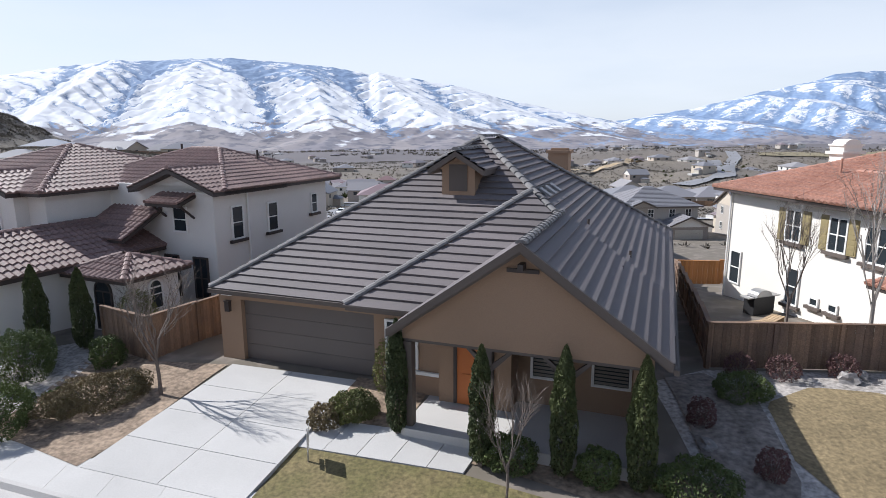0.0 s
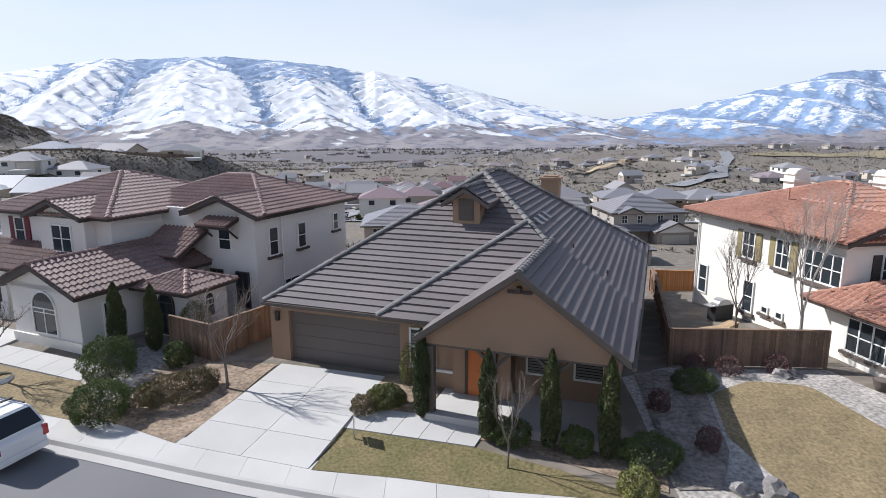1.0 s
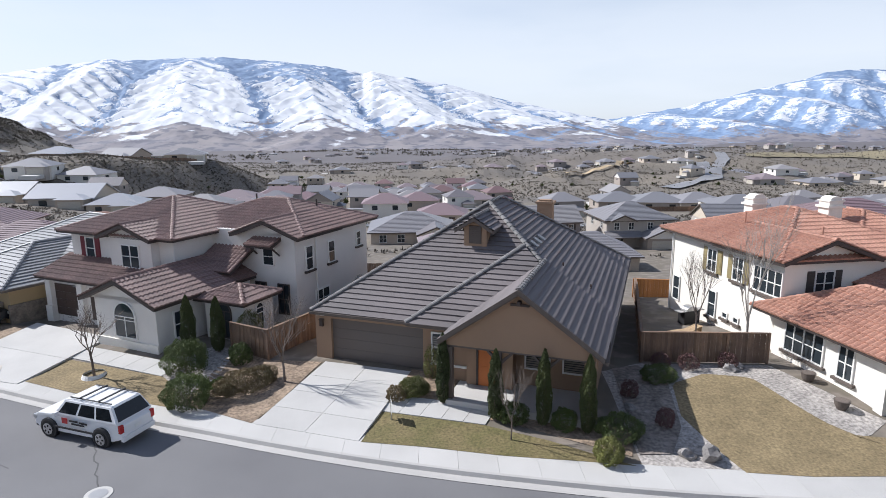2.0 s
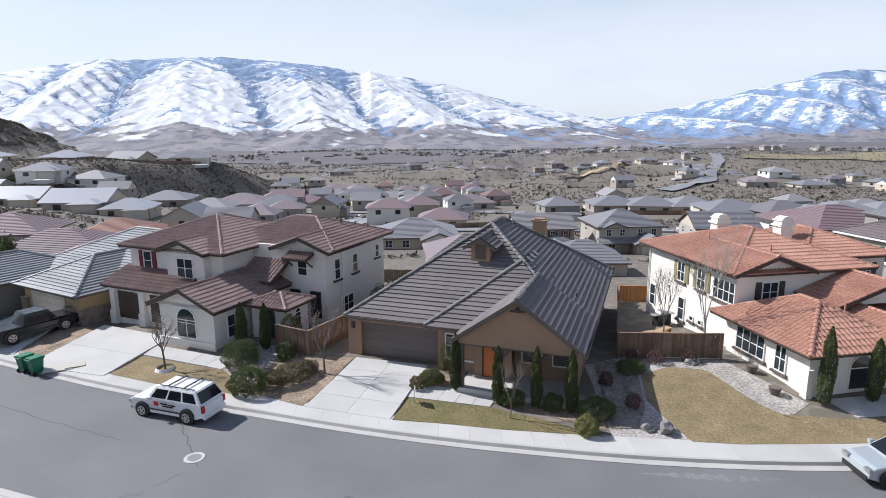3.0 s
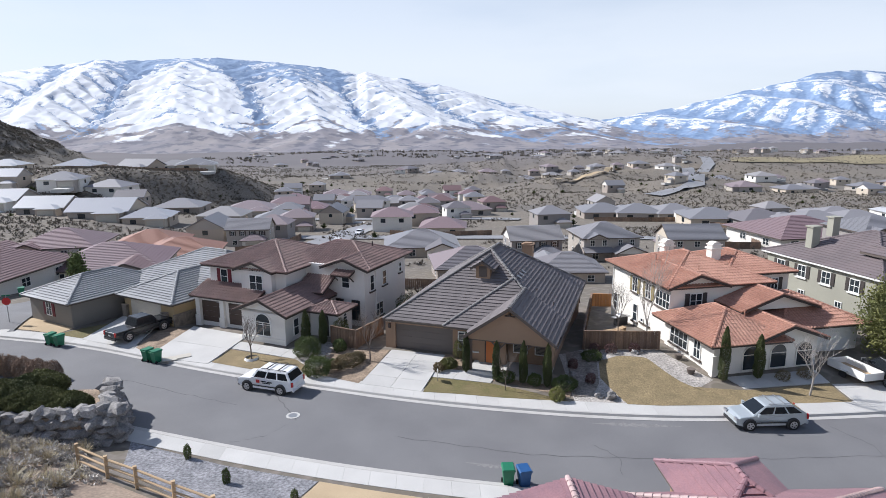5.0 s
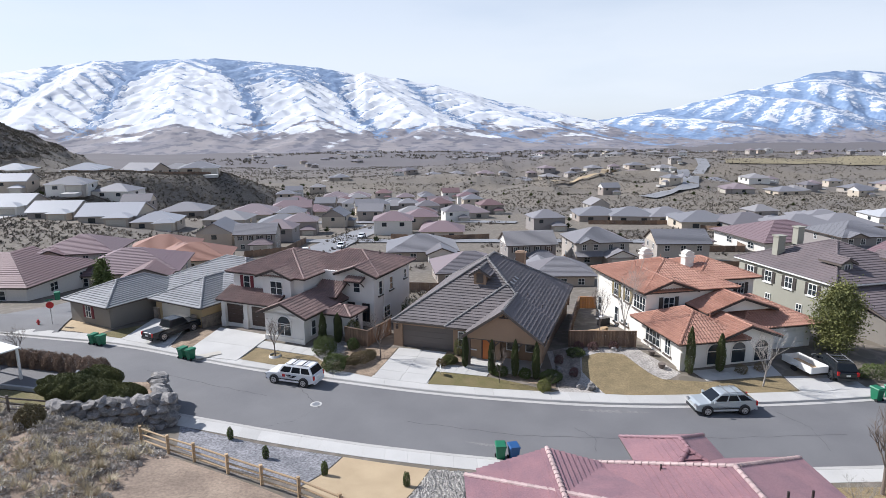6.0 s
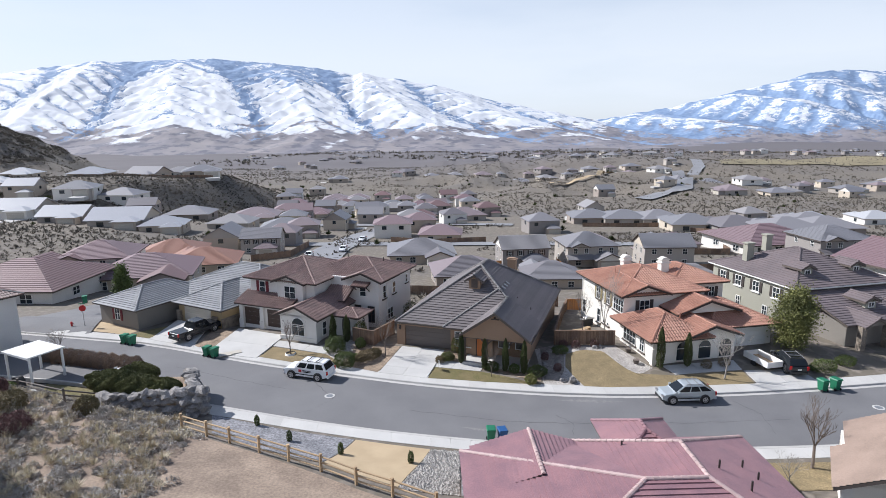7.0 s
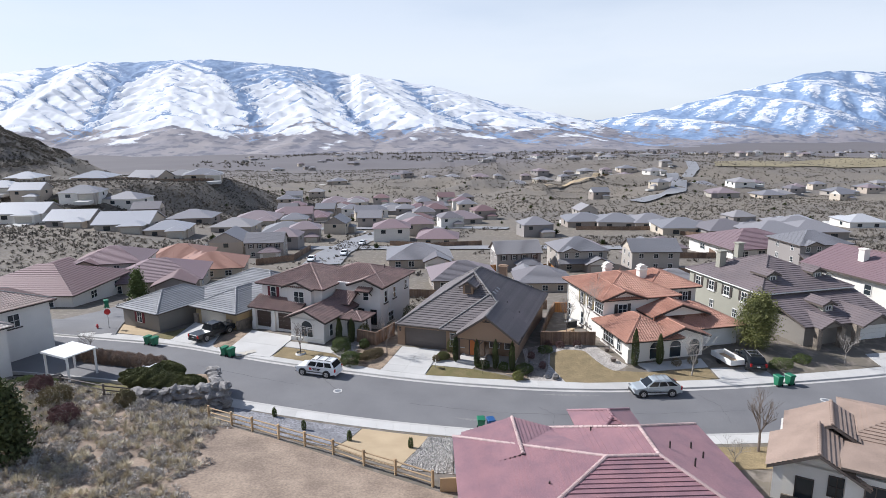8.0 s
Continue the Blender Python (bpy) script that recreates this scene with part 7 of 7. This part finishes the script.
# ---- the neighbourhood down the valley ----
def far_house(name_label, roof, kind, x, y, yaw, detail=True):
    """One of three house plans: 0 low hip, 1 two-storey hip, 2 two-storey gable."""
    H = thing("house", pose(x, y, gz(x, y), 0, 0, yaw), name_label, "house", "houses down the valley")
    W, R, F = M["far_wall"], M[roof], M["fascia_grey"]
    if kind == 0:
        walls(H, -7, -6, 7, 6, -3, 2.7, W)
        walls(H, 1, -9, 6.5, -6, -3, 2.7, W)
        hip_roof(H, -7.6, -6.6, 7.6, 6.6, 2.6, 0.42, R, "plain", F)
        gable_roof(H, 0.5, -9.6, 7.0, 0, 2.6, 0.42, R, "plain", F, W, "v", ends="f")
        garage_door(H, 3.75, -9.01, 0, 4.4, 2.1, "garage_cream")
        part("driveway", boxes((1.4, -14.5, -1.2, 6.1, -9.02, 0.04)), M["concrete"], H)
        for u in (-5, -2):
            window(H, u, -6.01, 0.8, 1.3, 1.4, "f")
        for v in (-3, 2):
            window(H, 7.01, v, 0.8, 1.3, 1.2, "r")
            window(H, -7.01, v, 0.8, 1.3, 1.2, "l")
        for u in (-4, 0, 4):
            window(H, u, 6.01, 0.8, 1.5, 1.3, "b")
    elif kind == 1:
        walls(H, -6, -5, 6, 6, -3, 5.3, W)
        walls(H, 0, -8.5, 6, -5, -3, 2.6, W)
        hip_roof(H, -6.6, -5.6, 6.6, 6.6, 5.2, 0.42, R, "plain", F)
        gable_roof(H, -0.6, -9.1, 6.6, -4.8, 2.6, 0.42, R, "plain", F, W, "v", ends="f")
        shed_roof(H, (-6.4, -7.0, 2.5), (0, -7.0, 2.5), (-6.4, -5, 3.3), (0, -5, 3.3), R, "plain", F)
        gable_roof(H, -5.6, -6.2, -1.0, 1, 5.2, 0.42, R, "plain", F, W, "v", ends="f", inset=0.5)
        garage_door(H, 3.0, -8.51, 0, 4.4, 2.1, "garage_cream")
        part("driveway", boxes((0.6, -14.0, -1.2, 5.4, -8.52, 0.04)), M["concrete"], H)
        for u in (-4.2, -1.6, 1.8, 4.4):
            window(H, u, -5.01, 3.5, 1.0, 1.3, "f")
        window(H, -3.5, -5.01, 0.8, 1.4, 1.4, "f")
        for v in (-2.5, 2.5):
            for z in (0.8, 3.5):
                window(H, 6.01, v, z, 1.0, 1.3, "r")
                window(H, -6.01, v, z, 1.0, 1.3, "l")
        for u in (-3.5, 0, 3.5):
            for z in (0.8, 3.5):
                window(H, u, 6.01, z, 1.3, 1.3, "b")
    else:
        walls(H, -6.5, -4.5, 6.5, 5, -3, 5.2, W)
        walls(H, -1, -8, 5.5, -4.5, -3, 2.6, W)
        gable_roof(H, -7.0, -5.1, 7.0, 5.6, 5.1, 0.5, R, "plain", F, W, "u", ends="lr")
        hip_roof(H, -1.6, -8.6, 6.1, -2, 2.6, 0.42, R, "plain", F)
        garage_door(H, 2.2, -8.01, 0, 4.4, 2.1, "garage_cream")
        for u in (-4.5, -1.5, 1.5, 4.5):
            window(H, u, -4.51, 3.4, 1.1, 1.3, "f", shutters="shutter_dark")
        window(H, -4, -4.51, 0.8, 1.4, 1.4, "f")
        for v in (-2, 2.2):
            for z in (0.8, 3.4):
                window(H, -6.51, v, z, 1.0, 1.3, "l")
                window(H, 6.51, v, z, 1.0, 1.3, "r")
        for u in (-4, 0, 4):
            for z in (0.8, 3.4):
                window(H, u, 5.01, z, 1.3, 1.3, "b")
    return H


def tiny_house(label, roof, kind, x, y, yaw):
    """A house far off: walls, one roof, its larger windows."""
    H = thing("house", pose(x, y, gz(x, y), 0, 0, yaw), label, "house", "houses in the distance")
    W, R = M["far_wall"], M[roof]
    h = 2.7 if kind in (0, 3) else 5.2
    walls(H, -6.5, -5.5, 6.5, 5.5, -2, h, W)
    walls(H, 0.5, -8.5, 6.0, -5.5, -2, 2.6, W)
    bm = bmesh.new()
    for u0, v0, u1, v1, ze in ((-7.1, -6.1, 7.1, 6.1, h), (0.0, -9.0, 6.5, -3.0, 2.6)):
        w, d = u1 - u0, v1 - v0
        q = min(w, d) / 2
        if kind > 1 and v0 > -7:
            for sy in (-1, 1):
                slope = [bm.verts.new(p) for p in ((u0, sy * d / 2, ze), (u1, sy * d / 2, ze), (u1, 0, ze + q * 0.5), (u0, 0, ze + q * 0.5), (u0, sy * d / 2, ze - 0.22), (u1, sy * d / 2, ze - 0.22), (u1, 0, ze + q * 0.5 - 0.22), (u0, 0, ze + q * 0.5 - 0.22))]
                for f in ((0, 1, 2, 3), (4, 5, 6, 7), (0, 1, 5, 4), (1, 2, 6, 5), (3, 0, 4, 7)):
                    bm.faces.new([slope[i] for i in f])
            gable = [(v0 + 0.6, ze - 0.3), (v1 - 0.6, ze - 0.3), (v1 - 0.6, ze), (0, ze + q * 0.5 - 0.25), (v0 + 0.6, ze)]
            for ux in (u0 + 0.5, u1 - 0.7):
                gm = prism(gable, 0, 0.2)
                bmesh.ops.transform(gm, matrix=Matrix(((0, 1, 0, ux), (1, 0, 0, 0), (0, 0, 1, 0), (0, 0, 0, 1))), verts=gm.verts)
                bmesh.ops.recalc_face_normals(gm, faces=gm.faces)
                part("gable_wall", gm, W, H)
            continue
        c = [bm.verts.new(p) for p in ((u0, v0, ze), (u1, v0, ze), (u1, v1, ze), (u0, v1, ze))]
        t = [bm.verts.new((u0 + q, (v0 + v1) / 2, ze + q * 0.42)), bm.verts.new((u1 - q, (v0 + v1) / 2, ze + q * 0.42))]
        for f in ((c[0], c[1], t[1], t[0]), (c[1], c[2], t[1]), (c[2], c[3], t[0], t[1]), (c[3], c[0], t[0]), (c[3], c[2], c[1], c[0])):
            bm.faces.new(f)
    bmesh.ops.recalc_face_normals(bm, faces=bm.faces)
    part("roof", bm, R, H)
    garage_door(H, 3.2, -8.51, 0, 4.4, 2.1, "garage_cream")
    part("driveway", boxes((0.8, -14.0, -1.2, 5.6, -8.52, 0.04)), M["concrete"], H)
    for k, (u, v, f) in enumerate(((-3.5, -5.51, "f"), (3.0, 5.51, "b"), (-3.0, 5.51, "b"), (6.51, 0.0, "r"), (-6.51, 0.0, "l"))):
        z = h - 1.9
        part("window", boxes((-0.8, -0.05, 0, 0.8, 0.02, 1.3)), M["glass"], H, m=pose(u, v, z, 0, 0, FACE[f]))
    return H


MODEL = {}
WORDS = {"far_roof": "grey tile roof", "far_roof_orange": "orange-brown tile roof", "far_roof_red": "reddish-brown tile roof", "far_roof_pale": "pale sunlit tile roof"}
STOREY = ("low stucco house with a ", "two-storey stucco house with a ", "two-storey gabled stucco house with a ", "low gabled stucco house with a ")


def put_house(roof, kind, x, y, yaw, size=1.0):
    tiny = math.hypot(x + 4, y + 43) > 185 or kind == 3
    key = (roof, kind, tiny)
    m = pose(x, y, gz(x, y), 0, 0, yaw) @ Matrix.Diagonal((size, size, 0.5 + 0.5 * size, 1))
    if key not in MODEL:
        MODEL[key] = (tiny_house if tiny else far_house)(STOREY[key[1]] + WORDS[roof], roof, key[1], x, y, yaw)
        MODEL[key].matrix_basis = m
        return MODEL[key]
    return copy_thing(MODEL[key], m)


yr = random.Random(11)
# plan place, storeys and roof (0 low hip, 1 tall hip, 2 tall gable, 3 low gable), turn, size
MAUVE = [(-74, 66, 0, 176, 1.45), (-71, 84, 1, 10, 1.1), (-59, 78, 0, 12, 0.85), (-16, 165, 1, 182, 0.95), (-7, 181, 1, 5, 0.9), (0, 153, 0, 176, 1.0), (86, 118, 0, 8, 1.15), (-60, 262, 0, 5, 1.0)]
ORANGE = [(-68, 112, 0, 12, 1.05), (-54, 95, 0, 190, 0.95)]
PALE = [(-137, 186, 3, 2, 1.2), (-114, 180, 3, 4, 1.2), (-166, 204, 3, 3, 1.2), (-178, 226, 2, 5, 0.95), (-196, 236, 0, 8, 1.0), (-97, 174, 0, 10, 1.1), (176, 196, 0, 175, 1.1), (152, 200, 0, 182, 1.0)]
BENCH = [(-176, 276, 0, 8, 1.4), (-206, 268, 0, 6, 1.15), (-196, 306, 0, 4, 1.2), (-242, 262, 0, 6, 1.2)]
BENCH_GREY = [(-160, 304, 3, -12, 1.35), (-156, 338, 0, 16, 1.35), (-140, 330, 0, 20, 1.2)]
GREY = [(-156, 227, 0, 12, 0.9), (-139, 232, 0, 175, 0.9), (-127, 224, 2, 8, 0.85), (-108, 226, 0, 184, 1.05), (-82, 236, 0, 5, 1.1), (-80, 196, 0, 178, 0.9), (3, 74, 0, 5, 0.9), (36, 172, 1, 8, 0.85), (64, 208, 0, 178, 0.95), (76, 202, 0, 172, 0.95), (89, 200, 0, 182, 0.95), (92, 176, 0, 176, 1.0)]
GREY_EAST = [(18, 68, 0, 178, 0.8), (-6, 106, 0, 3, 1.2), (40, 60, 0, 4, 0.85), (104, 168, 0, 184, 1.0), (115, 156, 0, 180, 1.05), (131, 160, 0, 176, 1.05), (139, 181, 0, 170, 1.0), (62, 120, 0, 180, 0.9)]
TALL = [(-62, 133, 2, 92, 1.0), (-50, 127, 2, 4, 0.8), (-49, 146, 1, 178, 0.9), (-47, 168, 1, 6, 0.95), (-60, 212, 1, 4, 0.95), (-39, 192, 2, 84, 0.9), (-28, 216, 2, 176, 0.9), (17, 95, 2, 6, 1.0), (32, 96, 1, 4, 0.95), (49, 94, 2, 178, 1.05), (74, 244, 2, 96, 0.95), (130, 206, 1, 8, 0.95), (91, 99, 1, 4, 1.15), (112, 350, 2, 5, 1.0)]
FAR_RIGHT = [(165, 383, 1), (195, 350, 0), (236, 404, 0), (256, 388, 0), (291, 421, 1), (325, 447, 1), (290, 367, 2), (354, 427, 0), (209, 464, 0), (224, 440, 0), (262, 430, 1), (310, 400, 0), (240, 372, 0), (275, 402, 1), (338, 405, 1), (372, 440, 1)]
FAR_MID = [(111, 635, 1), (125, 608, 0), (140, 570, 1), (165, 566, 0), (187, 583, 1), (214, 597, 0), (235, 575, 0), (256, 597, 1), (57, 610, 0), (27, 620, 0), (2, 637, 0), (-36, 617, 1), (-88, 424, 1), (-89, 551, 0), (96, 600, 0), (152, 600, 1), (176, 620, 0), (200, 560, 0), (80, 640, 1), (130, 650, 0)]
PLATEAU = [(425, 761, 1), (465, 790, 1), (494, 761, 1), (620, 940, 1), (600, 881, 1), (655, 890, 1), (690, 860, 1), (735, 876, 1), (445, 775, 1), (540, 800, 1), (575, 850, 0), (770, 900, 1)]
taken = []
for rows, roof in ((MAUVE, "far_roof_red"), (ORANGE, "far_roof_orange"), (PALE, "far_roof_pale"), (BENCH, "far_roof_pale"), (BENCH_GREY, "far_roof"), (GREY, "far_roof"), (GREY_EAST, "far_roof"), (TALL, "far_roof")):
    for x, y, k, w, size in rows:
        put_house(roof, k, x, y, w, size)
        taken.append((x, y))
for rows in (FAR_RIGHT, FAR_MID, PLATEAU):
    for x, y, k in rows:
        put_house("far_roof", k, x, y, yr.choice((5, 95, 185, -85)) + yr.uniform(-14, 14))
# rows of houses along the streets of the valley floor
for row in range(10):
    y0 = 186 + row * 21
    for i in range(11):
        x = -0.24 * (y0 + 43) + i * 15.0 + yr.uniform(-2, 2) + 5 * (row % 2)
        y = y0 + yr.uniform(-2.5, 2.5) + 5 * math.sin(x / 30)
        if x > 0.085 * (y + 43) or abs(x + 22) < 9 and y < 250 or land(x, y) > -14 or min(math.hypot(x - a, y - b) for a, b in taken) < 14.5:
            continue
        taken.append((x, y))
        roof = yr.choice(("far_roof", "far_roof", "far_roof", "far_roof_red"))
        put_house(roof, yr.choice((0, 1, 1, 2)), x, y, (5 if row % 2 else 185) + yr.uniform(-8, 8), yr.uniform(0.85, 1.0))
# tiny houses on the floor of the far valley
for i in range(70):
    d = yr.uniform(650, 1700)
    x = yr.uniform(-0.32, 0.75) * d
    put_house("far_roof", yr.choice((0, 1)), x, d, yr.uniform(0, 360))


def street(name, points, width, label, mat, dz=0.12):
    a, b = [], []
    for i, (x, y) in enumerate(points):
        p, q = points[max(i - 1, 0)], points[min(i + 1, len(points) - 1)]
        d = Vector((q[0] - p[0], q[1] - p[1])).normalized()
        a.append((x - d.y * width / 2, y + d.x * width / 2))
        b.append((x + d.y * width / 2, y - d.x * width / 2))
    return loft(name, a, b, mat, label, "road", dz, 30, 3)


# asphalt in a lighter grey, with sunlight put into the colour
PALE_ROAD = material("sunlit_colour_asphalt", (0.26, 0.26, 0.27), 0.7, 0.1, patch=0.1)
street("road", [(-48.5, 27.0), (-52.0, 40.0), (-52.5, 52.0), (-47.0, 72.0), (-44.0, 84.0)], 10.5, "asphalt side street", ASPHALT, 0.14)
street("road", [(-31.0, 106), (-31.5, 130), (-28, 160), (-20, 190), (-14, 235), (-8, 300)], 10, "pale valley street between the houses", PALE_ROAD, 0.3)
street("road", [(130, 330), (175, 372), (205, 440), (222, 500), (276, 571), (300, 640)], 11, "pale road climbing the far slope", PALE_ROAD, 0.9)
street("path", [(90, 420), (130, 440), (150, 480), (190, 500), (160, 530)], 4, "pale footpath on the brown slope", SAND, 1.3)
loft("fairway", [(300, 575), (420, 590), (620, 620)], [(340, 660), (480, 700), (720, 760)], material("winter_fairway", (0.255, 0.215, 0.13), 0.95, 0.15, patch=0.02, fine=0.4), "yellow-green winter golf fairway", "grass", 0.8, 24, 8)


street("road", [(-78, 150), (-60, 146), (-31, 143), (0, 140), (40, 136), (70, 130)], 9, "pale cross street between the houses", PALE_ROAD, 0.3)
street("road", [(-70, 205), (-40, 208), (-18, 205), (10, 203), (30, 198)], 9, "pale cross street between the houses", PALE_ROAD, 0.35)


def panel_fence(points, label, mat):
    x0, y0 = points[0]
    F = thing("fence", pose(x0, y0, 0), label, "fence", "garden fences")
    for (ax, ay), (bx, by) in zip(points, points[1:]):
        n = max(1, round(math.hypot(bx - ax, by - ay) / 2.4))
        yaw = math.degrees(math.atan2(by - ay, bx - ax))
        w = math.hypot(bx - ax, by - ay) / n
        for i in range(n):
            px, py = ax + (bx - ax) * i / n, ay + (by - ay) * i / n
            m = pose(px - x0, py - y0, gz(px, py), 0, 0, yaw)
            part("panel", boxes(*[(w * k / 8 + 0.01, -0.02, -0.4, w * (k + 1) / 8 - 0.01, 0.02, 1.6) for k in range(8)]), M[mat], F, m=m)["kind"] = "stuff"
    return F


for mat, words, line in (("fence_new", "fresh orange cedar fence between gardens", [(3, 78), (4, 92), (24, 92)]), ("fence_new", "fresh orange cedar fence between gardens", [(24, 80), (25, 95)]),
                         ("fence", "brown cedar fence between gardens", [(42, 70), (44, 84), (66, 80)]), ("fence", "brown cedar fence between gardens", [(-20, 62), (-6, 60), (10, 56)]),
                         ("fence", "brown cedar fence between gardens", [(-40, 60), (-34, 72), (-24, 76)]), ("fence", "brown cedar fence along the slope", [(80, 140), (100, 150), (118, 140)]),
                         ("fence", "brown cedar fence between gardens", [(-48, 108), (-40, 116), (-40, 140)]), ("fence", "brown cedar fence between gardens", [(-16, 150), (-2, 142), (14, 146)]),
                         ("fence", "brown cedar fence between gardens", [(56, 110), (72, 108), (76, 122)]), ("fence", "brown cedar fence along the slope", [(56, 190), (76, 186), (98, 188), (112, 150)]),
                         ("fence", "brown cedar fence between gardens", [(-90, 100), (-82, 104), (-70, 100)]), ("fence", "brown cedar fence on the terrace edge", [(-176, 262), (-158, 268), (-142, 300), (-128, 322)]),
                         ("fence", "brown cedar fence along the slope", [(84, 175), (92, 165), (112, 142)])):
    panel_fence(line, words, mat)


parked = [o for o in scene.objects if o.name.startswith("sedan") and o.parent is None][0]
for x, y, yw in ((-34.5, 112, 92), (-27.5, 124, 88), (-25.0, 150, 80), (-49.2, 52.0, 75)):
    m = pose(x, y, gz(x, y) + 0.42, 0, 0, yw)
    tagged(copy_thing(parked, m), "parked sedan on a valley street", "car", "parked valley cars")


# ---- brush ----
def brush(name, centres, radii, blades, mat, label, seed, tall=0.8, width=0.13):
    """Tufts of dry blades, as one mass."""
    rng = np.random.default_rng(seed)
    c = np.asarray(centres, float)
    n = len(c)
    base = np.repeat(c, blades, 0)
    r = np.repeat(np.asarray(radii, float), blades)
    th = rng.random(n * blades) * 2 * math.pi
    el = rng.random(n * blades) ** 0.7
    lean = np.stack([np.cos(th) * el, np.sin(th) * el, tall * (1.05 - 0.6 * el)], 1) * r[:, None]
    side = np.stack([-np.sin(th), np.cos(th), rng.normal(size=n * blades) * 0.6], 1) * (r * width)[:, None]
    root = base + lean * (0.15 + 0.35 * rng.random((n * blades, 1)))
    tip = base + lean * (0.8 + 0.4 * rng.random((n * blades, 1)))
    v = np.stack([root - side, root + side, tip + side * 0.5, tip - side * 0.4], 1).reshape(-1, 3)
    f = np.arange(n * blades)[:, None] * 4 + np.array([[0, 1, 2, 3]])
    me = bpy.data.meshes.new(name)
    me.from_pydata(v.tolist(), [], f.tolist())
    me.update()
    me.materials.append(mat)
    return tagged(new(name, me), label, "brush", kind="stuff")


def scatter(n, x0, x1, y0, y1, keep, seed):
    rng = np.random.default_rng(seed)
    x, y = x0 + (x1 - x0) * rng.random(n), y0 + (y1 - y0) * rng.random(n)
    k = keep(x, y)
    x, y = x[k], y[k]
    return np.stack([x, y, ground_z(x, y)], 1), rng


def on_slope(x, y):
    fence = np.interp(x, [-24, -19, -14, -9, -4], [5.0, 2.2, -0.5, -3.4, -6.0])
    dirt = (y > -15 - 0.9 * (x + 12) + 4 * (vnoise(x / 3, y / 3, 2) - 0.5)) & (x > -21 + 5 * (vnoise(x / 2, y / 4, 9) - 0.5))
    return (y < np.where(x < -24, 9.0 + 0.25 * (-24 - x) * 0.4, fence)) & ~dirt & (x < -2.5)


pts, rng = scatter(3300, -48, -3, -27, 12, on_slope, 1)
rad = np.repeat(0.32 + 0.55 * rng.random(len(pts)) ** 2, 110)
ball = rng.normal(size=(len(rad), 3))
ball /= np.linalg.norm(ball, axis=1)[:, None]
ball[:, 2] = np.abs(ball[:, 2]) * 0.85
cloud = np.repeat(pts, 110, 0) + ball * (rad * (0.45 + 0.55 * rng.random(len(rad)) ** 0.4))[:, None]
tagged(leaves("sagebrush", cloud, 0.12, M["sage"], None, rng, "dry grey sagebrush on the near slope", 1.1, 0.22), "", "brush", kind="stuff")
pts, rng = scatter(2400, -46, -3, -26, 12, on_slope, 5)
brush("dry_grass", pts, 0.3 + 0.4 * rng.random(len(pts)), 60, M["straw"], "pale dry grass tufts among the sagebrush", 6, 1.1, 0.03)


def open_land(x, y):
    d = np.full(x.shape, 1e9)
    for a, b in taken + [(r[0], r[1]) for rows in (FAR_RIGHT, FAR_MID, PLATEAU) for r in rows]:
        d = np.minimum(d, np.hypot(x - a, y - b))
    return (d > 15) & (np.abs(x) < 0.85 * (y + 60)) & (fbm(x / 60, y / 60, 3, 31) > 0.34)


pts, rng = scatter(9500, -175, 150, 55, 185, lambda x, y: open_land(x, y) & (np.hypot(x + 31, y - 130) > 12), 8)
brush("sagebrush", pts, 0.4 + 0.6 * rng.random(len(pts)), 9, M["sage_dark"], "dry brush between the houses", 18)
pts, rng = scatter(9000, -215, -68, 215, 420, lambda x, y: fbm(x / 30, y / 30, 2, 5) > 0.3, 28)
brush("sagebrush", pts, 0.7 + 0.7 * rng.random(len(pts)), 8, M["sage_dark"], "dark brush on the bench slope", 17)
pts, rng = scatter(22000, -330, 300, 120, 470, open_land, 9)
brush("sagebrush", pts, 0.7 + 0.8 * rng.random(len(pts)), 7, M["sage_dark"], "grey brush over the brown slopes", 10)
pts, rng = scatter(22000, -440, -200, 290, 520, lambda x, y: (np.abs(x) < 0.9 * (y + 60)) & (land(x, y) > 4), 29)
brush("sagebrush", pts, 0.9 + 1.0 * rng.random(len(pts)), 8, M["sage_dark"], "dense dark brush on the hilltop", 15)
pts, rng = scatter(12000, -420, 620, 430, 900, open_land, 19)
brush("sagebrush", pts, 1.2 + 1.3 * rng.random(len(pts)), 6, M["sage_dark"], "grey brush on the far slopes", 11)
pts, rng = scatter(2600, -430, 900, 1000, 2100, lambda x, y: fbm(x / 220, y / 220, 3, 77) > 0.52, 39)
brush("far_woods", pts, 4.0 + 5.0 * rng.random(len(pts)), 6, M["sage_dark"], "dark tree belts on the far valley floor", 16)
pts, rng = scatter(150, -200, 320, 100, 520, lambda x, y: np.abs(x) < 0.7 * (y + 40), 23)
brush("valley_trees", pts, 0.9 + 1.0 * rng.random(len(pts)), 60, M["cypress"], "dark small evergreens scattered between the houses", 12, 1.3)
